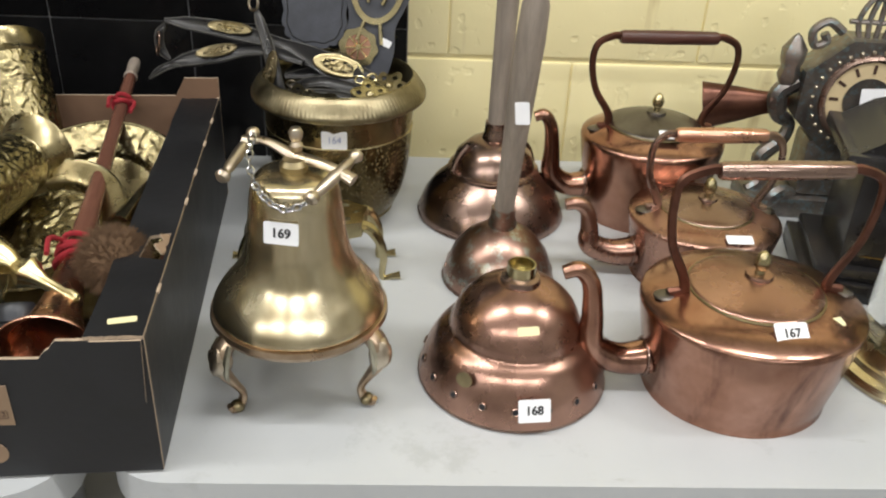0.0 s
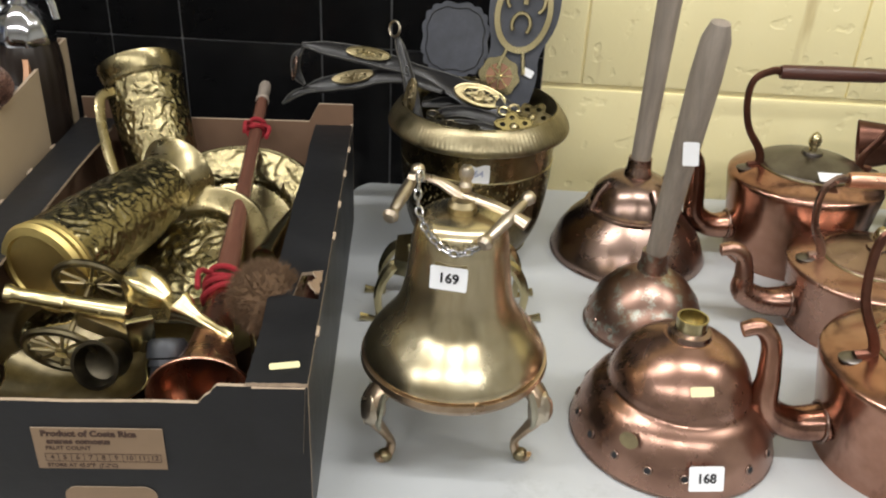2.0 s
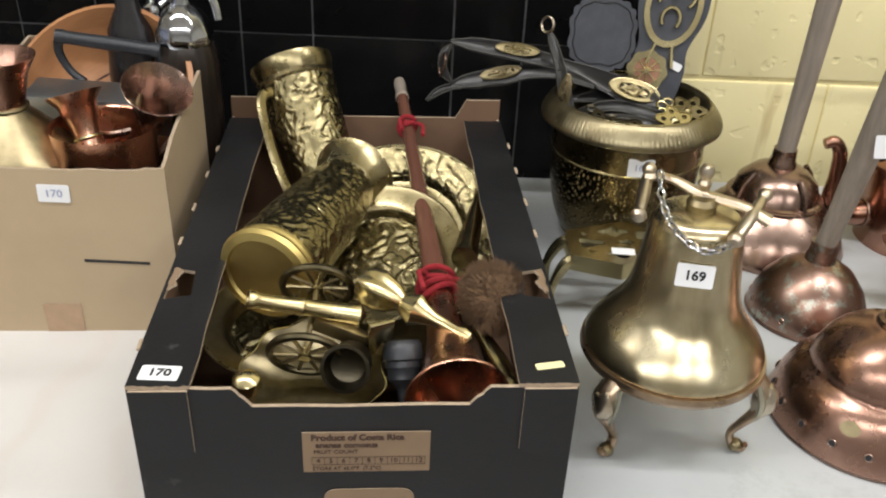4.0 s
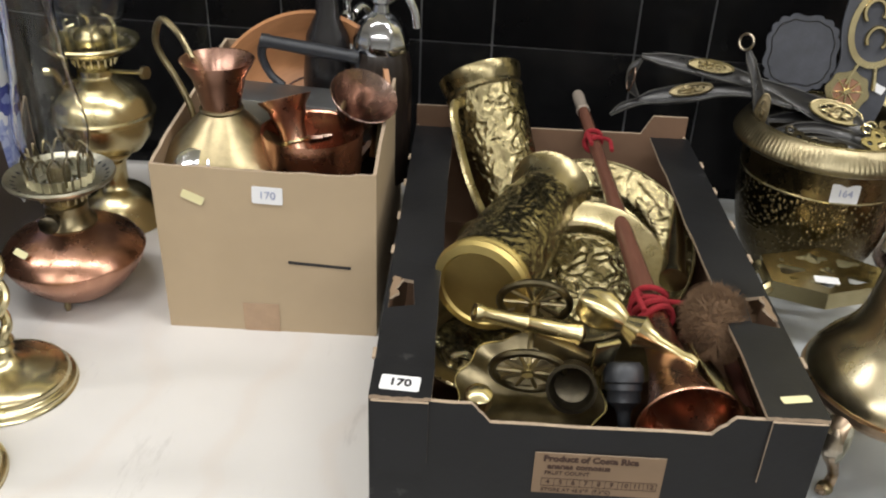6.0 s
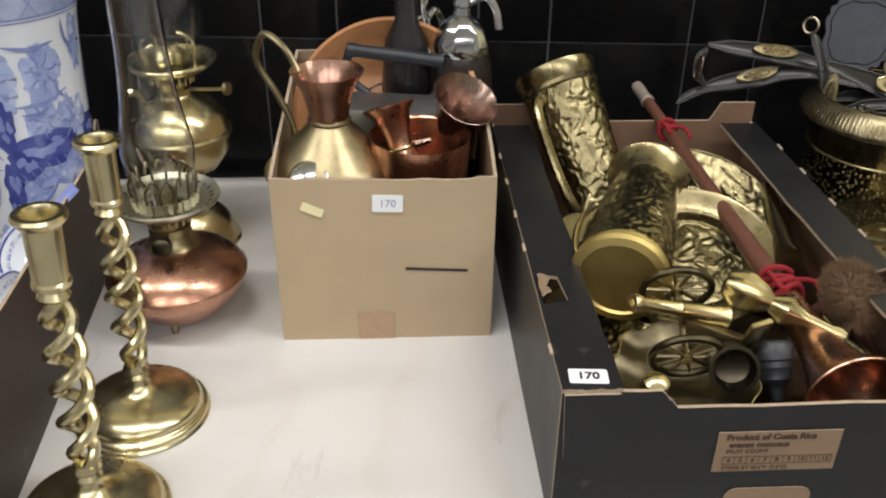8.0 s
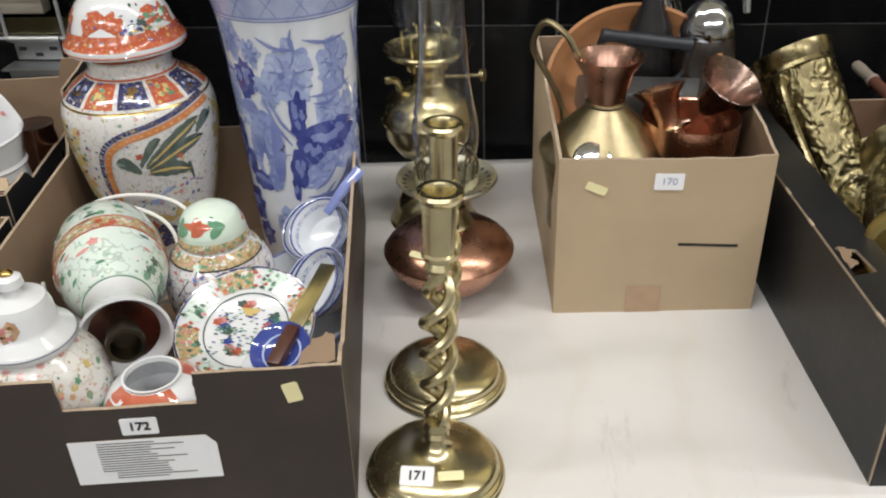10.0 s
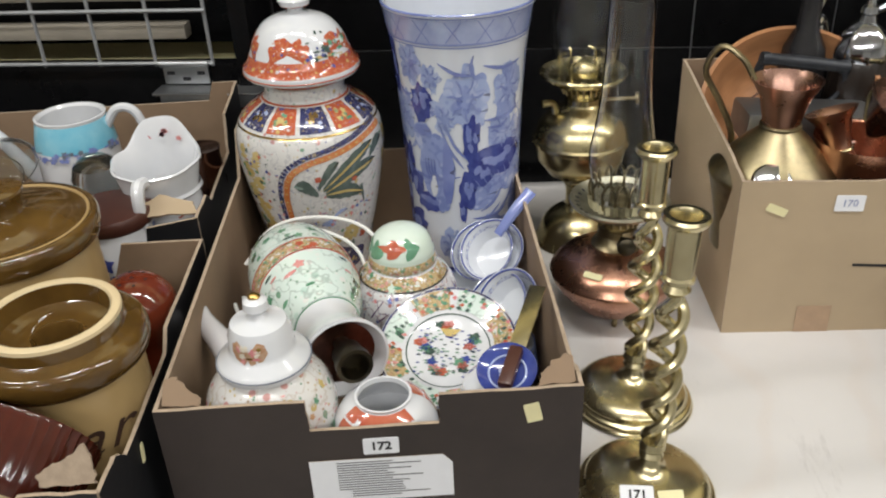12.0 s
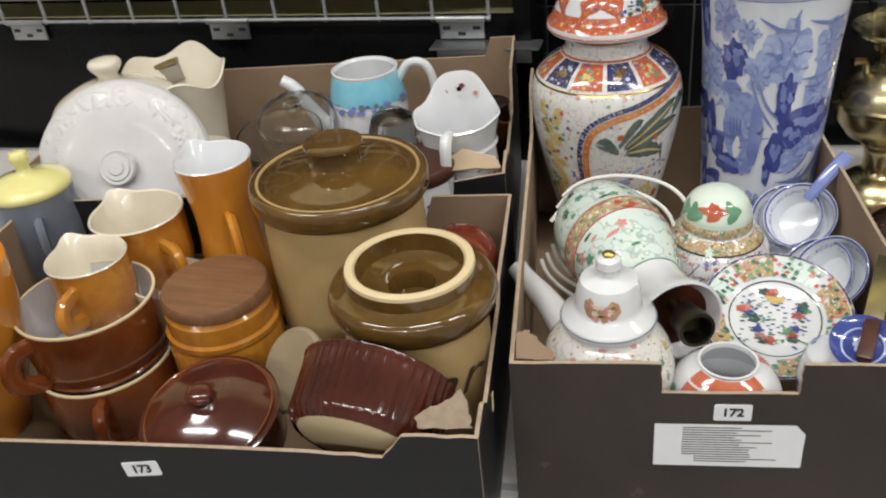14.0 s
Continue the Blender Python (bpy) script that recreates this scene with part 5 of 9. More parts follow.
# ---- washing dollies ----
def dolly(x, y, r, label, tip, hr, mat, big=True):
    t = thing("wash_dolly", Matrix.Translation((x, y, TOP)), label, "wash dolly", "copper wash dollies")
    if big:
        body = [(r * 0.93, 0.0), (r, 0.0), (r * 1.01, 0.004), (r * 0.985, 0.012), (r * 0.93, 0.030), (r * 0.80, 0.052), (r * 0.64, 0.070), (r * 0.60, 0.074), (r * 0.60, 0.082), (r * 0.56, 0.084), (r * 0.50, 0.104), (r * 0.34, 0.122), (r * 0.20, 0.128), (0, 0.129)]
    else:
        body = [(r * 0.93, 0.0), (r, 0.0), (r * 1.01, 0.004), (r * 0.97, 0.02), (r * 0.84, 0.046), (r * 0.62, 0.068), (r * 0.38, 0.081), (r * 0.26, 0.086), (0, 0.087)]
    top = body[-1][1]
    part("bell", lathe(body, 64, dent=0.012, seed=x * 9), mat, t)
    part("rolled_rim", ring(r * 0.99, 0.0028, (0, 0, 0.003), seg=64), mat, t)
    part("socket", lathe([(hr * 1.35, top - 0.004), (hr * 1.3, top + 0.006), (hr * 1.15, top + 0.010), (hr * 1.1, top + 0.026), (hr * 0.9, top + 0.026), (0, top + 0.02)], 28), COPPER_DULL if big else mat, t)
    a, b = Vector((0, 0, top + 0.01)), Vector(tip) - Vector((x, y, TOP))
    n = (b - a).length
    part("handle", lathe([(0, 0), (hr * 0.9, 0), (hr * 0.95, n * 0.2), (hr * 1.12, n * 0.55), (hr * 1.2, n * 0.8), (hr * 1.1, n * 0.93), (hr * 0.7, n * 0.99), (0, n)], 24, m=aim(a, b - a)), WOOD_GREY, t, "weathered grey-brown wooden handle")
    if big:
        for k in range(3):
            a0 = radians(200 + 90 * k)
            part("strap", tube([(r * 0.60 * math.cos(a0), r * 0.60 * math.sin(a0), 0.080), (r * 0.52 * math.cos(a0), r * 0.52 * math.sin(a0), 0.104), (r * 0.4 * math.cos(a0), r * 0.4 * math.sin(a0), 0.121)], 0.004, 6, 3), mat, t)
        part("seam", ring(r * 0.605, 0.002, (0, 0, 0.078), seg=56), mat, t)
        sticker(facing((-0.012, -0.094, 0.038), (-0.1, -1, 0.75)), 0.022, 0.028, "1", ink=INK_FAINT, parent=t, size=0.01)
    else:
        for k in range(16):
            a0 = 2 * math.pi * k / 16
            part("hole", ring(0.0035, 0.001, m=facing((r * 0.965 * math.cos(a0), r * 0.965 * math.sin(a0), 0.02), (math.cos(a0), math.sin(a0), 0.3)), seg=12), COPPER_DULL, t)
    return t


dolly(0.484, 1.582, 0.116, "dull copper wash dolly with a long wooden handle", (0.487, 1.55, 1.46), 0.0155, COPPER_DULL)
dolly(0.479, 1.378, 0.078, "small spotted copper wash dolly with a wooden handle", (0.489, 1.322, 1.165), 0.0150, COPPER_GREEN, False)
sticker(facing((0.484, 1.3205, 1.012), (-0.3, -1, 0.1), 8), 0.018, 0.028)


def copper_posser():
    x, y, r = 0.477, 1.165, 0.1115
    t = thing("copper_posser", Matrix.Translation((x, y, TOP)), "polished copper domed posser head with rim holes and a brass socket", "posser head")
    body = [(r * 0.93, 0.0), (r, 0.0), (r * 1.01, 0.004), (r * 0.99, 0.014), (r * 0.93, 0.036), (r * 0.82, 0.058), (r * 0.715, 0.068), (r * 0.69, 0.073), (r * 0.67, 0.083), (r * 0.58, 0.103), (r * 0.42, 0.120), (r * 0.26, 0.129), (r * 0.20, 0.131), (0, 0.131)]
    part("dome", lathe(body, 72, smooth=3), COPPER, t)
    part("rolled_rim", ring(r * 0.995, 0.0026, (0, 0, 0.003), seg=72), COPPER_DULL, t)
    part("collar", lathe([(0.024, 0.129), (0.022, 0.137), (0.017, 0.139), (0.0165, 0.14)], 32), COPPER_DULL, t)
    part("socket", lathe([(0.0165, 0.137), (0.0165, 0.153), (0.0145, 0.153), (0.0145, 0.138), (0, 0.138)], 32), BRASS, t, "open brass socket")
    for k in range(18):
        a = 2 * math.pi * (k + 0.3) / 18
        m = facing((r * 0.965 * math.cos(a), r * 0.965 * math.sin(a), 0.0265), (math.cos(a), math.sin(a), 0.35))
        h = part("hole", lathe([(0, 0.001), (0.0032, 0.001)], 14, m=m), INK, t, "dark punched hole")
        part("eyelet", ring(0.0042, 0.0012, m=m, seg=14), COPPER_DULL, h)
    sticker(facing((0.012, -0.1125, 0.034), (0.1, -1, 0.42)), 0.036, 0.026, "168", parent=t)
    sticker(facing((0.004, -0.066, 0.1065), (0.05, -0.8, 0.75), 3), 0.024, 0.010, material=PAPER_YELLOW, parent=t)
    part("maker_plate", sheet(ellipse(0.0105, 0.008, 20), 0.0008, facing((-0.064, -0.083, 0.052), (-0.65, -0.8, 0.55))), BRASS_OLD, t, "small oval brass maker's plate")


copper_posser()


# ---- kettles ----
def kettle(x, y, spin, rx, ry, h, label, mat, lid_mat, grip_mat, grip_len, grip_h, lid_r, spout, rise, text="", sticker_at=None, bow=0.11):
    t = thing("kettle", Matrix.Translation((x, y, TOP)) @ Matrix.Rotation(radians(spin), 4, "Z"), label, "kettle", "copper kettles")
    q = ry / rx
    body = [(0, 0), (rx * 0.80, 0.0), (rx * 0.84, 0.004), (rx * 0.90, h * 0.35), (rx * 0.99, h * 0.82), (rx * 1.0, h * 0.9), (rx * 0.97, h * 0.94), (rx * 0.82, h * 1.0), (lid_r * 1.06, h * 1.045), (lid_r * 0.9, h * 1.05), (0, h * 1.05)]
    part("body", lathe(body, 72, sy=q, smooth=3, dent=0.006, seed=x * 7), mat, t)
    part("lid", lathe([(lid_r * 1.02, h * 1.04), (lid_r * 1.04, h * 1.05), (lid_r, h * 1.07), (lid_r * 0.8, h * 1.10), (lid_r * 0.35, h * 1.16), (lid_r * 0.22, h * 1.17), (lid_r * 0.2, h * 1.2), (0, h * 1.2)], 48, sy=min(1, q * 1.05), smooth=2), lid_mat, t, "domed lid")
    part("lid_rim", lathe([(lid_r * 1.03, h * 1.038), (lid_r * 1.07, h * 1.043), (lid_r * 1.06, h * 1.056), (lid_r * 1.0, h * 1.06)], 48, sy=min(1, q * 1.05)), BRASS_OLD, t)
    f = h * 1.195
    part("finial", lathe([(0, f), (0.006, f), (0.005, f + 0.006), (0.0085, f + 0.011), (0.0092, f + 0.017), (0.006, f + 0.026), (0, f + 0.031)], 18), BRASS, t, "acorn brass finial")
    g = grip_len / 2
    for k in (-1, 1):
        line = [(k * rx * 0.80, 0, h * 1.0), (k * rx * 0.67, 0, h * 1.04), (k * rx * 0.69, 0, h * 1.18), (k * (rx * 0.35 + bow * 0.55), 0, h + (grip_h - h) * 0.42), (k * bow, 0, h + (grip_h - h) * 0.70), (k * (bow - 0.004), 0, grip_h - 0.012), (k * (g + 0.010), 0, grip_h + 0.001), (k * (g - 0.004), 0, grip_h)]
        part("handle_bracket", tube(line, [0.0065, 0.0055, 0.0046, 0.0040, 0.0040, 0.0042, 0.0045, 0.0045], 8, 6, flat=1.3), COPPER_BLACK if rx > 0.11 else COPPER_DULL, t)
        part("foot_plate", ball(0.014, (k * rx * 0.80, 0, h * 0.99), stretch=(1.2, 0.9, 0.3), seg=14), COPPER_GREY, t)
    part("grip", lathe([(0, -g), (0.0085, -g), (0.0100, -g + 0.004), (0.0108, 0), (0.0100, g - 0.004), (0.0085, g), (0, g)], 20, m=Matrix.Translation((0, 0, grip_h)) @ Matrix.Rotation(radians(90), 4, "Y")), grip_mat, t, "smooth turned grip")
    a = Vector((-rx * 0.9, 0, h * 0.34))
    up = rise - h * 0.34
    s = [a + Vector((0.012, 0, 0)), a + Vector((-spout * 0.30, 0, -0.002)), a + Vector((-spout * 0.60, 0, up * 0.16)), a + Vector((-spout * 0.64, 0, up * 0.50)), a + Vector((-spout * 0.70, 0, up * 0.84)), a + Vector((-spout * 0.84, 0, up * 1.0)), a + Vector((-spout, 0, up * 0.97))]
    part("spout", tube(s, [0.022, 0.0185, 0.0165, 0.0125, 0.0105, 0.0095, 0.0080], 14, 6), mat, t, "swan-neck spout")
    part("spout_collar", ring(0.022, 0.002, m=aim(a + Vector((-0.002, 0, 0)), (-1, 0, 0)), seg=24), COPPER_DULL, t)
    if text:
        sticker(facing((sticker_at[0], sticker_at[1], sticker_at[2]), (0.05, -0.62, 0.8), -2), 0.038, 0.024, text, parent=t)
    return t


kettle(0.745, 1.150, 4, 0.1285, 0.118, 0.130, "large oval copper kettle with a swan-neck spout", COPPER_STAIN_REFLECT, COPPER, COPPER_DULL, 0.148, 0.284, 0.073, 0.111, 0.165, "167", (0.004, -0.086, 0.1345), bow=0.116)
sticker(Matrix.Translation((0.812, 1.090, TOP + 0.131)) @ Matrix.Rotation(radians(18), 4, "X") @ Matrix.Rotation(radians(16), 4, "Z"), 0.025, 0.012, material=PAPER_YELLOW)
kettle(0.770, 1.408, 2, 0.107, 0.103, 0.102, "low bright copper kettle with a copper-sleeved handle", COPPER, COPPER_DULL, COPPER_BRIGHT, 0.126, 0.215, 0.062, 0.105, 0.110, bow=0.092)
sticker(Matrix.Translation((0.790, 1.319, TOP + 0.1035)) @ Matrix.Rotation(radians(20), 4, "X"), 0.036, 0.015)
kettle(0.735, 1.600, 3, 0.113, 0.105, 0.145, "old dark copper kettle with an acorn finial", COPPER_STAIN_REFLECT, COPPER_GREY, WOOD_DARK, 0.150, 0.290, 0.070, 0.090, 0.165, bow=0.112)
sticker(Matrix.Translation((0.742, 1.530, TOP + 0.163)) @ Matrix.Rotation(radians(20), 4, "X"), 0.036, 0.018)
t = thing("copper_scoop", through_points((0.955, 1.655, 0.915), (0.80, 1.70, 0.885)), "dark copper scoop propped behind the kettles", "scoop")
part("bowl", lathe([(0, 0), (0.016, 0.0), (0.02, 0.03), (0.030, 0.07), (0.040, 0.12), (0.041, 0.124), (0.038, 0.12), (0.027, 0.07), (0, 0.04)], 36, sx=0.7), COPPER_BLACK, t)
part("handle", tube([(0, 0, 0.01), (0.004, 0, -0.05), (0.012, 0, -0.10)], 0.008, 10, 4), COPPER_BLACK, t)


# ---- clocks ----
def slate_clock():
    t = thing("mantel_clock", Matrix.Translation((1.10, 1.39, TOP)) @ Matrix.Rotation(radians(-14), 4, "Z"), "black slate mantel clock with a gilt dial", "mantel clock")
    part("plinth", block(0.36, 0.18, 0.03, 0.004), SLATE, t)
    part("plinth_step", block(0.33, 0.165, 0.02, 0.004, (0, 0, 0.03)), SLATE, t)
    part("case", block(0.27, 0.14, 0.15, 0.003, (0, 0, 0.05)), SLATE, t)
    part("cornice", block(0.33, 0.17, 0.018, 0.004, (0, 0, 0.20)), SLATE, t)
    bm = sheet([(-0.15, 0.218), (0.15, 0.218), (0.11, 0.245), (0.06, 0.262), (-0.06, 0.262), (-0.11, 0.245)], 0.15, Matrix.Translation((0, 0.075, 0)) @ Matrix.Rotation(radians(90), 4, "X"))
    part("pediment", bm, SLATE, t, smooth=False)
    m = facing((0, -0.071, 0.125), (0, -1, 0))
    part("bezel", ring(0.055, 0.006, m=m, seg=40), GOLD, t, "gilt bezel")
    part("dial", sheet(ellipse(0.052, 0.052, 36), 0.002, m), PALE_YELLOW, t, "cream dial")
    for k in range(12):
        a = 2 * math.pi * k / 12
        part("hour_mark", block(0.003, 0.010, 0.0008, 0, m=m @ Matrix.Rotation(a, 4, "Z") @ Matrix.Translation((0, 0.042, 0.002))), INK, t)
    part("line_inlay", block(0.22, 0.001, 0.0015, 0, (0, -0.0705, 0.065)), GOLD, t)


slate_clock()


def spelter_clock():
    t = thing("ornate_clock", Matrix.Translation((1.06, 1.625, TOP)) @ Matrix.Rotation(radians(-6), 4, "Z"), "ornate patinated metal clock with pierced cresting and a round dial", "clock")
    part("base", block(0.30, 0.10, 0.035, 0.006), SPELTER, t)
    part("scroll_body", block(0.14, 0.07, 0.10, 0.012, (0, 0, 0.035)), SPELTER, t)
    octa = [(0.108 * math.cos(radians(22.5 + 45 * k)), 0.098 * math.sin(radians(22.5 + 45 * k))) for k in range(8)]
    m = facing((0, -0.035, 0.205), (0, -1, 0))
    bm = sheet(octa, 0.06, m @ Matrix.Translation((0, 0, -0.06)))
    bmesh.ops.bevel(bm, geom=[e for e in bm.edges if len(e.link_faces) == 2 and e.calc_face_angle(0) > 1.2], offset=0.006, segments=2, affect="EDGES")
    part("case", bm, SPELTER, t)
    for k in range(30):
        a = 2 * math.pi * k / 30
        part("bead", ball(0.0032, m @ Vector((0.082 * math.cos(a), 0.076 * math.sin(a), 0.001)), seg=8), STEELY, t)
    part("bezel", ring(0.066, 0.006, m=m, seg=44), COPPER_DULL, t, "coppery bezel")
    part("dial", sheet(ellipse(0.063, 0.063, 40), 0.002, m), BISCUIT, t, "aged ivory dial")
    part("dial_centre", sheet(ellipse(0.036, 0.036, 32), 0.001, m @ Matrix.Translation((0, 0, 0.0022))), SPELTER, t)
    for k in range(12):
        part("numeral_bar", block(0.005, 0.014, 0.0006, 0, m=m @ Matrix.Rotation(2 * math.pi * k / 12, 4, "Z") @ Matrix.Translation((0, 0.05, 0.0022))), INK_BROWN, t)
    # cresting
    for k in range(-2, 3):
        part("crest_bar", tube([(0.013 * k, -0.005, 0.295), (0.016 * k, -0.005, 0.32), (0.012 * k, -0.005, 0.345), (0.004 * k, -0.005, 0.365)], 0.0045, 8, 4), SPELTER, t)
    part("crest_rail", tube([(-0.045, -0.005, 0.318), (0.045, -0.005, 0.318)], 0.004, 8, 0), SPELTER, t)
    part("crest_knob", lathe([(0, 0.35), (0.02, 0.352), (0.022, 0.365), (0.014, 0.372), (0.018, 0.38), (0.012, 0.392), (0, 0.396)], 20, lobes=6, lobe=0.1), SPELTER, t)
    for s in (-1, 1):
        part("volute", tube([(s * 0.05, -0.005, 0.30), (s * 0.075, -0.005, 0.315), (s * 0.095, -0.005, 0.30), (s * 0.088, -0.005, 0.278), (s * 0.072, -0.005, 0.285), (s * 0.078, -0.005, 0.297)], 0.007, 8, 5), SPELTER, t)
        part("side_finial", lathe([(0.012, 0.215), (0.018, 0.23), (0.014, 0.243), (0.018, 0.255), (0.019, 0.27), (0.010, 0.285), (0.006, 0.292), (0, 0.297)], 18, m=Matrix.Translation((s * 0.118, -0.01, -0.0)), lobes=5, lobe=0.08), SPELTER, t)
        part("side_scroll", tube([(s * 0.10, -0.01, 0.22), (s * 0.125, -0.01, 0.20), (s * 0.118, -0.01, 0.165), (s * 0.098, -0.01, 0.15), (s * 0.105, -0.01, 0.12), (s * 0.13, -0.01, 0.09), (s * 0.12, -0.01, 0.05), (s * 0.14, -0.015, 0.03)], [0.012, 0.016, 0.014, 0.01, 0.012, 0.014, 0.012, 0.012], 9, 5), SPELTER, t)
        part("leaf_mount", tube([(s * 0.075, -0.03, 0.035), (s * 0.10, -0.05, 0.045), (s * 0.12, -0.05, 0.025), (s * 0.145, -0.04, 0.012)], [0.012, 0.014, 0.012, 0.006], 8, 5), SPELTER, t)
    sticker(facing((0.01, -0.041, 0.212), (0, -1, 0.15), 4), 0.044, 0.028, parent=t)


spelter_clock()


def dome_clock():
    t = thing("dome_clock", Matrix.Translation((0.998, 1.185, TOP)), "gilt anniversary clock with a glass dome on a stepped brass base", "dome clock")
    part("base", lathe([(0, 0), (0.108, 0), (0.110, 0.006), (0.106, 0.014), (0.096, 0.018), (0.095, 0.026), (0.088, 0.03), (0.082, 0.044), (0, 0.046)], 64), BRASS_BELL, t, "stepped cream and gilt base")
    part("dome", lathe([(0.076, 0.046), (0.078, 0.05), (0.078, 0.20), (0.066, 0.25), (0.036, 0.28), (0, 0.286), (0, 0.284), (0.035, 0.278), (0.0645, 0.249), (0.0765, 0.20), (0.0765, 0.046), (0.076, 0.046)], 48), GLASS, t, "clear glass dome")
    for k in (-1, 1):
        part("pillar", lathe([(0.005, 0.046), (0.004, 0.13)], 12, m=Matrix.Translation((k * 0.03, 0, 0))), BRASS_BRIGHT, t)
    m = facing((0, -0.012, 0.16), (0, -1, 0))
    part("dial", sheet(ellipse(0.04, 0.04, 32), 0.004, m), PALE_YELLOW, t, "cream dial")
    part("bezel", ring(0.041, 0.004, m=m, seg=36), GOLD, t)


dome_clock()


# ---- painted decoration that lies on turned surfaces ----
def radius_at(profile):
    pts = sorted((z, r) for r, z in profile)

    def at(z):
        for (z0, r0), (z1, r1) in zip(pts, pts[1:]):
            if z0 <= z <= z1 and z1 > z0:
                return r0 + (r1 - r0) * (z - z0) / (z1 - z0)
        return pts[0][1] if z < pts[0][0] else pts[-1][1]
    return at


def painted(name, shapes, where, mat, parent, label=""):
    """Flat shapes, given as outlines in (u, v), laid on a surface by where(u, v)."""
    bm = bmesh.new()
    for s in shapes:
        cu, cv = sum(p[0] for p in s) / len(s), sum(p[1] for p in s) / len(s)
        c = bm.verts.new((cu, cv, 0))
        rings = [[bm.verts.new((cu + (p[0] - cu) * f, cv + (p[1] - cv) * f, 0)) for p in s] for f in (0.35, 0.7, 1.0)]
        for i in range(len(s)):
            j = (i + 1) % len(s)
            bm.faces.new((c, rings[0][i], rings[0][j]))
            for a, b in zip(rings, rings[1:]):
                bm.faces.new((a[i], b[i], b[j], a[j]))
    for v in bm.verts:
        v.co = where(v.co.x, v.co.y)
    me = bpy.data.meshes.new(name)
    bm.to_mesh(me)
    bm.free()
    me.materials.append(mat)
    me.shade_smooth()
    ob = new(name, me)
    ob.parent = parent
    tagged(ob, label, kind="stuff")
    return ob


def on_turned(R, lift=0.0005, sy=1.0):
    return lambda a, z: Vector(((R(z) + lift) * math.cos(radians(a)), (R(z) + lift) * sy * math.sin(radians(a)), z))


def patches(name, cells, where, mat, parent, label="", step=5.0, nz=6):
    """Grids over angle and height: cells of (a0, a1, z0, z1)."""
    bm = bmesh.new()
    for a0, a1, z0, z1 in cells:
        na = max(1, round((a1 - a0) / step))
        grid = [[bm.verts.new(where(a0 + (a1 - a0) * i / na, z0 + (z1 - z0) * j / nz)) for i in range(na + 1)] for j in range(nz + 1)]
        for p, q in zip(grid, grid[1:]):
            for i in range(na):
                bm.faces.new((p[i], p[i + 1], q[i + 1], q[i]))
    me = bpy.data.meshes.new(name)
    bm.to_mesh(me)
    bm.free()
    me.materials.append(mat)
    me.shade_smooth()
    ob = new(name, me)
    ob.parent = parent
    return tagged(ob, label, kind="stuff")


def on_disc(m, H, lift=0.0006):
    return lambda x, y: m @ Vector((x, y, H(math.hypot(x, y)) + lift))


def blob(u, v, ru, rv, n=10, lobes=0, rnd=None, spin=0.0, wob=0.18):
    """An uneven rounded patch."""
    out = []
    for k in range(n):
        a = 2 * math.pi * k / n
        r = 1 + (wob * rnd.uniform(-1, 1) if rnd else 0) + (0.28 * math.cos(lobes * a) if lobes else 0)
        x, y = r * math.cos(a), r * math.sin(a)
        x, y = x * math.cos(spin) - y * math.sin(spin), x * math.sin(spin) + y * math.cos(spin)
        out.append((u + ru * x, v + rv * y))
    return [(q.x, q.y) for q in curve_points([(x, y, 0) for x, y in out[-1:] + out + out[:2]], 3)[3:-3]]


def sprigs(parent, where, u0, u1, v0, v1, ku, size, n, mats, seed, names=None):
    """Scattered small flowers and leaves in several enamels; ku turns metres into u."""
    rnd = random.Random(seed)
    sets = {k: [] for k in range(len(mats))}
    for i in range(n):
        k = rnd.randrange(len(mats))
        s = size * rnd.uniform(0.5, 1.2)
        u, v = rnd.uniform(u0, u1), rnd.uniform(v0, v1)
        if rnd.random() < 0.5:
            sets[k].append(blob(u, v, s * ku, s, 14, 5, rnd, rnd.uniform(0, 6), 0.05))
        else:
            sets[k].append(blob(u, v, s * ku * 1.2, s * 0.4, 8, 0, rnd, rnd.uniform(-1, 1)))
    for k, shapes in sets.items():
        if shapes:
            painted("painted_pattern", shapes, lambda a, b, q=k: where(a, b) + (where(a, b) - where(a, b)), mats[k], parent)


def turned(name, x, y, z, profile, mat, label, category, seg=48, smooth=0, sx=1, sy=1, spin=0, group="", part_name="body", tilt=None):
    m = Matrix.Translation((x, y, z)) @ Matrix.Rotation(radians(spin), 4, "Z")
    if tilt:
        m = Matrix.Translation((x, y, z)) @ Vector(tilt).normalized().to_track_quat("Z", "Y").to_matrix().to_4x4() @ Matrix.Rotation(radians(spin), 4, "Z")
    t = thing(name, m, label, category, group)
    part(part_name, lathe(profile, seg, sx, sy, smooth), mat, t)
    return t


def ear(parent, r, z0, z1, reach, mat, side=0, thick=0.006, name="handle", flat=1.4):
    """A loop handle standing off a vessel; side turns it round the axis."""
    c, s = math.cos(radians(side)), math.sin(radians(side))
    pts = [(r * 0.97, z1), (r + reach * 0.7, z1 + (z1 - z0) * 0.02), (r + reach, z1 - (z1 - z0) * 0.3), (r + reach * 0.85, z0 + (z1 - z0) * 0.3), (r * 0.97, z0)]
    return part(name, tube([(c * a, s * a, z) for a, z in pts], thick, 8, 6, flat=flat), mat, parent)


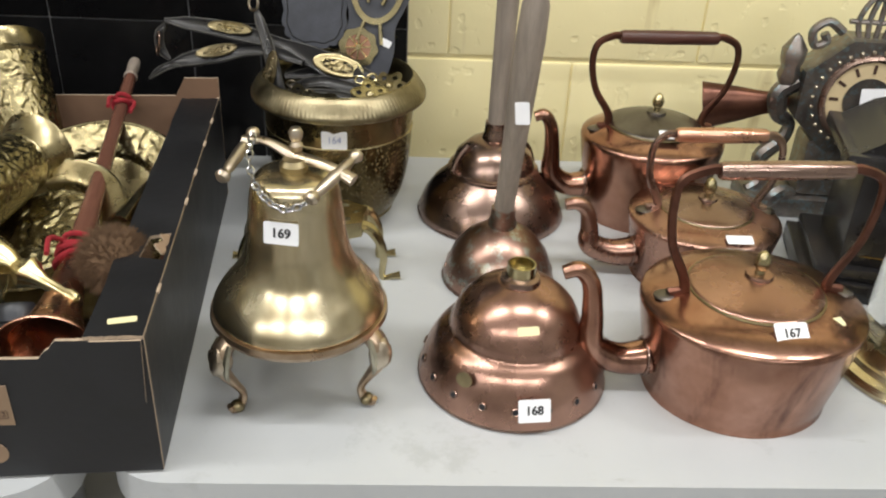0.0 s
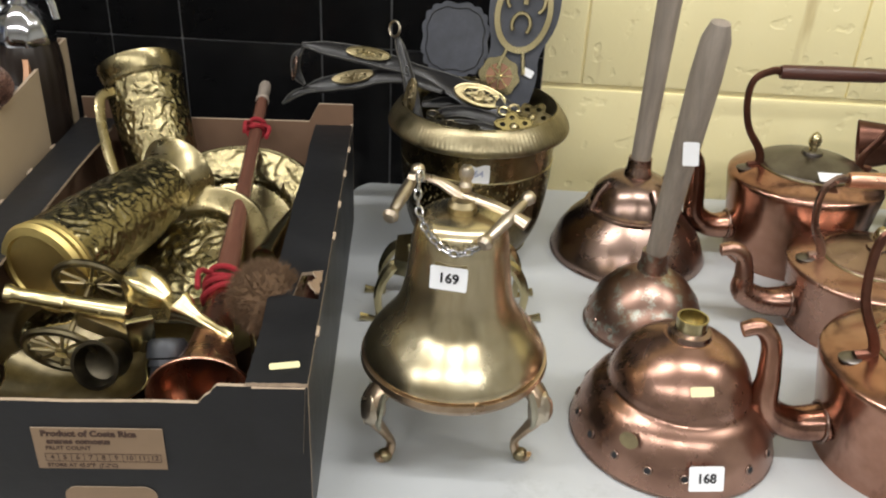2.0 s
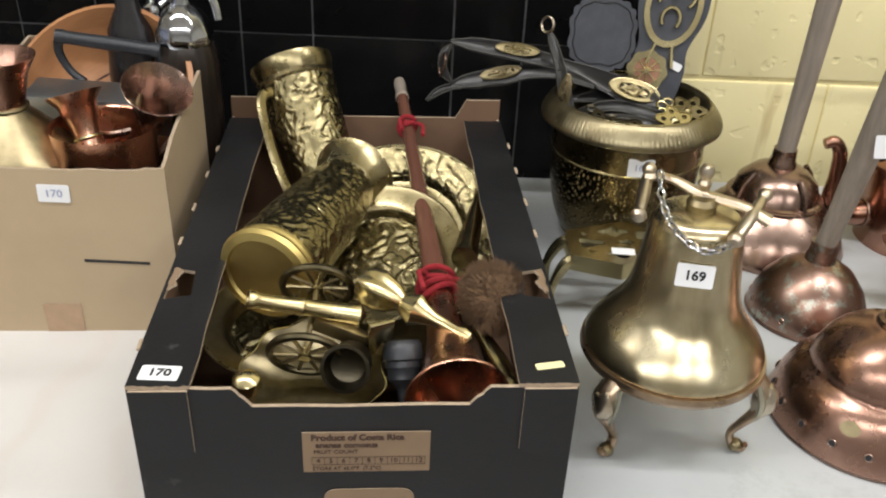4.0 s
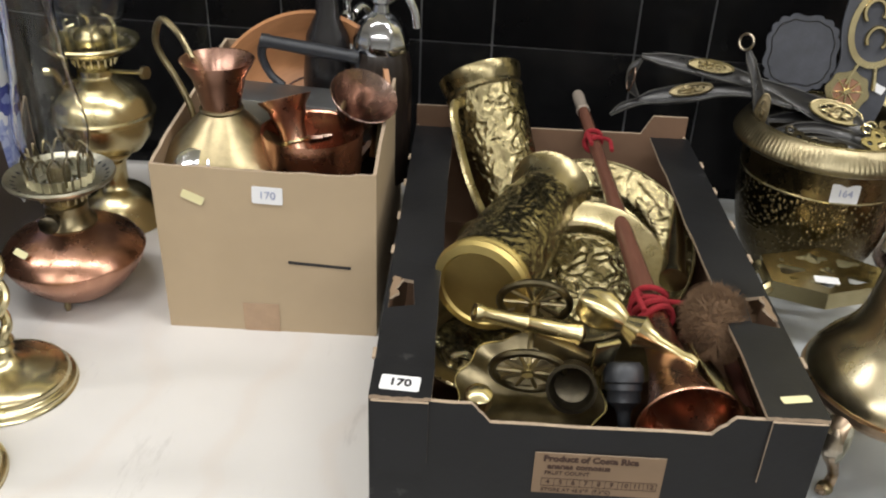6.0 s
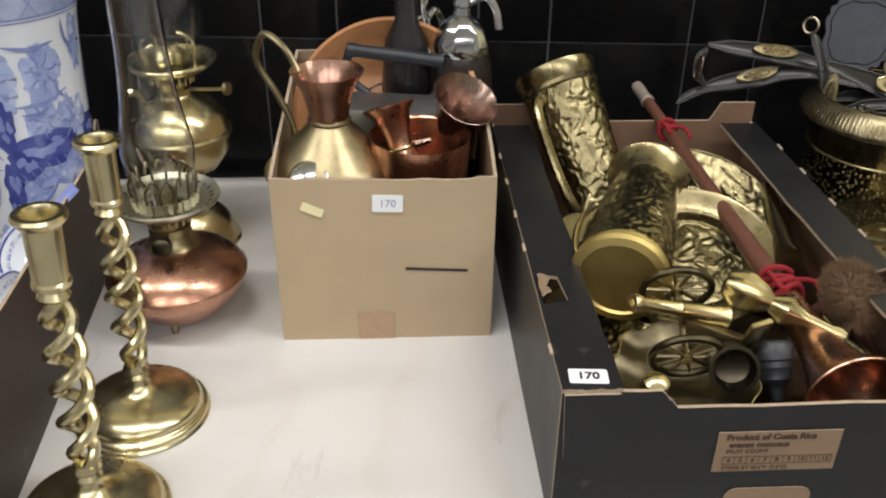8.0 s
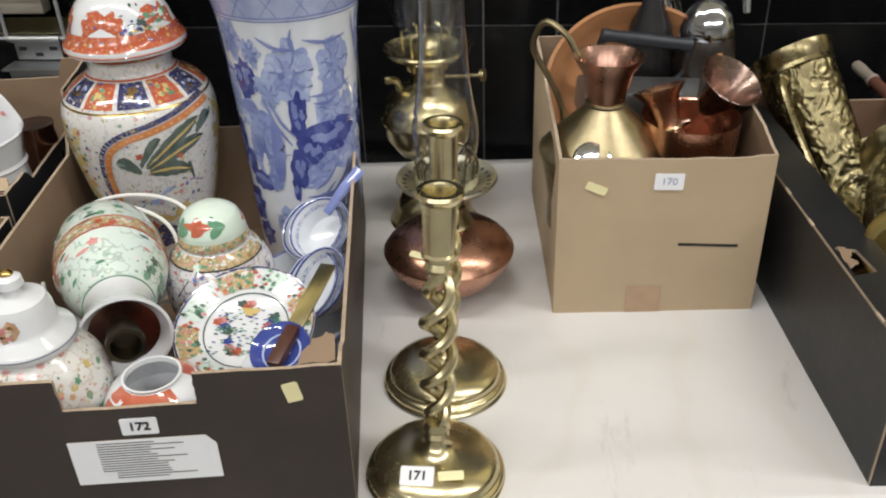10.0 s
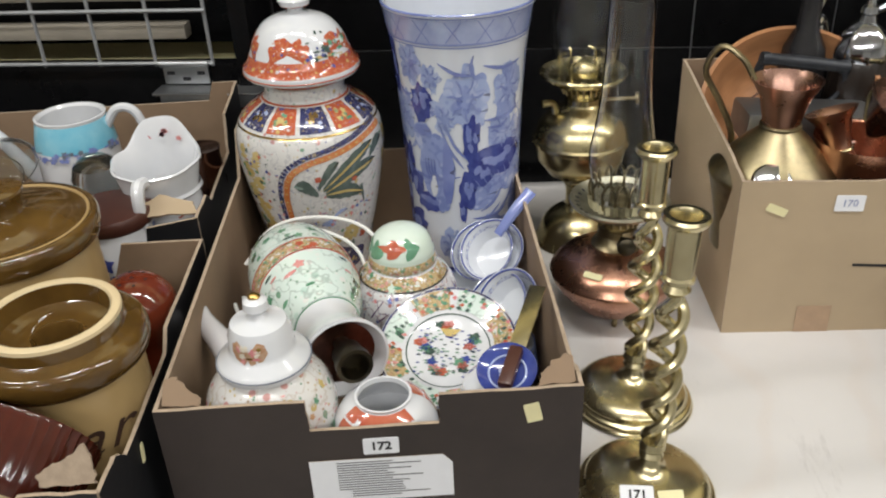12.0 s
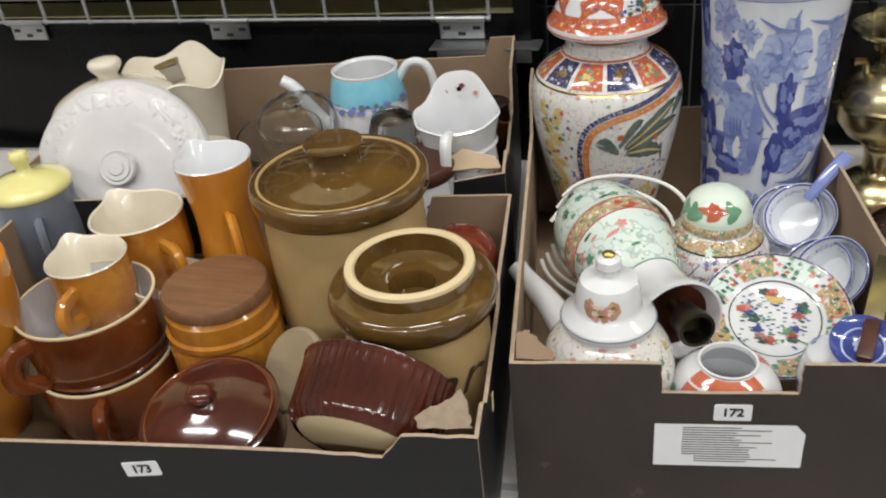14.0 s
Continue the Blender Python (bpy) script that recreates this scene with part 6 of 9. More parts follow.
# ---- the kraft carton ----
CW, CD, CH = 0.262, 0.355, 0.226
CARTON = Matrix.Translation((-0.602, 1.256, 0.7435)) @ Matrix.Rotation(radians(4.0), 4, "Z")
# inside faces take the darker CARD_INNER, so their shade is in the colour
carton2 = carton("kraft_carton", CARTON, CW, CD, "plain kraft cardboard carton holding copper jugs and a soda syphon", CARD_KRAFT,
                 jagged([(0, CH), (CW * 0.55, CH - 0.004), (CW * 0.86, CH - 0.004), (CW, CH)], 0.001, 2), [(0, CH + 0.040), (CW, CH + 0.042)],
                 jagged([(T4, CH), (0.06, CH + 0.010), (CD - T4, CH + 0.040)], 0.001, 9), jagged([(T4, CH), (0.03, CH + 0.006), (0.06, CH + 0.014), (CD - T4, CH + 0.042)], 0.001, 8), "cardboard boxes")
card("tape", rect(0, 0, 0.045, 0.042), facing((0.095, -0.0005, 0.0), (0, -1, 0)), carton2, TAPE, TAPE, 0.0005, label="strip of clear packing tape")
part("hand_slot", block(0.076, 0.001, 0.0035, 0, m=facing((0.193, -0.0003, 0.103), (0, -1, 0)) @ Matrix.Rotation(radians(90), 4, "X") @ Matrix.Translation((0, 0, -0.0005)) @ Matrix.Rotation(radians(-3), 4, "Y")), INK, carton2, "dark slit in the card")
sticker(CARTON @ facing((0.135, -0.0008, 0.193), (0, -1, 0), -2), 0.036, 0.022, "170", ink=INK_FAINT)
sticker(CARTON @ facing((0.047, -0.0008, 0.186), (0, -1, 0), -24), 0.027, 0.011, material=PAPER_YELLOW)


def cone_jug():
    t = thing("copper_jug", Matrix.Translation((-0.542, 1.345, 0.838)), "jug with a spreading brass body and a flared copper neck", "jug")
    part("body", lathe([(0, 0), (0.070, 0.0), (0.071, 0.006), (0.068, 0.04), (0.081, 0.100), (0.083, 0.104), (0.082, 0.109), (0.066, 0.126), (0.044, 0.148), (0.0235, 0.168)], 56), BRASS_OLD, t, "conical brass body")
    part("collar", ring(0.0235, 0.003, (0, 0, 0.170), seg=32), BRASS_OLD, t)
    part("neck", lathe([(0.0225, 0.166), (0.0245, 0.18), (0.031, 0.208), (0.043, 0.229), (0.0435, 0.2305), (0.042, 0.230), (0.029, 0.209), (0.022, 0.18), (0, 0.175)], 48), COPPER, t, "flared copper neck")
    part("handle", tube([(-0.050, 0.03, 0.10), (-0.052, 0.036, 0.145), (-0.070, 0.043, 0.185), (-0.092, 0.045, 0.227), (-0.078, 0.035, 0.262), (-0.052, 0.022, 0.249), (-0.036, 0.014, 0.224)], 0.0042, 8, 6), BRASS_OLD, t, "thin looped brass handle")


cone_jug()


def copper_pots():
    t = turned("copper_pitcher", -0.433, 1.350, 0.80, [(0, 0), (0.048, 0), (0.050, 0.004), (0.056, 0.10), (0.0615, 0.184), (0.062, 0.188), (0.060, 0.186), (0.052, 0.10), (0, 0.02)], COPPER_RED, "open copper measuring pot with a curved handle", "copper pot", 48)
    part("handle", tube([(0.02, 0.06, 0.185), (0.03, 0.085, 0.215), (0.055, 0.09, 0.215), (0.066, 0.075, 0.18), (0.064, 0.06, 0.13)], 0.0042, 8, 6, flat=1.6), BRASS_OLD, t)
    t = thing("copper_vase", through_points((-0.445, 1.348, 0.925), (-0.474, 1.376, 1.018)), "small polished copper bud vase standing in a copper pot", "vase")
    part("body", lathe([(0, -0.04), (0.022, -0.04), (0.021, 0.02), (0.0155, 0.045), (0.0165, 0.06), (0.024, 0.086), (0.033, 0.097), (0.0335, 0.0985), (0.032, 0.098), (0.021, 0.084), (0.012, 0.06), (0, 0.055)], 36), COPPER_BRIGHT, t)
    part("band", ring(0.0158, 0.003, (0, 0, 0.044), seg=24), BRASS_BRIGHT, t)
    t = thing("copper_ladle", through_points((-0.405, 1.425, 0.955), (-0.376, 1.395, 1.022)), "copper funnel-shaped cup lying in the carton, mouth outwards", "copper cup")
    part("bowl", lathe([(0, 0), (0.014, 0.0), (0.017, 0.012), (0.024, 0.036), (0.036, 0.062), (0.0425, 0.072), (0.0425, 0.074), (0.040, 0.072), (0.022, 0.040), (0.013, 0.016), (0.008, 0.006), (0, 0.004)], 44, smooth=2), COPPER_DULL, t)
    part("handle", tube([(-0.02, 0, 0.0), (-0.05, 0.01, -0.01), (-0.085, 0.012, 0.01)], 0.004, 8, 5, flat=1.6), COPPER_DULL, t)
    t = thing("chrome_cup", through_points((-0.556, 1.312, 0.925), (-0.560, 1.274, 0.962)), "small chrome beaker lying at the front of the carton", "beaker")
    part("body", lathe([(0, 0.05), (0.022, 0.0495), (0.0255, 0.047), (0.0265, 0.044), (0.0265, 0.0), (0.025, 0.0), (0.0245, 0.04), (0, 0.042)], 36), CHROME, t)


copper_pots()


def wooden_bowl():
    t = thing("wooden_bowl", aim((-0.484, 1.522, 0.945), (-0.08, -0.66, 0.62)) @ Matrix.Scale(1.26, 4), "large turned brown wooden bowl leaning at the back of the carton", "wooden bowl")
    part("body", lathe([(0, -0.035), (0.055, -0.034), (0.088, -0.01), (0.100, 0.025), (0.102, 0.035), (0.097, 0.037), (0.090, 0.022), (0.078, -0.002), (0.05, -0.022), (0, -0.024)], 64), WOOD_BOWL, t)
    part("turned_ring", ring(0.050, 0.0012, (0, 0, -0.0215), seg=48), WOOD_DARK, t, "dark turned line inside")


wooden_bowl()


def flat_iron():
    t = thing("iron_handle", Matrix.Identity(4), "black cast iron box iron with a bar handle", "flat iron")
    a, b = Vector((-0.533, 1.500, 1.045)), Vector((-0.415, 1.520, 1.025))
    n = (b - a).length
    part("grip", lathe([(0, -0.006), (0.009, -0.005), (0.010, 0.004), (0.0085, 0.008), (0.0095, n * 0.5), (0.0085, n - 0.008), (0.010, n - 0.004), (0.009, n + 0.005), (0, n + 0.006)], 20, m=aim(a, b - a)), IRON, t)
    for q, s in ((a, -1), (b, 1)):
        part("upright", tube([q + Vector((0, 0, 0.002)), q + Vector((s * 0.006, 0.004, -0.022)), q + Vector((-s * 0.004, 0.006, -0.048)), q + Vector((-s * 0.022, 0.002, -0.062))], [0.0062, 0.006, 0.0055, 0.006], 8, 5), IRON, t)
    part("body", block(0.19, 0.075, 0.045, 0.006, m=Matrix.Translation((-0.475, 1.468, 0.940)) @ Matrix.Rotation(radians(6), 4, "Z") @ Matrix.Rotation(radians(4), 4, "Y")), ZINC, t, "worn grey steel body")


flat_iron()


def soda_syphon(x, y, z, tilt, label):
    t = thing("soda_syphon", aim((x, y, z), tilt), label, "soda syphon", "soda syphons")
    part("bottle", lathe([(0, 0), (0.040, 0), (0.043, 0.006), (0.043, 0.155), (0.0405, 0.18), (0.036, 0.192)], 80, lobes=20, lobe=0.012), SYPHON_DARK, t, "dark ribbed body")
    part("cap", lathe([(0.037, 0.190), (0.0385, 0.194), (0.038, 0.204), (0.031, 0.225), (0.020, 0.238), (0.012, 0.243), (0.010, 0.252), (0.013, 0.256), (0.012, 0.264), (0.007, 0.268), (0.006, 0.29), (0, 0.291)], 36, lobes=9, lobe=0.03), CHROME, t, "ribbed chrome dome")
    part("spout", tube([(-0.004, 0, 0.255), (-0.03, 0.004, 0.268), (-0.045, 0.006, 0.25), (-0.05, 0.006, 0.225)], 0.006, 10, 5), CHROME, t)
    part("lever", tube([(0.0, 0, 0.276), (-0.022, 0.003, 0.296), (-0.048, 0.006, 0.294)], [0.006, 0.007, 0.005], 8, 5, flat=0.6), CHROME, t)


soda_syphon(-0.384, 1.545, 0.838, (0.0, 0.03, 1), "soda syphon with a dark body and chrome top in the carton")
soda_syphon(-0.415, 1.588, 0.80, (-0.10, 0.05, 1), "soda syphon with a dark body and chrome top in the carton")


def fire_tools():
    for a, b in (((-0.478, 1.53, 0.80), (-0.462, 1.60, 1.24)), ((-0.495, 1.545, 0.80), (-0.448, 1.61, 1.25))):
        t = thing("fire_iron", through_points(a, b), "slim steel fire iron standing in the carton", "fire iron", "fire irons")
        n = (Vector(b) - Vector(a)).length
        part("rod", lathe([(0, 0), (0.004, 0), (0.004, n * 0.58), (0.0075, n * 0.595), (0.0085, n * 0.61), (0.0075, n * 0.625), (0.004, n * 0.64), (0.004, n), (0, n)], 14), CHROME, t)
    t = thing("black_boot_bottle", Matrix.Translation((-0.462, 1.565, 0.78)), "tall black glazed bottle in the carton", "bottle")
    part("body", lathe([(0, 0), (0.035, 0), (0.036, 0.2), (0.03, 0.26), (0.016, 0.29), (0.015, 0.34), (0, 0.34)], 32), SLATE, t)


fire_tools()


# ---- barley-twist candlesticks ----
def candlestick(x, y, tip, label):
    t = thing("candlestick", aim((x, y, 0.7445), tip), label, "candlestick", "pair of barley-twist candlesticks")
    part("foot", lathe([(0, 0.002), (0.068, 0.0), (0.072, 0.004), (0.071, 0.009), (0.066, 0.012), (0.064, 0.019), (0.054, 0.026), (0.040, 0.030), (0.022, 0.034), (0.013, 0.041), (0.009, 0.05)], 64, smooth=3), BRASS_STICK, t, "domed round brass foot")
    part("knop", lathe([(0.009, 0.048), (0.013, 0.053), (0.010, 0.058), (0.014, 0.063), (0.011, 0.070), (0, 0.072)], 24), BRASS_STICK, t)
    for k in (0, 180):
        pts = []
        for i in range(33):
            f = i / 32
            a = radians(k + 360 * 2.5 * f)
            r = 0.0140 * math.sin(math.pi * min(1, max(0, f * 0.96 + 0.02))) ** 0.35
            pts.append((r * math.cos(a), r * math.sin(a), 0.066 + 0.186 * f))
        part("twist", tube(pts, 0.0060, 9, 2), BRASS_STICK, t, "open spiral twist stem")
    part("collar", lathe([(0, 0.246), (0.010, 0.247), (0.014, 0.253), (0.011, 0.259), (0.016, 0.263), (0.0165, 0.267), (0.014, 0.27)], 28), BRASS_STICK, t)
    part("socket", lathe([(0.0145, 0.268), (0.0155, 0.318), (0.021, 0.323), (0.0225, 0.327), (0.021, 0.330), (0.0155, 0.330), (0.0135, 0.326), (0.012, 0.285), (0, 0.282)], 36), BRASS_STICK, t, "cylindrical candle socket")
    return t


candlestick(-0.735, 1.113, (0.02, 0.02, 1), "twisted brass candlestick with a round foot, standing on the cloth")
candlestick(-0.733, 0.960, (0.04, 0.03, 1), "twisted brass candlestick with a lot label on its foot")
sticker(Matrix.Translation((-0.748, 0.921, 0.7445 + 0.0325)) @ Matrix.Rotation(radians(20), 4, "X"), 0.034, 0.021, "171")
sticker(Matrix.Translation((-0.714, 0.923, 0.7445 + 0.0325)) @ Matrix.Rotation(radians(20), 4, "X") @ Matrix.Rotation(radians(6), 4, "Z"), 0.026, 0.010, material=PAPER_YELLOW)


# ---- oil lamps ----
def burner(t, z, r, mat, rim_mat):
    part("burner_collar", lathe([(0.020, z - 0.036), (0.026, z - 0.034), (0.026, z - 0.024), (0.022, z - 0.022), (0.025, z - 0.014), (0.030, z - 0.010)], 32), mat, t)
    for k in range(20):
        a = 2 * math.pi * k / 20
        part("vent_bar", tube([(0.029 * math.cos(a), 0.029 * math.sin(a), z - 0.016), (0.031 * math.cos(a), 0.031 * math.sin(a), z - 0.002)], 0.0018, 5, 0), mat, t)
    part("gallery", lathe([(0.030, z - 0.003), (r * 0.72, z), (r * 0.96, z + 0.010), (r, z + 0.014), (r * 0.98, z + 0.017), (r * 0.9, z + 0.013), (r * 0.7, z + 0.004), (0.030, z + 0.001)], 48), rim_mat, t, "wide pierced shade gallery")
    for k in range(30):
        a = 2 * math.pi * k / 30
        part("gallery_hole", sheet(ellipse(0.0032, 0.0016, 8), 0.0006, Matrix.Rotation(a, 4, "Z") @ Matrix.Translation((r * 0.84, 0, z + 0.0106)) @ Matrix.Rotation(radians(-23), 4, "Y")), INK, t)


def copper_lamp():
    t = thing("oil_lamp", Matrix.Translation((-0.743, 1.308, 0.7445)), "squat copper oil lamp with a tall clear glass chimney", "oil lamp", "oil lamps")
    part("font", lathe([(0, 0.010), (0.030, 0.008), (0.052, 0.018), (0.078, 0.046), (0.0875, 0.066), (0.0865, 0.072), (0.074, 0.087), (0.048, 0.101), (0.028, 0.109), (0.024, 0.112), (0, 0.112)], 64, smooth=3), COPPER_RED, t, "squat copper font")
    for a in (270, 30, 150):
        part("foot", lathe([(0, 0), (0.0035, 0.0005), (0.0045, 0.006), (0.003, 0.014), (0, 0.018)], 10, m=Matrix.Translation((0.042 * math.cos(radians(a)), 0.042 * math.sin(radians(a)), 0))), BRASS_OLD, t)
    part("neck_ring", lathe([(0.033, 0.104), (0.034, 0.110), (0.028, 0.116), (0.024, 0.13)], 32), BRASS_OLD, t)
    burner(t, 0.160, 0.066, BRASS_OLD, BRASS_PALE)
    part("crown", lathe([(0.038, 0.166), (0.040, 0.180), (0.037, 0.180), (0.036, 0.166)], 48, lobes=24, lobe=0.05), BRASS_PALE, t, "pierced chimney crown")
    part("flame_spreader", lathe([(0.012, 0.165), (0.014, 0.180), (0.012, 0.188), (0, 0.19)], 20), BRASS_OLD, t)
    for k in range(14):
        a = 2 * math.pi * k / 14
        part("prong", tube([(0.037 * math.cos(a), 0.037 * math.sin(a), 0.172), (0.040 * math.cos(a), 0.040 * math.sin(a), 0.196), (0.034 * math.cos(a + 0.2), 0.034 * math.sin(a + 0.2), 0.208), (0.030 * math.cos(a + 0.4), 0.030 * math.sin(a + 0.4), 0.196)], 0.0018, 6, 4), BRASS_BROWN, t)
    k = part("wick_knob", lathe([(0, 0), (0.003, 0), (0.003, 0.012), (0.008, 0.013), (0.0088, 0.02), (0.006, 0.022), (0, 0.022)], 20, m=aim((0.004, -0.032, 0.131), (0.12, -1, 0.10)) @ Matrix.Scale(1.35, 4)), BRASS_DARK, t, "dark ridged wick knob")
    c = part("chimney", lathe([(0.032, 0.168), (0.0345, 0.185), (0.042, 0.225), (0.0415, 0.25), (0.033, 0.30), (0.0285, 0.36), (0.0275, 0.43), (0.0262, 0.43), (0.0272, 0.36), (0.0317, 0.30), (0.0402, 0.25), (0.0407, 0.225), (0.0332, 0.185), (0.031, 0.168), (0.032, 0.168)], 40, smooth=2), GLASS, t, "tall clear glass chimney")
    c.visible_shadow = False
    sticker(facing((-0.034, -0.062, 0.0925), (-0.35, -0.6, 0.9), 2), 0.026, 0.0085, material=PAPER_YELLOW, parent=t)


copper_lamp()


def brass_lamp():
    t = thing("oil_lamp", Matrix.Translation((-0.784, 1.515, 0.7445)), "polished brass pedestal oil lamp with a glass chimney", "oil lamp", "oil lamps")
    part("pedestal", lathe([(0, 0), (0.064, 0), (0.066, 0.006), (0.062, 0.016), (0.054, 0.036), (0.040, 0.050), (0.024, 0.060), (0.020, 0.075), (0.022, 0.098), (0.030, 0.108), (0.028, 0.116)], 56, smooth=3), BRASS_BRIGHT, t, "turned brass pedestal")
    part("font", lathe([(0.028, 0.114), (0.050, 0.122), (0.066, 0.145), (0.070, 0.168), (0.074, 0.171), (0.074, 0.176), (0.070, 0.179), (0.066, 0.198), (0.052, 0.216), (0.030, 0.226), (0.026, 0.232)], 60), BRASS_BRIGHT, t, "bulbous brass font with a moulded band")
    burner(t, 0.264, 0.065, BRASS, BRASS)
    part("flame_spreader", ball(0.024, (0, 0, 0.281), stretch=(1, 1, 0.8), seg=20), BRASS, t)
    for k in range(6):
        a = 2 * math.pi * k / 6
        part("prong", tube([(0.034 * math.cos(a), 0.034 * math.sin(a), 0.268), (0.036 * math.cos(a), 0.036 * math.sin(a), 0.300), (0.028 * math.cos(a + 0.3), 0.028 * math.sin(a + 0.3), 0.308)], 0.0022, 6, 4), BRASS, t)
    part("wick_rod", tube([(0.02, -0.004, 0.238), (0.078, -0.02, 0.245)], 0.0028, 8, 0), BRASS_OLD, t)
    part("wick_knob", lathe([(0, 0), (0.009, 0.0), (0.009, 0.006), (0, 0.007)], 18, m=aim((0.078, -0.02, 0.245), (1, -0.25, 0.1))), BRASS_OLD, t)
    part("filler_cap", tube([(-0.04, -0.02, 0.222), (-0.045, -0.024, 0.238), (-0.06, -0.03, 0.24)], 0.006, 8, 4), BRASS, t)
    c = part("chimney", lathe([(0.036, 0.272), (0.040, 0.29), (0.051, 0.33), (0.051, 0.36), (0.042, 0.41), (0.032, 0.46), (0.030, 0.52), (0.0288, 0.52), (0.0308, 0.46), (0.0407, 0.41), (0.0497, 0.36), (0.0497, 0.33), (0.0387, 0.29), (0.0348, 0.272), (0.036, 0.272)], 40, smooth=2), GLASS, t, "clear bulbous glass chimney")
    c.visible_shadow = False


brass_lamp()

# ---- the dark brown box of china ----
W2, D2, H2 = 0.395, 0.60, 0.187
CHINA = Matrix.Translation((-1.199, 0.848, 0.7435)) @ Matrix.Rotation(radians(8.0), 4, "Z")
china_box = carton("banana_box", CHINA, W2, D2, "dark brown cardboard box packed with oriental china", CARD_BROWN,
                   jagged([(0, H2), (0.138, H2), (0.139, H2 - 0.034), (0.26, H2 - 0.034), (0.261, H2), (W2, H2)], 0.0009, 6, 6), [(0, H2 + 0.05), (0.03, H2 + 0.05), (0.045, H2 - 0.01), (W2 - 0.03, H2 - 0.012), (W2, H2 + 0.01)],
                   [(T4, H2), (0.5, H2), (0.53, H2 + 0.06), (D2 - T4, H2 + 0.06)], jagged([(T4, H2), (0.03, H2), (0.05, H2 - 0.012), (D2 - 0.05, H2 - 0.02), (D2 - T4, H2 + 0.012)], 0.001, 4), "cardboard boxes")
for k in (0, 1):
    x = 0.006 if k == 0 else W2 - 0.006
    s = 1 if k == 0 else -1
    card("corner_flap", jagged([(0, 0), (0.036, -0.003), (0.032, 0.009), (0.016, 0.022), (0.007, 0.027), (0, 0.024)], 0.002, 11 + k), Matrix.Translation((x, 0.012, H2 - 0.004)) @ Matrix.Scale(s, 4, (1, 0, 0)) @ Matrix.Rotation(radians(38), 4, "X"), china_box, CARD_INNER, CARD_INNER, 0.003)
sticker(CHINA @ facing((0.204, -0.0008, 0.131), (0, -1, 0), 0), 0.034, 0.0195, "172")
sticker(CHINA @ facing((0.348, -0.0008, 0.160), (0, -1, 0), 12), 0.015, 0.022, material=PAPER_YELLOW)
sheet_paper = card("packing_list", [(0, 0), (0.137, 0), (0.137, 0.043), (0.128, 0.054), (0.0, 0.054)], CHINA @ facing((0.134, -0.0008, 0.062), (0, -1, 0)), None, PAPER, PAPER, 0.0005)
tagged(sheet_paper, "white printed packing list taped to a brown box", "paper label")
bm = bmesh.new()
rnd = random.Random(8)
for k in range(15):
    x0, w = 0.026 + (0.012 if k > 11 else 0.0), rnd.uniform(0.045, 0.082)
    block(w, 0.0009, 0.0002, 0, (x0 + min(w, 0.125 - x0) / 2, 0.0500 - 0.0031 * k, 0.0006), bm)
tagged(part("printing", bm, INK, sheet_paper, smooth=False), kind="stuff")


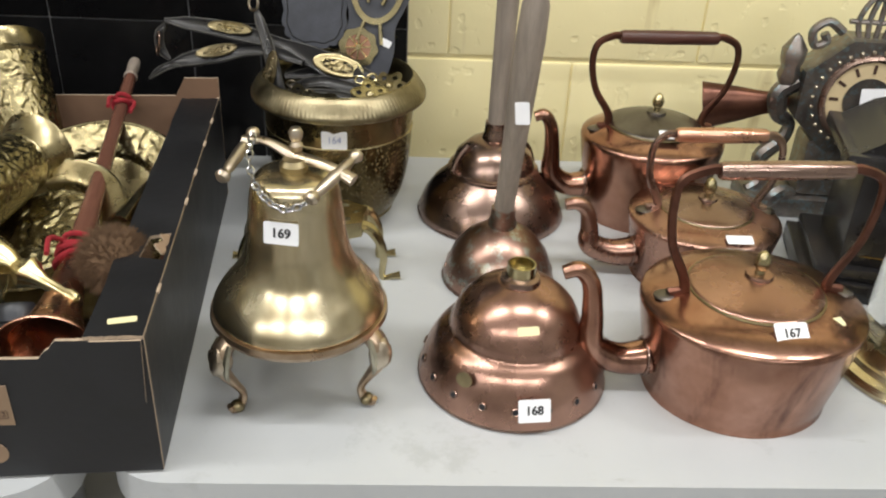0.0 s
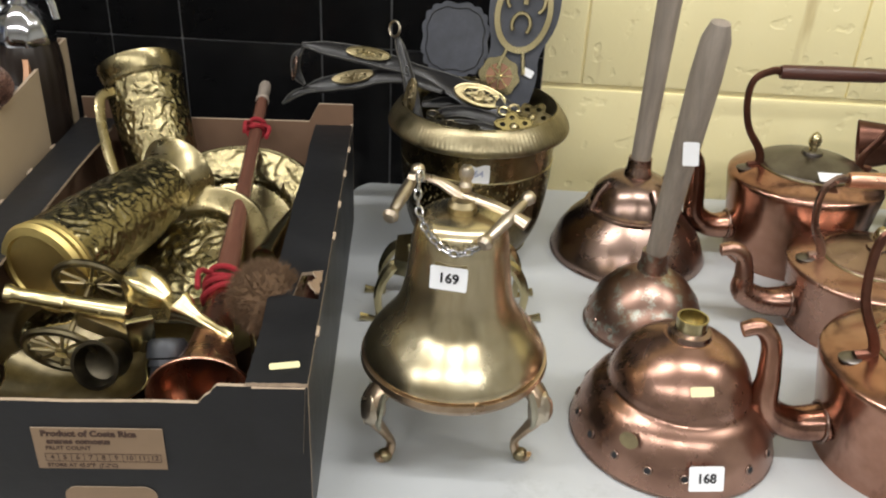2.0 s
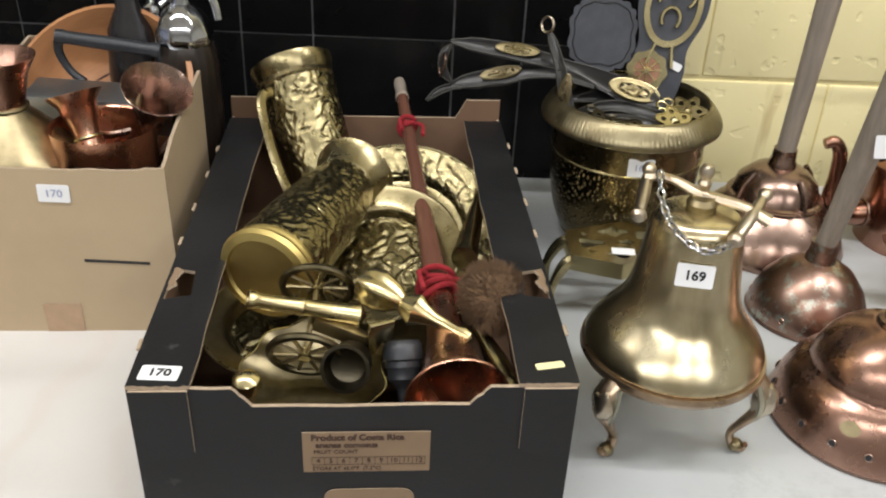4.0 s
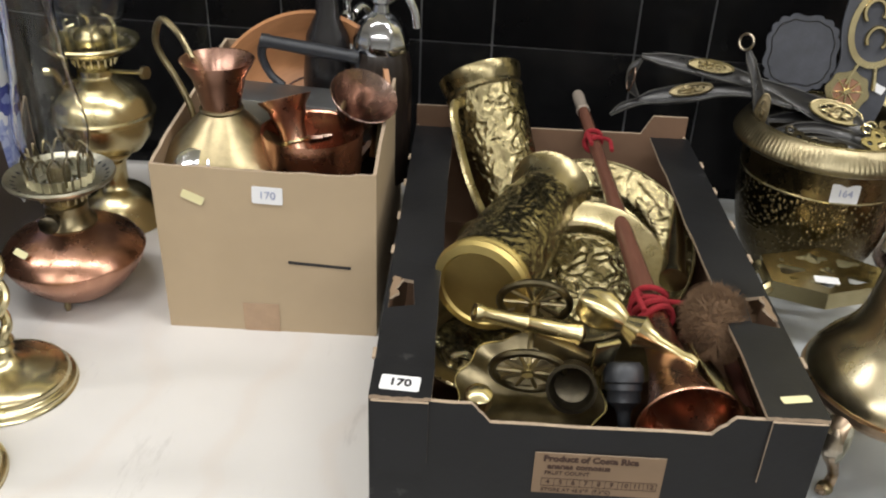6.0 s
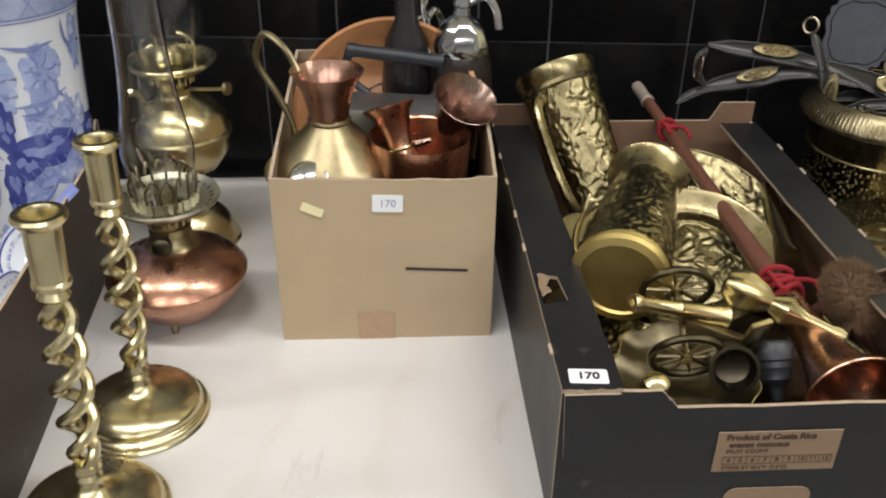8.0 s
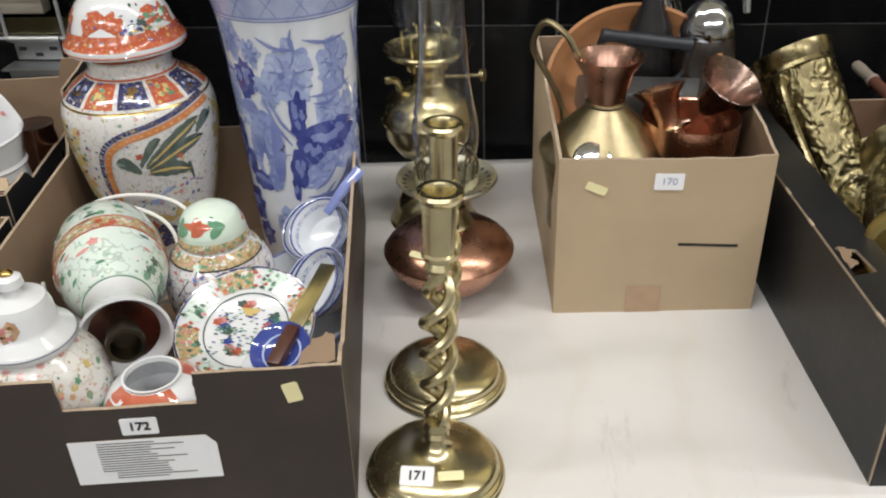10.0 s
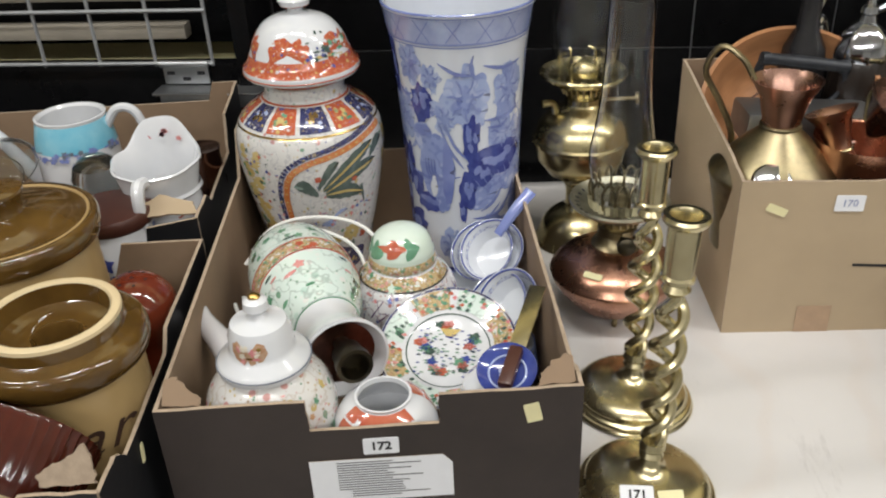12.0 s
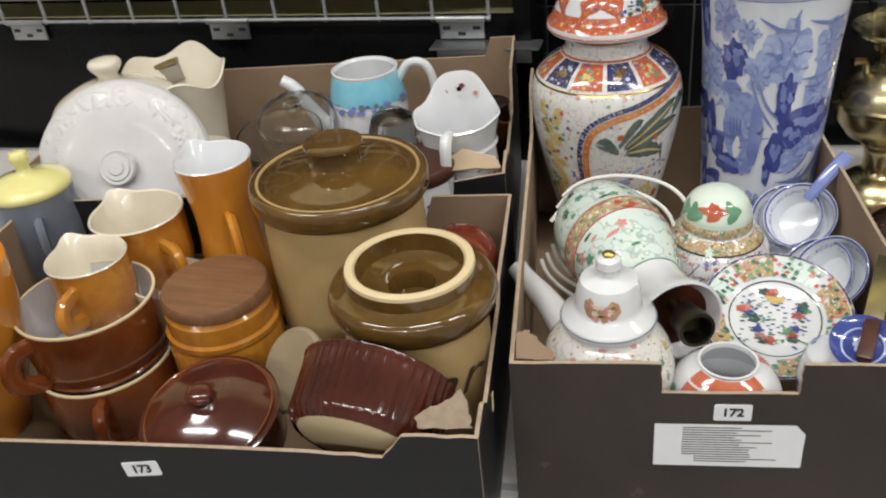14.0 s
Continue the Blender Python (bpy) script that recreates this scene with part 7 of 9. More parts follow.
def imari_jar():
    t = thing("ginger_jar", Matrix.Translation((-1.168, 1.384, 0.749)) @ Matrix.Rotation(radians(5), 4, "Z"), "tall lidded white porcelain jar painted in red, blue and green", "porcelain jar")
    prof = [(0.062, 0.004), (0.066, 0.02), (0.074, 0.07), (0.088, 0.13), (0.099, 0.19), (0.1025, 0.228), (0.098, 0.256), (0.083, 0.276), (0.064, 0.289), (0.055, 0.296)]
    prof = [(q.x, q.y) for q in curve_points([(r, z, 0) for r, z in prof], 4)]
    body = part("body", lathe([(0, 0), (0.060, 0)] + prof + [(0.054, 0.300), (0.0545, 0.327), (0.05, 0.327)], 64), JAR_GROUND, t, "white body painted all over in enamels")
    R = radius_at(prof)
    on = on_turned(R)
    on2 = on_turned(R, 0.0009)
    on3 = on_turned(R, 0.0013)
    rnd = random.Random(21)
    # shoulder panels, red and blue by turns
    for mat, k0 in ((RED, 0), (BLUE, 1)):
        patches("shoulder_pattern", [(30 * k + 2, 30 * k + 28, 0.2665, 0.2915) for k in range(k0, 12, 2)], on, BLUE_PANEL if k0 else LID_GROUND, body)
        painted("panel_pattern", [blob(30 * k + 15 + rnd.uniform(-6, 6), 0.279 + rnd.uniform(-0.006, 0.006), 2.6, 0.0026, 12, 5, rnd) for k in range(k0, 12, 2) for _ in range(4)], on2, GOLD if k0 else YELLOW, body)
        painted("panel_leaf_pattern", [blob(30 * k + 15 + rnd.uniform(-8, 8), 0.279 + rnd.uniform(-0.008, 0.009), 1.8, 0.0016, 8, 0, rnd) for k in range(k0, 12, 2) for _ in range(5)], on2, BLUE_PALE if k0 else GREEN, body)
    patches("shoulder_line", [(0, 360, 0.2605, 0.2630)], on, GOLD, body)
    patches("neck_line", [(0, 360, 0.2925, 0.2945)], on, RED, body)
    # two curving reserves edged with orange and blue, banana leaves and a rock garden inside
    def leaf(a0, z0, a1, z1, w, n=9, wave=0.16):
        """A long leaf with a crimped edge, from its stalk to its tip."""
        up, down = [], []
        for k in range(n + 1):
            f = k / n
            b = w * math.sin(math.pi * min(1, 0.06 + 0.94 * f)) ** 0.7 * (1 + wave * (k % 2))
            a, z = a0 + (a1 - a0) * f, z0 + (z1 - z0) * f + 0.006 * math.sin(math.pi * f)
            up.append((a, z + b))
            down.append((a, z - b))
        return up + down[::-1]

    def ribbon(line, w, off):
        out = []
        for p, q in zip(line, line[1:]):
            def side(v, e, s):
                nx, nz = -(e.y) , e.x / 590
                n = math.hypot(nx, nz) or 1
                return (v.x + (off + s * w) * nx / n * 590, v.y + (off + s * w) * nz / n)
            e = Vector(((q.x - p.x), q.y - p.y, 0))
            out.append([side(p, e, -1), side(q, e, -1), side(q, e, 1), side(p, e, 1)])
        return out

    for c in (-77, 103):
        arch = [(c - 17, 0.045), (c - 22, 0.092), (c - 27, 0.142), (c - 27, 0.184), (c - 21, 0.213), (c - 7, 0.229), (c + 9, 0.236), (c + 26, 0.243), (c + 46, 0.251), (c + 66, 0.256)]
        line = curve_points([(a, z, 0) for a, z in arch], 6)
        painted("reserve_border", ribbon(line, 0.0042, 0.0), on2, ceramic("coral_enamel", (0.52, 0.16, 0.05), (0.60, 0.26, 0.10), 0.12, 90), body)
        painted("outer_border", ribbon(line, 0.0034, 0.0088), on, BLUE_PANEL, body)
        painted("border_bead_pattern", [blob(p.x, p.y, 1.0, 0.0011, 6) for p in line[::2]], on3, YELLOW, body)
        painted("outer_bead_pattern", [blob(p.x - 3.2, p.y + 0.004, 0.7, 0.0010, 6) for p in line[1::2]], on3, BLUE_PALE, body)
        leaves = [(c + 2, 0.188, c + 50, 0.240, 0.0105), (c + 4, 0.184, c + 52, 0.213, 0.0105), (c + 4, 0.180, c + 38, 0.170, 0.0115), (c - 2, 0.182, c - 20, 0.196, 0.0095), (c - 2, 0.190, c + 16, 0.226, 0.0085), (c + 34, 0.178, c + 40, 0.150, 0.0085), (c + 44, 0.220, c + 64, 0.236, 0.008)]
        painted("banana_leaf", [leaf(*q) for q in leaves], on, ceramic("grey_green_enamel", (0.075, 0.105, 0.095), (0.13, 0.17, 0.15), 0.15, 70), body)
        painted("leaf_rib", [leaf(a0, z0, a1, z1, 0.0011, 6, 0) for a0, z0, a1, z1, w in leaves[:3]], on3, YELLOW, body)
        painted("stem", [leaf(c - 9, 0.176, c - 10, 0.122, 0.004, 6), leaf(c - 6, 0.13, c - 16, 0.10, 0.003, 6)], on, ceramic("soft_blue_enamel", (0.28, 0.42, 0.55), (0.42, 0.54, 0.62), 0.15, 60), body)
        painted("rock", [blob(c + 14, 0.072, 20, 0.016, 14, 3, rnd), blob(c + 34, 0.060, 14, 0.018, 12, 0, rnd), blob(c - 4, 0.060, 12, 0.010, 12, 0, rnd)], on, BLUE_PANEL, body)
        painted("yellow_flower", [blob(c + 27 + 5 * math.cos(k * 1.1), 0.108 + 0.009 * math.sin(k * 1.1), 4.2, 0.0062, 12, 5, rnd) for k in range(6)] + [blob(c - 4 + 6 * k, 0.112 - 0.004 * k, 4.5, 0.0042, 10, 4, rnd) for k in range(4)], on2, YELLOW, body)
        painted("red_flower", [blob(c - 4, 0.094, 4.5, 0.0068, 14, 5, rnd), blob(c + 42, 0.098, 4.5, 0.0068, 14, 5, rnd), blob(c - 1, 0.205, 3.0, 0.004, 12, 5, rnd), blob(c + 28, 0.196, 2.5, 0.0035, 12, 5, rnd), blob(c + 10, 0.138, 2.2, 0.003, 10, 0, rnd)], on3, RED, body)
        painted("sitting_bird", [blob(c + 5, 0.132, 6, 0.006, 10, 0, rnd), leaf(c + 6, 0.135, c + 22, 0.150, 0.003, 6)], on2, BLUE_PALE, body)
        sprigs(body, on2, c - 18, c + 48, 0.085, 0.165, 600, 0.0026, 44, [PINK, BLUE_MID, YELLOW, DARKGREEN, PINK], 33)
        # the flanks: yellow blossom hanging in trails
        painted("blossom_pattern", [blob(c - 58 + rnd.uniform(-9, 9), 0.07 + 0.0046 * k, 4.6, 0.0062, 12, 5, rnd) for k in range(38)], on, YELLOW, body)
        painted("blossom_pattern", [blob(c + 78 + rnd.uniform(-9, 9), 0.07 + 0.0046 * k, 4.6, 0.0062, 12, 5, rnd) for k in range(38)], on, YELLOW, body)
        sprigs(body, on2, c - 70, c - 44, 0.05, 0.25, 560, 0.0030, 70, [DARKGREEN, YELLOW, RED, GREEN, BLUE], 35)
        sprigs(body, on2, c + 68, c + 92, 0.05, 0.25, 560, 0.0030, 70, [DARKGREEN, YELLOW, RED, GREEN, BLUE], 36)
        sprigs(body, on, c - 42, c - 30, 0.06, 0.235, 560, 0.0024, 34, [PINK, BLUE, DARKGREEN], 37)
    # lid
    lid_prof = [(0.078, 0.316), (0.0775, 0.323), (0.072, 0.330), (0.066, 0.345), (0.058, 0.366), (0.044, 0.384), (0.026, 0.393), (0.012, 0.396)]
    lid_prof = [(q.x, q.y) for q in curve_points([(r, z, 0) for r, z in lid_prof], 4)]
    lid = part("lid", lathe([(0.055, 0.312), (0.076, 0.312)] + lid_prof + [(0.010, 0.398), (0.010, 0.402), (0.019, 0.406), (0.022, 0.414), (0.017, 0.420), (0.011, 0.424), (0.010, 0.428), (0, 0.432)], 64), WHITE, t, "domed white lid painted with red panels")
    lid.matrix_basis = Matrix.Translation((0, 0, 0.034)) @ Matrix.Diagonal((1, 1, 0.93, 1))
    L = radius_at(lid_prof)
    lon, lon2 = on_turned(L), on_turned(L, 0.0009)
    patches("lid_edge", [(0, 360, 0.3235, 0.343)], lon, LID_GROUND, lid)
    painted("lid_pattern", [[(c - 27, 0.335), (c + 27, 0.335), (c + 24, 0.35), (c + 27, 0.362), (c + 16, 0.374), (c + 6, 0.368), (c - 4, 0.375), (c - 18, 0.372), (c - 26, 0.360), (c - 22, 0.348)] for c in (-95, -25, 55, 125, 195)], lon, LID_GROUND, lid)
    sprigs(lid, lon2, -60, -10, 0.342, 0.366, 1000, 0.005, 12, [YELLOW, CELADON, WHITE, GREEN], 42)
    sprigs(lid, lon2, 30, 80, 0.342, 0.366, 1000, 0.005, 12, [YELLOW, CELADON, WHITE, GREEN], 43)
    sprigs(lid, lon2, -75, -45, 0.345, 0.38, 1000, 0.003, 20, [BLUE, BLUE, DARKGREEN], 44)
    patches("neck_band", [(0, 360, 0.3140, 0.3225)], on_turned(lambda z: 0.0545, 0.0006), LID_GROUND, body)
    part("lid_line", ring(0.0775, 0.0012, (0, 0, 0.3165), seg=64), RED, lid)
    part("finial_line", ring(0.0185, 0.0008, (0, 0, 0.4065), seg=32), RED, lid)


imari_jar()


PALE_GLAZE = ceramic("washed_blue_white_glaze", (0.66, 0.69, 0.74), (0.58, 0.62, 0.71), 0.12, 9)


def blue_vase():
    t = thing("umbrella_vase", Matrix.Translation((-0.958, 1.424, 0.749)) @ Matrix.Scale(1.015, 4), "tall blue and white porcelain vase painted with birds and leaves", "porcelain vase")
    prof = [(0.072, 0.002), (0.074, 0.03), (0.078, 0.12), (0.083, 0.24), (0.089, 0.33), (0.097, 0.385), (0.1015, 0.402)]
    prof = [(q.x, q.y) for q in curve_points([(r, z, 0) for r, z in prof], 4)]
    body = part("body", lathe([(0, 0), (0.070, 0)] + prof + [(0.100, 0.4045), (0.0965, 0.403), (0.092, 0.385), (0.082, 0.30), (0.074, 0.1), (0, 0.02)], 72), PALE_GLAZE, t, "bluish-white glazed body")
    R = radius_at(prof)
    on, on2 = on_turned(R), on_turned(R, 0.0009)
    rnd = random.Random(5)
    patches("rim_band", [(0, 360, 0.364, 0.398)], on, ceramic("slate_blue_wash", (0.27, 0.32, 0.53), (0.42, 0.47, 0.66), 0.1, 20), body, "pale blue border under the rim")
    for z in (0.3610, 0.3655, 0.3985):
        patches("rim_line", [(0, 360, z, z + 0.0016)], on2, BLUE_MID, body)
    painted("rim_lattice", [[(a, 0.368), (a + 0.8, 0.368), (a + 13, 0.396), (a + 12.2, 0.396)] for a in range(0, 360, 24)] + [[(a + 12, 0.368), (a + 12.8, 0.368), (a + 1, 0.396), (a + 0.2, 0.396)] for a in range(0, 360, 24)], on2, BLUE_MID, body)

    def stroke(u0, v0, u1, v1, w=0.006, bend=0.02):
        """A brush line that swells and tapers; u runs across the face, v down it."""
        n, up, down = 6, [], []
        d = Vector((u1 - u0, v1 - v0))
        nrm = Vector((-d.y, d.x)).normalized()
        for k in range(n + 1):
            f = k / n
            p = Vector((u0, v0)) + d * f + nrm * bend * math.sin(math.pi * f)
            h = w * (0.35 + 0.65 * math.sin(math.pi * f))
            up.append((p.x + nrm.x * h, p.y + nrm.y * h))
            down.append((p.x - nrm.x * h, p.y - nrm.y * h))
        return up + down[::-1]

    def wash(u, v, ru, rv, n=20, wob=0.20):
        return blob(u, v, ru, rv * 1.3, n, 0, rnd, 0.0, wob)

    def flower(u, v, r, n):
        """Ragged petals round a heart."""
        out = [wash(u, v, r * 0.62, r * 0.55, 16, 0.16)]
        for k in range(n):
            q = 2 * math.pi * k / n + rnd.uniform(-0.2, 0.2)
            out.append(wash(u + 0.66 * r * math.cos(q), v + 0.60 * r * math.sin(q), r * rnd.uniform(0.34, 0.46), r * rnd.uniform(0.28, 0.42), 13, 0.28))
        return out

    WASH_PALE = chintz("pale_brush_wash", (0.33, 0.40, 0.63), [(0.25, 0.31, 0.56), (0.42, 0.48, 0.68), (0.30, 0.36, 0.60)], 34, 0.42, (0.15, 0.19, 0.45), 0.35)
    WASH_DARK = ceramic("dark_brush_wash", (0.035, 0.048, 0.23), (0.075, 0.10, 0.32), 0.1, 55)
    for c in (-84, 96):
        def lay(lift, c=c):
            base = on_turned(R, lift)
            return lambda u, v: base(c + 158 * u, 0.362 - 0.336 * v)
        o1, o2, o3, o4 = lay(0.0005), lay(0.0009), lay(0.0013), lay(0.0017)
        # v: 0 under the border, 1 at the foot; u: -0.75 to 0.75 over the face that one side shows
        peonies = [(0.02, 0.21, 0.125, 8), (0.28, 0.19, 0.105, 7), (-0.30, 0.075, 0.085, 5), (-0.17, 0.125, 0.06, 5), (-0.09, 0.86, 0.085, 7), (0.72, 0.30, 0.11, 7), (-0.72, 0.40, 0.11, 7), (0.24, 0.365, 0.095, 7), (-0.10, 0.29, 0.07, 5)]
        painted("peony_pattern", [s for q in peonies for s in flower(*q)], o1, WASH_PALE, body)
        painted("soft_leaf", [wash(0.30, 0.565, 0.21, 0.050, 24), wash(0.12, 0.63, 0.11, 0.045, 20), wash(0.20, 0.86, 0.13, 0.10, 22), wash(0.38, 0.72, 0.07, 0.11, 18), wash(0.52, 0.12, 0.06, 0.08, 16), wash(-0.20, 0.245, 0.12, 0.028, 18), wash(0.12, 0.95, 0.20, 0.03, 18), wash(0.62, 0.62, 0.10, 0.10, 18), wash(-0.66, 0.72, 0.09, 0.13, 18)], o1, BLUE_SOFT, body)
        painted("peony_heart", [s for u, v, r, n in peonies for s in flower(u, v, r * 0.42, 4)], o2, BLUE_SOFT, body)
        painted("petal_line", [stroke(u + 0.25 * r * math.cos(q), v + 0.25 * r * math.sin(q), u + 0.85 * r * math.cos(q + 0.2), v + 0.75 * r * math.sin(q + 0.2), 0.0035, 0.01) for u, v, r, n in peonies for q in [0.4 + 0.9 * k for k in range(7)]], o3, BLUE_MID, body)
        dark = [(-0.25, 0.235, 0.065, 0.060), (-0.22, 0.20, 0.05, 0.03), (0.05, 0.36, 0.05, 0.060), (0.04, 0.42, 0.04, 0.045), (-0.39, 0.52, 0.05, 0.070), (-0.33, 0.60, 0.06, 0.045), (-0.23, 0.665, 0.10, 0.036), (0.20, 0.485, 0.16, 0.046), (0.10, 0.53, 0.09, 0.052), (0.32, 0.455, 0.10, 0.036), (0.02, 0.60, 0.055, 0.062), (-0.01, 0.68, 0.025, 0.05), (-0.30, 0.93, 0.07, 0.045), (0.06, 0.975, 0.20, 0.022), (-0.46, 0.10, 0.05, 0.09), (-0.45, 0.78, 0.04, 0.07), (0.60, 0.46, 0.12, 0.05), (0.78, 0.80, 0.09, 0.06)]
        painted("dark_wash", [wash(*q) for q in dark], o2, WASH_DARK, body)
        painted("wash_edge", [wash(u + rnd.uniform(-0.5, 0.5) * ru, v + rnd.uniform(-0.4, 0.4) * rv, ru * 0.30, rv * 0.28, 12, 0.3) for u, v, ru, rv in dark for _ in range(3)], o3, BLUE_MID, body)
        # a perched bird
        painted("bird", [wash(-0.17, 0.50, 0.115, 0.115, 22, 0.05), wash(-0.25, 0.375, 0.070, 0.050, 16, 0.06), [(-0.30, 0.38), (-0.36, 0.445), (-0.28, 0.41)], wash(-0.14, 0.62, 0.055, 0.065, 14, 0.1)], o3, BLUE_SOFT, body)
        painted("bird_wing", [wash(-0.095, 0.515, 0.035, 0.10, 16, 0.12), wash(-0.25, 0.345, 0.055, 0.020, 12, 0.12), wash(-0.10, 0.60, 0.03, 0.05, 12, 0.15)] + [stroke(-0.24 + 0.02 * k, 0.46, -0.20 + 0.02 * k, 0.57, 0.003) for k in range(4)], o4, BLUE_MID, body)
        painted("bird_breast", [wash(-0.19, 0.585, 0.022, 0.035, 10, 0.2)], o4, PALE_GLAZE, body)
        # twigs, hatching and grasses
        twigs = [(-0.12, 0.06, 0.07, 0.11), (0.11, 0.075, 0.36, 0.085), (0.06, 0.03, 0.07, 0.13), (0.12, 0.30, 0.40, 0.265), (0.14, 0.33, 0.30, 0.31), (-0.14, 0.30, 0.00, 0.50), (-0.10, 0.31, 0.02, 0.46), (-0.36, 0.535, -0.02, 0.535), (0.00, 0.78, 0.24, 0.68), (0.05, 0.73, 0.30, 0.70), (0.10, 0.70, 0.26, 0.60), (0.22, 0.72, 0.36, 0.60), (-0.40, 0.18, -0.30, 0.20), (0.34, 0.22, 0.38, 0.30), (0.42, 0.02, 0.48, 0.14)]
        painted("twig", [stroke(*q, 0.0055) for q in twigs] + [stroke(0.10, 0.97, 0.06 + 0.05 * k, 0.80 - 0.012 * (4 - abs(k - 4)), 0.004, 0.015) for k in range(8)] + [stroke(0.10 + 0.045 * k, 0.60 - 0.01 * k, 0.06 + 0.05 * k, 0.55 - 0.008 * k, 0.003, 0.004) for k in range(8)] + [stroke(0.33 + 0.02 * k, 0.80, 0.34 + 0.025 * k, 0.64, 0.003) for k in range(5)], o4, BLUE_MID, body)
    part("rim_edge", ring(0.1, 0.0018, (0, 0, 0.403), seg=72), BLUE_MID, body)


blue_vase()


def small_ginger_jar():
    t = thing("small_ginger_jar", Matrix.Translation((-1.015, 1.178, 0.765)), "round lidded ginger jar painted with flowers and birds", "ginger jar")
    prof = [(0.042, 0.0), (0.05, 0.02), (0.064, 0.05), (0.0675, 0.08), (0.062, 0.105), (0.050, 0.124), (0.041, 0.133)]
    prof = [(q.x, q.y) for q in curve_points([(r, z, 0) for r, z in prof], 4)]
    body = part("body", lathe([(0, 0)] + prof + [(0.036, 0.134), (0, 0.134)], 56), BRANCH_GROUND, t, "white body with a yellow shoulder band")
    R = radius_at(prof)
    on, on2 = on_turned(R), on_turned(R, 0.0009)
    patches("shoulder_band", [(0, 360, 0.120, 0.1320)], on, GOLD_GROUND, body)
    sprigs(body, on2, 0, 360, 0.122, 0.131, 1100, 0.0042, 20, [GREEN, WHITE, PINK, DARKGREEN, CELADON], 51)
    patches("shoulder_line", [(0, 360, 0.1185, 0.1202)], on2, INK, body)
    sprigs(body, on, 0, 360, 0.02, 0.115, 900, 0.0030, 80, [BLUE, PINK, DARKGREEN, RED, BLUE_MID, PINK], 52)
    rnd = random.Random(12)
    twigs = []
    for k in range(30):
        a, z = 12 * k + rnd.uniform(-4, 4), rnd.uniform(0.03, 0.09)
        b, y = a + rnd.uniform(8, 20), z + rnd.uniform(0.008, 0.022)
        twigs.append([(a, z), (a + 1.4, z - 0.001), (b, y), (b - 0.6, y + 0.0008)])
    painted("twig", twigs, on2, ceramic("plum_enamel", (0.16, 0.06, 0.13), (0.10, 0.05, 0.16), 0.15, 60), body)
    lp = [(0.041, 0.134), (0.0415, 0.142), (0.040, 0.146), (0.039, 0.155), (0.032, 0.170), (0.018, 0.179), (0.002, 0.182)]
    lid = part("lid", lathe([(0.036, 0.133)] + [(q.x, q.y) for q in curve_points([(r, z, 0) for r, z in lp], 4)] + [(0, 0.182)], 48), CELADON, t, "domed pale green lid")
    L = on_turned(radius_at([(q.x, q.y) for q in curve_points([(r, z, 0) for r, z in lp], 4)]))
    painted("lid_flower_pattern", [blob(-100, 0.166, 26, 0.008, 14, 4, random.Random(1)), blob(30, 0.16, 22, 0.008, 12, 4, random.Random(2)), blob(150, 0.163, 22, 0.008, 12, 4, random.Random(4))], L, RED, lid)
    painted("lid_leaf_pattern", [blob(-135, 0.160, 16, 0.010, 12, 3, random.Random(3)), blob(-62, 0.165, 14, 0.009, 12, 3, random.Random(5)), blob(80, 0.16, 16, 0.009, 12, 3, random.Random(6)), blob(200, 0.16, 16, 0.009, 12, 3, random.Random(7))], L, GREEN, lid)
    patches("lid_band", [(0, 360, 0.1355, 0.1465)], L, GOLD_GROUND, lid)


small_ginger_jar()


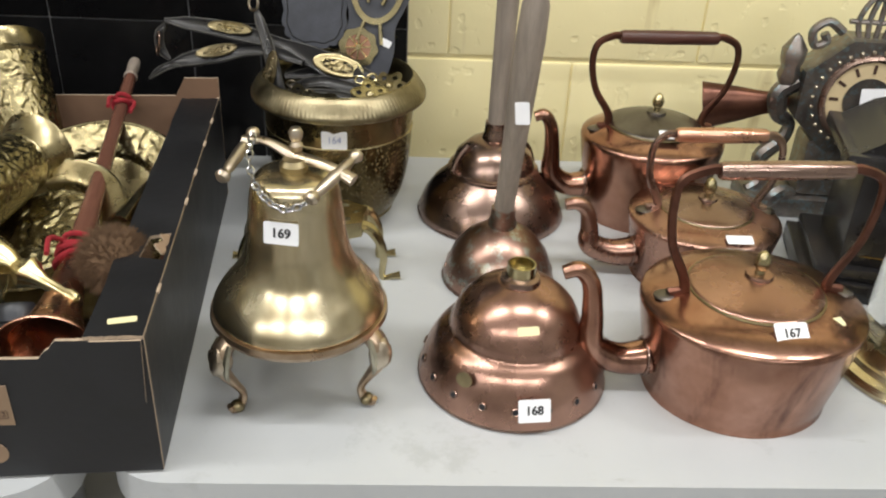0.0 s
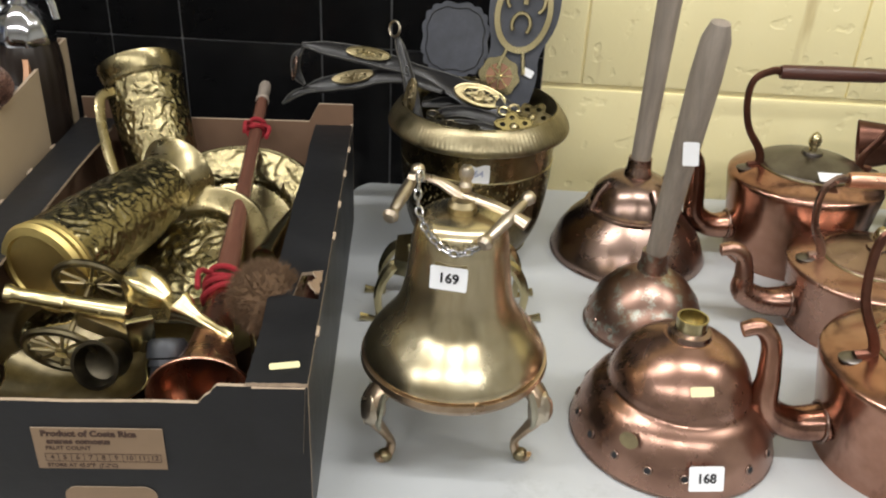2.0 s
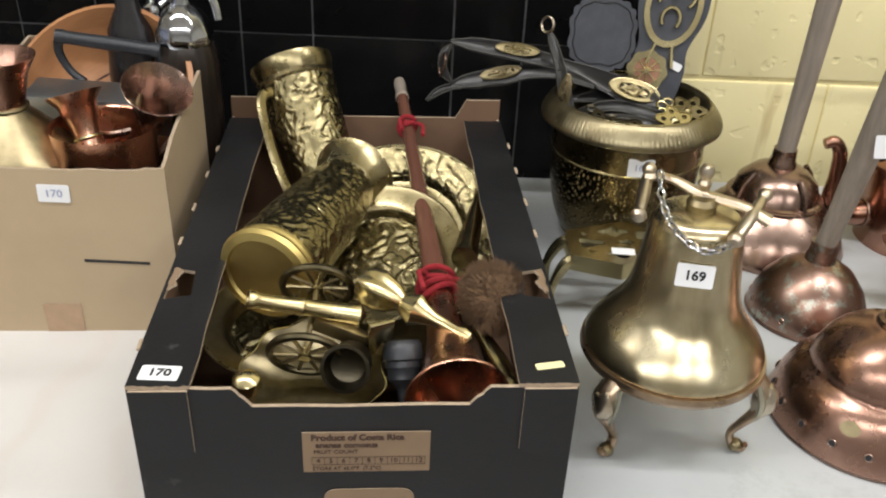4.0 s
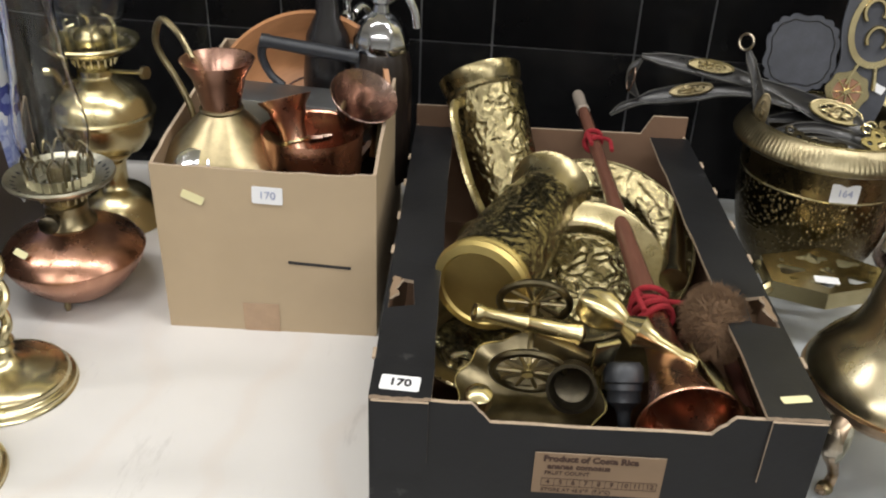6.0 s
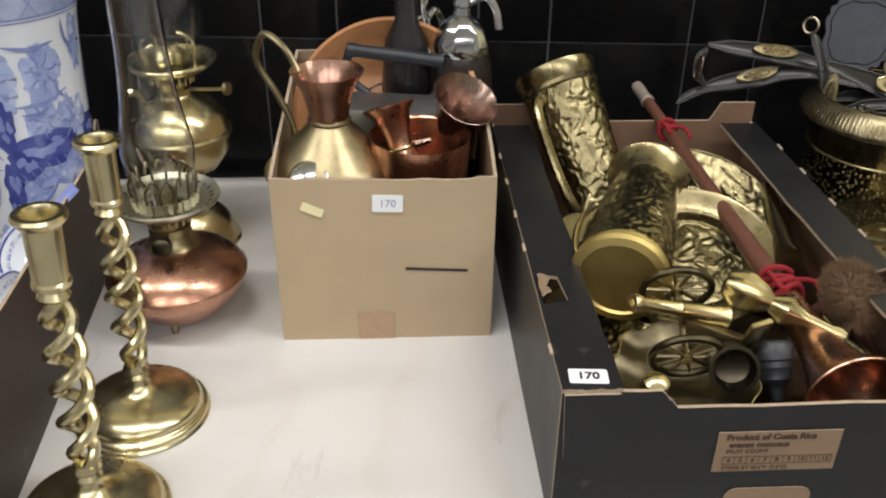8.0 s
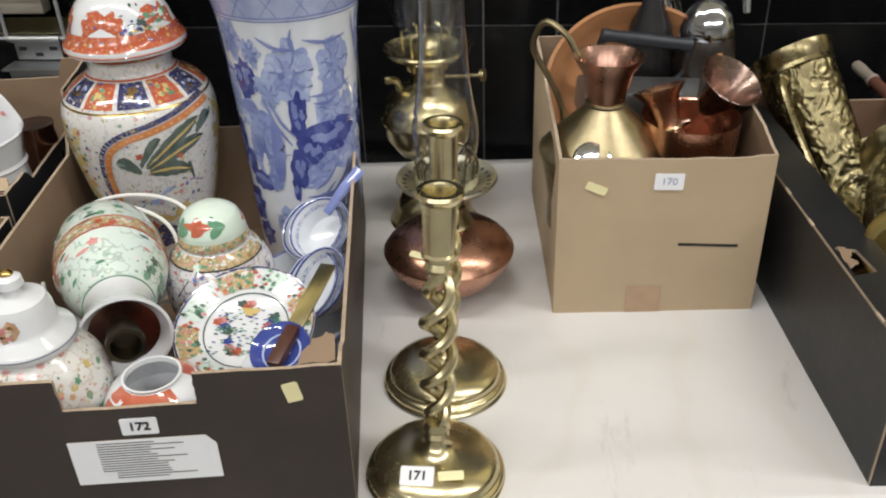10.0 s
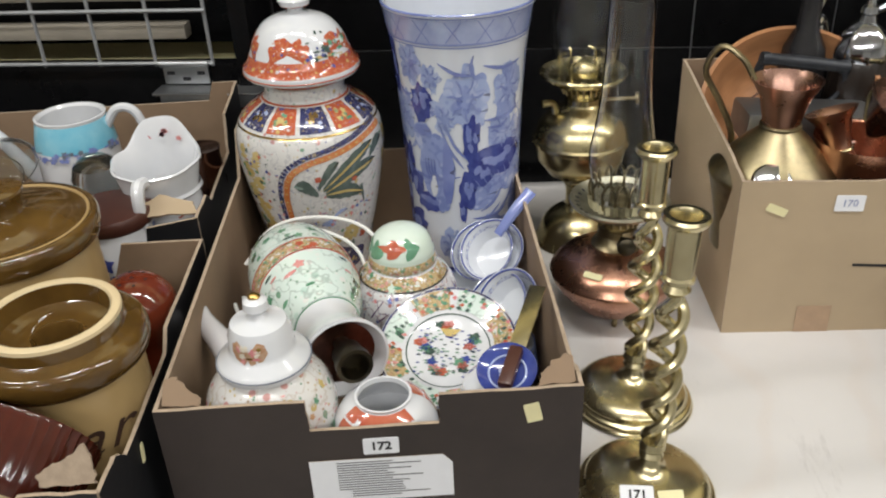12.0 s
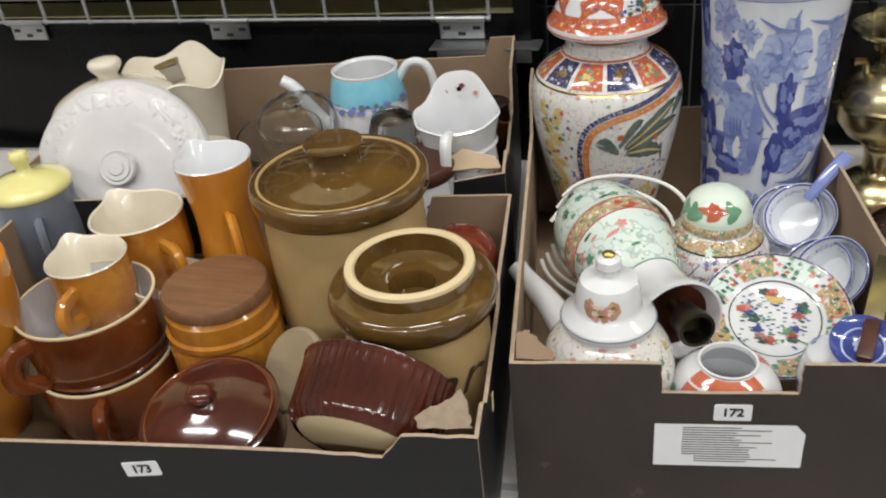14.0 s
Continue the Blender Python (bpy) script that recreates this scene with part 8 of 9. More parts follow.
def painted_plate():
    m = facing((-0.950, 1.060, 0.850), (-0.02, -0.42, 1))
    t = thing("china_plate", m, "china plate painted with red, green and yellow flowers", "plate")
    pp = [(0, 0.0), (0.045, 0.0005), (0.052, 0.004), (0.078, 0.0115), (0.0795, 0.012)]
    part("plate", lathe(pp + [(0.079, 0.010), (0.052, 0.001), (0.04, -0.004), (0, -0.004)], 64), WHITE, t)
    H = lambda r: np.interp(r, [p[0] for p in pp], [p[1] for p in pp])
    on, on2 = on_disc(Matrix.Identity(4), H), on_disc(Matrix.Identity(4), H, 0.001)
    rnd = random.Random(9)
    painted("rim_line", [[(r * math.cos(2 * math.pi * k / 40), r * math.sin(2 * math.pi * k / 40)) for r, k in ((0.0765, k), (0.0765, k + 1), (0.079, k + 1), (0.079, k))] for k in range(40)], on, BLUE_PANEL, t)
    painted("well_line", [[(r * math.cos(2 * math.pi * k / 40), r * math.sin(2 * math.pi * k / 40)) for r, k in ((0.047, k), (0.047, k + 1), (0.0485, k + 1), (0.0485, k))] for k in range(40)], on, DARKGREEN, t)
    for mat, k0 in ((GOLD_GROUND, 0), (GREEN_GROUND, 1)):
        painted("rim_pattern", [[(r * math.cos(radians(a)), r * math.sin(radians(a))) for r, a in ((0.053, 45 * k + 4), (0.053, 45 * k + 22), (0.053, 45 * k + 41), (0.076, 45 * k + 41), (0.076, 45 * k + 22), (0.076, 45 * k + 4))] for k in range(k0, 8, 2)], on, mat, t)
    sets = {m_: [] for m_ in range(5)}
    for k in range(150):
        a, r = rnd.uniform(0, 6.28), rnd.uniform(0.053, 0.075)
        sets[rnd.choice((0, 1, 1, 2, 3, 3))].append(blob(r * math.cos(a), r * math.sin(a), 0.0028, 0.0021, 9, 4, rnd))
    for k in range(5):
        a = 2 * math.pi * k / 5 + 0.5
        for j in range(5):
            sets[(j + k) % 5].append(blob(0.027 * math.cos(a) + rnd.uniform(-0.008, 0.008), 0.027 * math.sin(a) + rnd.uniform(-0.008, 0.008), 0.006, 0.0045, 12, 5, rnd))
    for k in range(130):
        sets[rnd.choice((1, 3, 4))].append(blob(rnd.uniform(-0.036, 0.036), rnd.uniform(-0.036, 0.03), 0.0022, 0.0008, 8, 0, rnd, rnd.uniform(0, 3)))
    for mat, k in zip((RED, GREEN, PINK, DARKGREEN, BLUE), range(5)):
        painted("flower_pattern", sets[k], on2, mat, t)
    painted("basket", [[(-0.012, 0.028), (0.012, 0.028), (0.004, 0.018), (-0.004, 0.018)]], on2, YELLOW, t)


painted_plate()


def blue_cup(at, tilt, handle=None, label="small blue and white rice-pattern porcelain bowl"):
    t = thing("rice_bowl", aim(at, tilt) @ Matrix.Scale(1.16, 4), label, "porcelain bowl", "blue and white bowls")
    body = part("bowl", lathe([(0, -0.036), (0.018, -0.036), (0.018, -0.031), (0.027, -0.024), (0.034, -0.010), (0.038, 0.002), (0.0385, 0.003), (0.0365, 0.002), (0.032, -0.010), (0.025, -0.022), (0, -0.028)], 40), ceramic_pale, t)
    part("rim_band", ring(0.0372, 0.0014, (0, 0, 0.0015), seg=40), BLUE, body)
    part("inner_band", lathe([(0.0348, -0.0028), (0.0322, -0.0088)], 40), RICE_BLUE, body)
    part("outer_band", lathe([(0.0372, -0.002), (0.0345, -0.0105)], 40), RICE_BLUE, body)
    if handle:
        part("spoon_handle", tube([(0.0, 0.02, 0.0), (0.012, 0.05, 0.006), (0.024, 0.078, 0.008)], [0.006, 0.0075, 0.008], 8, 4, flat=0.5), BLUE_MID, t, "blue patterned porcelain spoon")


ceramic_pale = ceramic("pale_blue_white_glaze", (0.70, 0.73, 0.78), (0.74, 0.77, 0.81))
blue_cup((-0.910, 1.278, 0.856), (-0.28, -0.62, 0.8), handle=True)
blue_cup((-0.924, 1.293, 0.846), (-0.30, -0.6, 0.8))
blue_cup((-0.886, 1.150, 0.856), (-0.55, -0.5, 0.7))
blue_cup((-0.899, 1.163, 0.844), (-0.56, -0.48, 0.7))
for k in range(5):
    t = turned("saucer", -0.897 - 0.001 * k, 1.140 + 0.001 * k, 0.760 + 0.0085 * k, [(0, 0), (0.025, 0), (0.048, 0.008), (0.050, 0.0095), (0.047, 0.009), (0.024, 0.003), (0, 0.003)], ceramic_pale, "blue and white porcelain saucer in a stack", "saucer", group="blue and white saucers")
    part("rim_band", ring(0.0488, 0.0013, (0, 0, 0.0088), seg=40), BLUE_MID, t)
t = turned("stacked_bowl", -0.925, 1.25, 0.75, [(0, 0), (0.04, 0), (0.056, 0.04), (0.062, 0.06), (0.06, 0.06), (0.05, 0.035), (0, 0.02)], ceramic_pale, "larger blue and white porcelain bowl under small ones", "porcelain bowl", group="blue and white bowls")
part("rim_band", ring(0.061, 0.0015, (0, 0, 0.06), seg=40), BLUE_MID, t)


def blue_dish_and_pot():
    t = thing("blue_tea_caddy", Matrix.Translation((-0.892, 0.975, 0.80)), "small blue and white pot with a dark blue saucer lid", "lidded pot")
    body = part("body", lathe([(0, 0), (0.03, 0), (0.038, 0.02), (0.041, 0.05), (0.034, 0.075), (0.02, 0.085), (0, 0.086)], 40), ceramic_pale, t)
    R = radius_at([(0.03, 0), (0.038, 0.02), (0.041, 0.05), (0.034, 0.075), (0.02, 0.085)])
    sprigs(body, on_turned(R), 0, 360, 0.02, 0.08, 1400, 0.005, 90, [BLUE, BLUE_MID, BLUE_MID], 61)
    m = facing((0.012, -0.014, 0.098), (-0.1, -0.45, 1))
    dish = part("saucer_lid", lathe([(0, 0), (0.018, 0.0005), (0.028, 0.006), (0.0305, 0.008), (0.029, 0.005), (0.018, -0.004), (0, -0.005)], 44, m=m), BLUE, t, "dark cobalt blue dish")
    part("white_ring", ring(0.019, 0.0012, m=m @ Matrix.Translation((0, 0, 0.0012)), seg=36), BLUE_PALE, dish)
    painted("centre_flower", [blob(0.006 * math.cos(k), 0.006 * math.sin(k), 0.0035, 0.0035, 8) for k in range(6)], lambda x, y: m @ Vector((x, y, 0.0012)), BLUE_PALE, dish)
    k = thing("letter_knife", Matrix.Identity(4), "brass knife with a wooden handle stuck into the china", "knife")
    a, b = Vector((-0.878, 0.955, 0.905)), Vector((-0.850, 1.065, 0.935))
    part("blade", block(0.018, 0.0025, (b - a).length - 0.03, 0.0008, (0, 0, 0.03), m=aim(a, b - a)), BRASS, k)
    part("grip", block(0.015, 0.011, 0.05, 0.004, (0, 0, -0.02), m=aim(a, b - a)), WOOD_DARK, k)


blue_dish_and_pot()


def red_pot():
    t = thing("red_bowl", Matrix.Translation((-1.002, 0.930, 0.797)), "round open-mouthed white pot with an orange-red painted shoulder", "porcelain pot")
    prof = [(0.032, 0.0), (0.048, 0.02), (0.0545, 0.045), (0.052, 0.065), (0.042, 0.082), (0.030, 0.090), (0.0275, 0.092)]
    prof = [(q.x, q.y) for q in curve_points([(r, z, 0) for r, z in prof], 4)]
    body = part("body", lathe([(0, 0)] + prof + [(0.0285, 0.095), (0.026, 0.095), (0.0255, 0.09), (0.045, 0.06), (0.03, 0.01), (0, 0.008)], 56), WHITE, t)
    R = radius_at(prof)
    on = on_turned(R)
    patches("red_ground", [(-150, -35, 0.056, 0.0915), (15, 140, 0.056, 0.0915)], on, RED, body)
    painted("green_leaf", [blob(-165, 0.06, 12, 0.012, 12, 0, random.Random(4)), blob(-20, 0.05, 12, 0.01, 10, 0, random.Random(5))], on, GREEN, body)
    sprigs(body, on_turned(R, 0.001), -150, -30, 0.062, 0.085, 1150, 0.0035, 12, [YELLOW, WHITE], 63)


red_pot()


def famille_teapot():
    t = thing("lidded_teapot", Matrix.Translation((-1.117, 0.932, 0.80)), "white porcelain teapot with a tall lid and flower sprays", "teapot")
    prof = [(0.04, 0.0), (0.058, 0.03), (0.066, 0.065), (0.062, 0.095), (0.048, 0.118), (0.043, 0.124)]
    prof = [(q.x, q.y) for q in curve_points([(r, z, 0) for r, z in prof], 4)]
    body = part("body", lathe([(0, 0)] + prof + [(0.04, 0.128), (0, 0.128)], 52), SPRAY_GROUND, t)
    R = radius_at(prof)
    on = on_turned(R)
    sprigs(body, on, 170, 370, 0.05, 0.118, 900, 0.0036, 40, [PINK, GREEN, YELLOW, ceramic("soft_orange", (0.66, 0.40, 0.22), None, 0.15, 60), PINK], 71)
    lp = [(0.0455, 0.128), (0.0465, 0.133), (0.044, 0.138), (0.034, 0.144), (0.0315, 0.150), (0.031, 0.165), (0.027, 0.176), (0.012, 0.181), (0.009, 0.183)]
    lid = part("lid", lathe([(0, 0.126), (0.042, 0.126)] + lp + [(0.008, 0.186), (0.0125, 0.191), (0.0115, 0.199), (0.004, 0.204), (0, 0.205)], 44), WHITE, t, "tall white lid with gilt details")
    L = on_turned(radius_at(lp))
    heart = [(-118, 0.170), (-128, 0.166), (-130, 0.158), (-122, 0.150), (-104, 0.1465), (-98, 0.152), (-93, 0.1465), (-72, 0.150), (-62, 0.158), (-66, 0.167), (-78, 0.170), (-95, 0.160)]
    painted("cartouche", [heart], L, ceramic("cartouche_brown", (0.40, 0.20, 0.10), (0.50, 0.36, 0.24), 0.2, 160), lid)
    sprigs(lid, on_turned(radius_at(lp), 0.001), -125, -68, 0.150, 0.166, 1800, 0.0035, 14, [PINK, GOLD, CREAM], 72)
    part("gilt_tip", ball(0.0065, (0, 0, 0.203), stretch=(1, 1, 0.6), seg=14), GOLD, lid)
    part("lid_line", ring(0.0462, 0.0008, (0, 0, 0.134), seg=44), GREYBLUE, lid)
    part("spout", tube([(-0.05, 0.05, 0.075), (-0.078, 0.085, 0.085), (-0.105, 0.112, 0.092), (-0.116, 0.124, 0.098)], [0.018, 0.0145, 0.0125, 0.012], 12, 5), WHITE_GREY, t, "plain white spout")


famille_teapot()


def vase_lamp():
    a, b = Vector((-1.165, 1.205, 0.882)), Vector((-1.050, 0.985, 0.892))
    t = thing("table_lamp", through_points(a, b), "painted china table lamp lying with a looped white flex", "table lamp")
    n = (b - a).length
    prof = [(0.050, 0.0), (0.058, 0.02), (0.063, 0.06), (0.062, 0.10), (0.052, 0.14), (0.040, 0.17), (0.036, 0.19), (0.038, 0.215), (0.046, n - 0.008), (0.048, n)]
    prof = [(q.x, q.y) for q in curve_points([(r, z, 0) for r, z in prof], 4)]
    body = part("body", lathe([(0, 0.0)] + prof + [(0.045, n + 0.001), (0.037, n - 0.01), (0.028, n - 0.03), (0, n - 0.034)], 52), WHITE, t)
    R = radius_at(prof)
    on, on2 = on_turned(R), on_turned(R, 0.0009)
    patches("green_ground", [(0, 360, 0.006, 0.075), (0, 360, 0.105, 0.178)], on, GREEN_GROUND, body)
    patches("flower_band", [(0, 360, 0.079, 0.101)], on, GOLD_GROUND, body)
    sprigs(body, on2, 0, 360, 0.01, 0.07, 900, 0.0055, 36, [GREEN, DARKGREEN, GREEN], 81)
    sprigs(body, on2, 0, 360, 0.078, 0.10, 900, 0.005, 34, [PINK, RED, GREEN, YELLOW], 82)
    sprigs(body, on2, 0, 360, 0.108, 0.176, 1100, 0.0058, 44, [GREEN, DARKGREEN, GREEN, PINK], 83)
    part("gilt_line", ring(R(0.180), 0.001, (0, 0, 0.180), seg=48), GREEN, body)
    for z in (0.0775, 0.1025):
        part("gilt_line", ring(R(z), 0.001, (0, 0, z), seg=48), RED, body)
    part("inner_plate", lathe([(0.036, n - 0.012), (0, n - 0.012)], 32), COPPER_BLACK, t, "brown inner plate")
    s = part("socket", lathe([(0.008, n - 0.02), (0.010, n + 0.005), (0.016, n + 0.010), (0.0175, n + 0.026), (0.019, n + 0.030), (0.019, n + 0.040), (0.015, n + 0.040), (0.013, n + 0.02), (0, n + 0.02)], 28, m=Matrix.Rotation(radians(-3), 4, "X")), BRASS_DARK, t, "dark brass bulb socket")
    for k in range(3):
        pts = []
        for i in range(22):
            q = radians(150 - 15 * i)
            pts.append(Vector((-1.128 - 0.012 * k + (0.088 - 0.009 * k) * math.cos(q), 1.19 + 0.05 * math.sin(q) - 0.022 * k, 0.872 + (0.056 - 0.006 * k) * math.sin(q) + 0.004 * math.sin(3 * q + k))))
        inv = t.matrix_basis.inverted()
        part("flex", tube([inv @ p for p in pts], 0.0025, 8, 3), FLEX, t, "looped white flex")


vase_lamp()

# ---- the black box of stoneware, and the box behind it ----
W3, D3, H3 = 0.66, 0.430, 0.185
STONE = Matrix.Translation((-1.8595, 0.660, 0.7435)) @ Matrix.Rotation(radians(7.5), 4, "Z")
stone_box = carton("stoneware_box", STONE, W3, D3, "black cardboard box packed with brown and ochre stoneware", CARD_BLACK,
                   jagged([(0, H3 - 0.012), (0.51, H3 - 0.018), (0.575, H3 - 0.022), (0.595, H3 + 0.004), (W3, H3 + 0.004)], 0.001, 15), [(0, 0.10), (0.53, 0.10), (0.56, H3), (W3, H3)],
                   [(T4, H3), (D3 - T4, H3)], jagged([(T4, H3), (0.05, H3 - 0.002), (0.07, H3 - 0.02), (0.22, H3 - 0.02), (0.24, H3), (D3 - T4, H3)], 0.0012, 16), "cardboard boxes")
card("corner_flap", jagged([(0, 0), (0.055, 0), (0.052, 0.016), (0.046, 0.034), (0.03, 0.022), (0.012, 0.014), (0, 0.006)], 0.002, 23), Matrix.Translation((W3 - 0.062, 0.022, H3 - 0.004)) @ Matrix.Rotation(radians(66), 4, "X"), stone_box, CARD_EDGE, CARD_INNER, 0.003, label="torn kraft inner flap")
sticker(STONE @ facing((0.346, -0.0008, 0.141), (0, -1, 0), 6), 0.036, 0.0175, "173")
sticker(STONE @ facing((W3 + 0.001, 0.10, 0.14), (1, 0, 0), 80), 0.02, 0.008, material=PAPER_YELLOW)
W4, D4, H4 = 0.68, 0.405, 0.212
BACKB = Matrix.Translation((-1.945, 1.088, 0.7435)) @ Matrix.Rotation(radians(9.0), 4, "Z")
back_box = carton("white_china_box", BACKB, W4, D4, "black cardboard box packed with white china and glass", CARD_BLACK,
                  [(0, H4 - 0.03), (0.30, H4 - 0.03), (0.32, 0.09), (0.60, 0.09), (0.615, H4 - 0.02), (W4, H4 - 0.01)], [(0, H4), (W4 - 0.05, H4), (W4 - 0.04, H4 + 0.03), (W4, H4 + 0.03)],
                  [(T4, H4), (D4 - T4, H4)], jagged([(T4, H4 - 0.01), (0.07, H4 - 0.012), (0.09, H4 - 0.03), (0.25, H4 - 0.03), (0.27, H4 + 0.025), (D4 - T4, H4 + 0.03)], 0.0012, 26), "cardboard boxes")
card("corner_flap", jagged([(0, 0), (0.08, 0), (0.075, 0.02), (0.03, 0.035), (0, 0.012)], 0.002, 29), Matrix.Translation((W4 - 0.088, 0.03, H4 - 0.02)) @ Matrix.Rotation(radians(25), 4, "X"), back_box, CARD_KRAFT, CARD_INNER, 0.003)

FLOOR3 = 0.749


def canister(x, y, z, r, h, label, lid=True):
    t = thing("storage_jar", Matrix.Translation((x, y, z)) @ Matrix.Rotation(radians(14), 4, "Z"), label, "stoneware jar", "brown-lidded stoneware jars")
    part("body", lathe([(0, 0), (r * 0.88, 0), (r * 0.92, 0.006), (r * 0.93, h * 0.5), (r * 0.91, h * 0.93), (r * 0.86, h - 0.002), (r * 0.8, h - 0.022), (0, h - 0.022)], 60), TAN, t, "tan stoneware body")
    if lid:
        part("lid", lathe([(r * 0.90, h - 0.012), (r * 0.985, h - 0.014), (r * 1.01, h - 0.006), (r * 1.01, h + 0.004), (r * 0.985, h + 0.010), (r * 0.93, h + 0.011), (r * 0.90, h + 0.0085), (r * 0.5, h + 0.018), (r * 0.33, h + 0.021), (r * 0.28, h + 0.026), (r * 0.30, h + 0.040), (r * 0.33, h + 0.045), (r * 0.28, h + 0.050), (0, h + 0.051)], 64, smooth=2), BROWN, t, "olive-brown glazed lid")
        part("edge_line", ring(r * 0.905, 0.002, (0, 0, h + 0.009), seg=60), TAN, t)
    else:
        part("upturned_lid", lathe([(r * 0.90, h - 0.012), (r * 1.0, h - 0.012), (r * 1.045, h - 0.004), (r * 1.05, h + 0.006), (r * 1.0, h + 0.014), (r * 0.9, h + 0.016), (r * 0.80, h + 0.020)], 64, smooth=2), BROWN, t, "olive-brown lid set upside down")
        part("rim_wall", lathe([(r * 0.82, h + 0.016), (r * 0.81, h + 0.029), (r * 0.805, h + 0.031)], 60), BROWN, t)
        part("rim_ring", lathe([(r * 0.805, h + 0.030), (r * 0.795, h + 0.0345), (r * 0.765, h + 0.036), (r * 0.70, h + 0.0355), (r * 0.665, h + 0.032)], 60), BISCUIT, t, "unglazed cream ring")
        part("well", lathe([(r * 0.665, h + 0.034), (r * 0.64, h + 0.015), (r * 0.5, h + 0.008), (r * 0.30, h + 0.009), (r * 0.27, h + 0.004), (r * 0.26, h - 0.01), (0, h - 0.012)], 56), BROWN, t, "glazed inside of the lid")
    return t


canister(-1.434, 1.052, FLOOR3, 0.102, 0.256, "large tan stoneware jar with an olive-brown knobbed lid")
can2 = canister(-1.305, 0.903, FLOOR3, 0.080, 0.216, "tan stoneware jar with its brown lid upside down", False)
# lettering on the second jar
R2 = 0.0755
for k, ch in enumerate("Sugar"):
    a = radians(-138 + 22 * k)
    word(ch, 0.058, facing((R2 * math.cos(a), R2 * math.sin(a), 0.150), (math.cos(a), math.sin(a), 0)), INK_BROWN, can2, "lettering", 0, 0.5)

t = thing("wood_lidded_jar", Matrix.Translation((-1.566, 0.955, 0.775)), "ochre glazed storage jar with a flat wooden lid", "storage jar")
part("body", lathe([(0, 0), (0.055, 0), (0.062, 0.006), (0.064, 0.06), (0.064, 0.085), (0.0665, 0.088), (0.0665, 0.094), (0.063, 0.097), (0.063, 0.118), (0.058, 0.124), (0, 0.124)], 56), OCHRE, t)
part("relief_band", lathe([(0.0648, 0.03), (0.0662, 0.034), (0.0662, 0.08), (0.0648, 0.084)], 96, lobes=30, lobe=0.012), OCHRE, t, "moulded ochre relief band")
part("lid", lathe([(0, 0.122), (0.058, 0.122), (0.0625, 0.126), (0.063, 0.136), (0.060, 0.141), (0, 0.142)], 56), WOOD_LID, t, "flat turned teak lid")


def orange_jug(x, y, z, r, h, label, mat, tall=True, inner=None, side=-60, group="ochre glazed jugs"):
    t = thing("jug", Matrix.Translation((x, y, z)) @ Matrix.Rotation(radians(20), 4, "Z"), label, "jug", group)
    if tall:
        prof = [(r * 0.98, 0), (r * 1.05, 0.008), (r * 1.0, h * 0.25), (r * 0.80, h * 0.55), (r * 0.82, h * 0.75), (r * 0.98, h * 0.97), (r * 1.0, h)]
    else:
        prof = [(r * 0.75, 0), (r * 0.9, 0.01), (r * 0.98, h * 0.4), (r * 0.98, h * 0.7), (r * 0.97, h * 0.97), (r * 0.99, h)]
    bm = lathe([(0, 0)] + prof, 48, smooth=2)
    # a poured lip
    for v in bm.verts:
        k = max(0, v.co.z / h - 0.72) / 0.28
        a = math.atan2(v.co.y, v.co.x)
        f = math.exp(-((a - 2.2) / 0.28) ** 2) * k
        v.co.x *= 1 + 0.22 * f
        v.co.y *= 1 + 0.22 * f
        v.co.z += 0.006 * f
    part("body", bm, mat, t)
    bm = lathe([(r * 1.0, h), (r * 0.975, h + 0.002), (r * 0.94, h), (prof[-3][0] * 0.93, h * 0.72), (prof[-4][0] * 0.92, h * 0.3), (0, h * 0.1)], 48)
    for v in bm.verts:
        k = max(0, v.co.z / h - 0.72) / 0.28
        a = math.atan2(v.co.y, v.co.x)
        f = math.exp(-((a - 2.2) / 0.28) ** 2) * k
        v.co.x *= 1 + 0.22 * f
        v.co.y *= 1 + 0.22 * f
        v.co.z += 0.006 * f
    part("lining", bm, inner or CREAM, t, "pale glazed inside")
    ear(t, r * (0.9 if tall else 0.97), h * 0.25, h * 0.72, 0.034, mat, side, 0.0075)
    return t


orange_jug(-1.624, 1.100, 0.765, 0.049, 0.236, "tall waisted orange glazed jug with a white lining", ORANGE, True, WHITE, -72)
orange_jug(-1.727, 1.060, 0.835, 0.060, 0.105, "cream-lined ochre milk jug", OCHRE, False, CREAM, -50)
orange_jug(-1.730, 0.955, 0.860, 0.048, 0.080, "ochre mug with a relief band, set inside a brown bowl", OCHRE, False, CREAM, -100)


def stacked_mug(x, y, z, r, h, label, side):
    t = turned("brown_mug", x, y, z, [(0, 0), (r * 0.88, 0), (r * 0.93, 0.005), (r * 0.955, 0.014), (r * 0.985, h * 0.45), (r, h * 0.95), (r * 1.0, h)], REDBROWN, label, "mug", smooth=2, group="red-brown mugs")
    part("rim", lathe([(r * 1.0, h - 0.001), (r * 1.0, h + 0.0025), (r * 0.96, h + 0.0025)], 48), BISCUIT, t, "unglazed cream rim")
    part("lining", lathe([(r * 0.965, h + 0.002), (r * 0.94, h * 0.6), (r * 0.8, 0.012), (0, 0.008)], 48), WHITE_GREY, t, "pale grey lining")
    ear(t, r * 0.97, h * 0.12, h * 0.82, 0.032, REDBROWN, side, 0.0085)


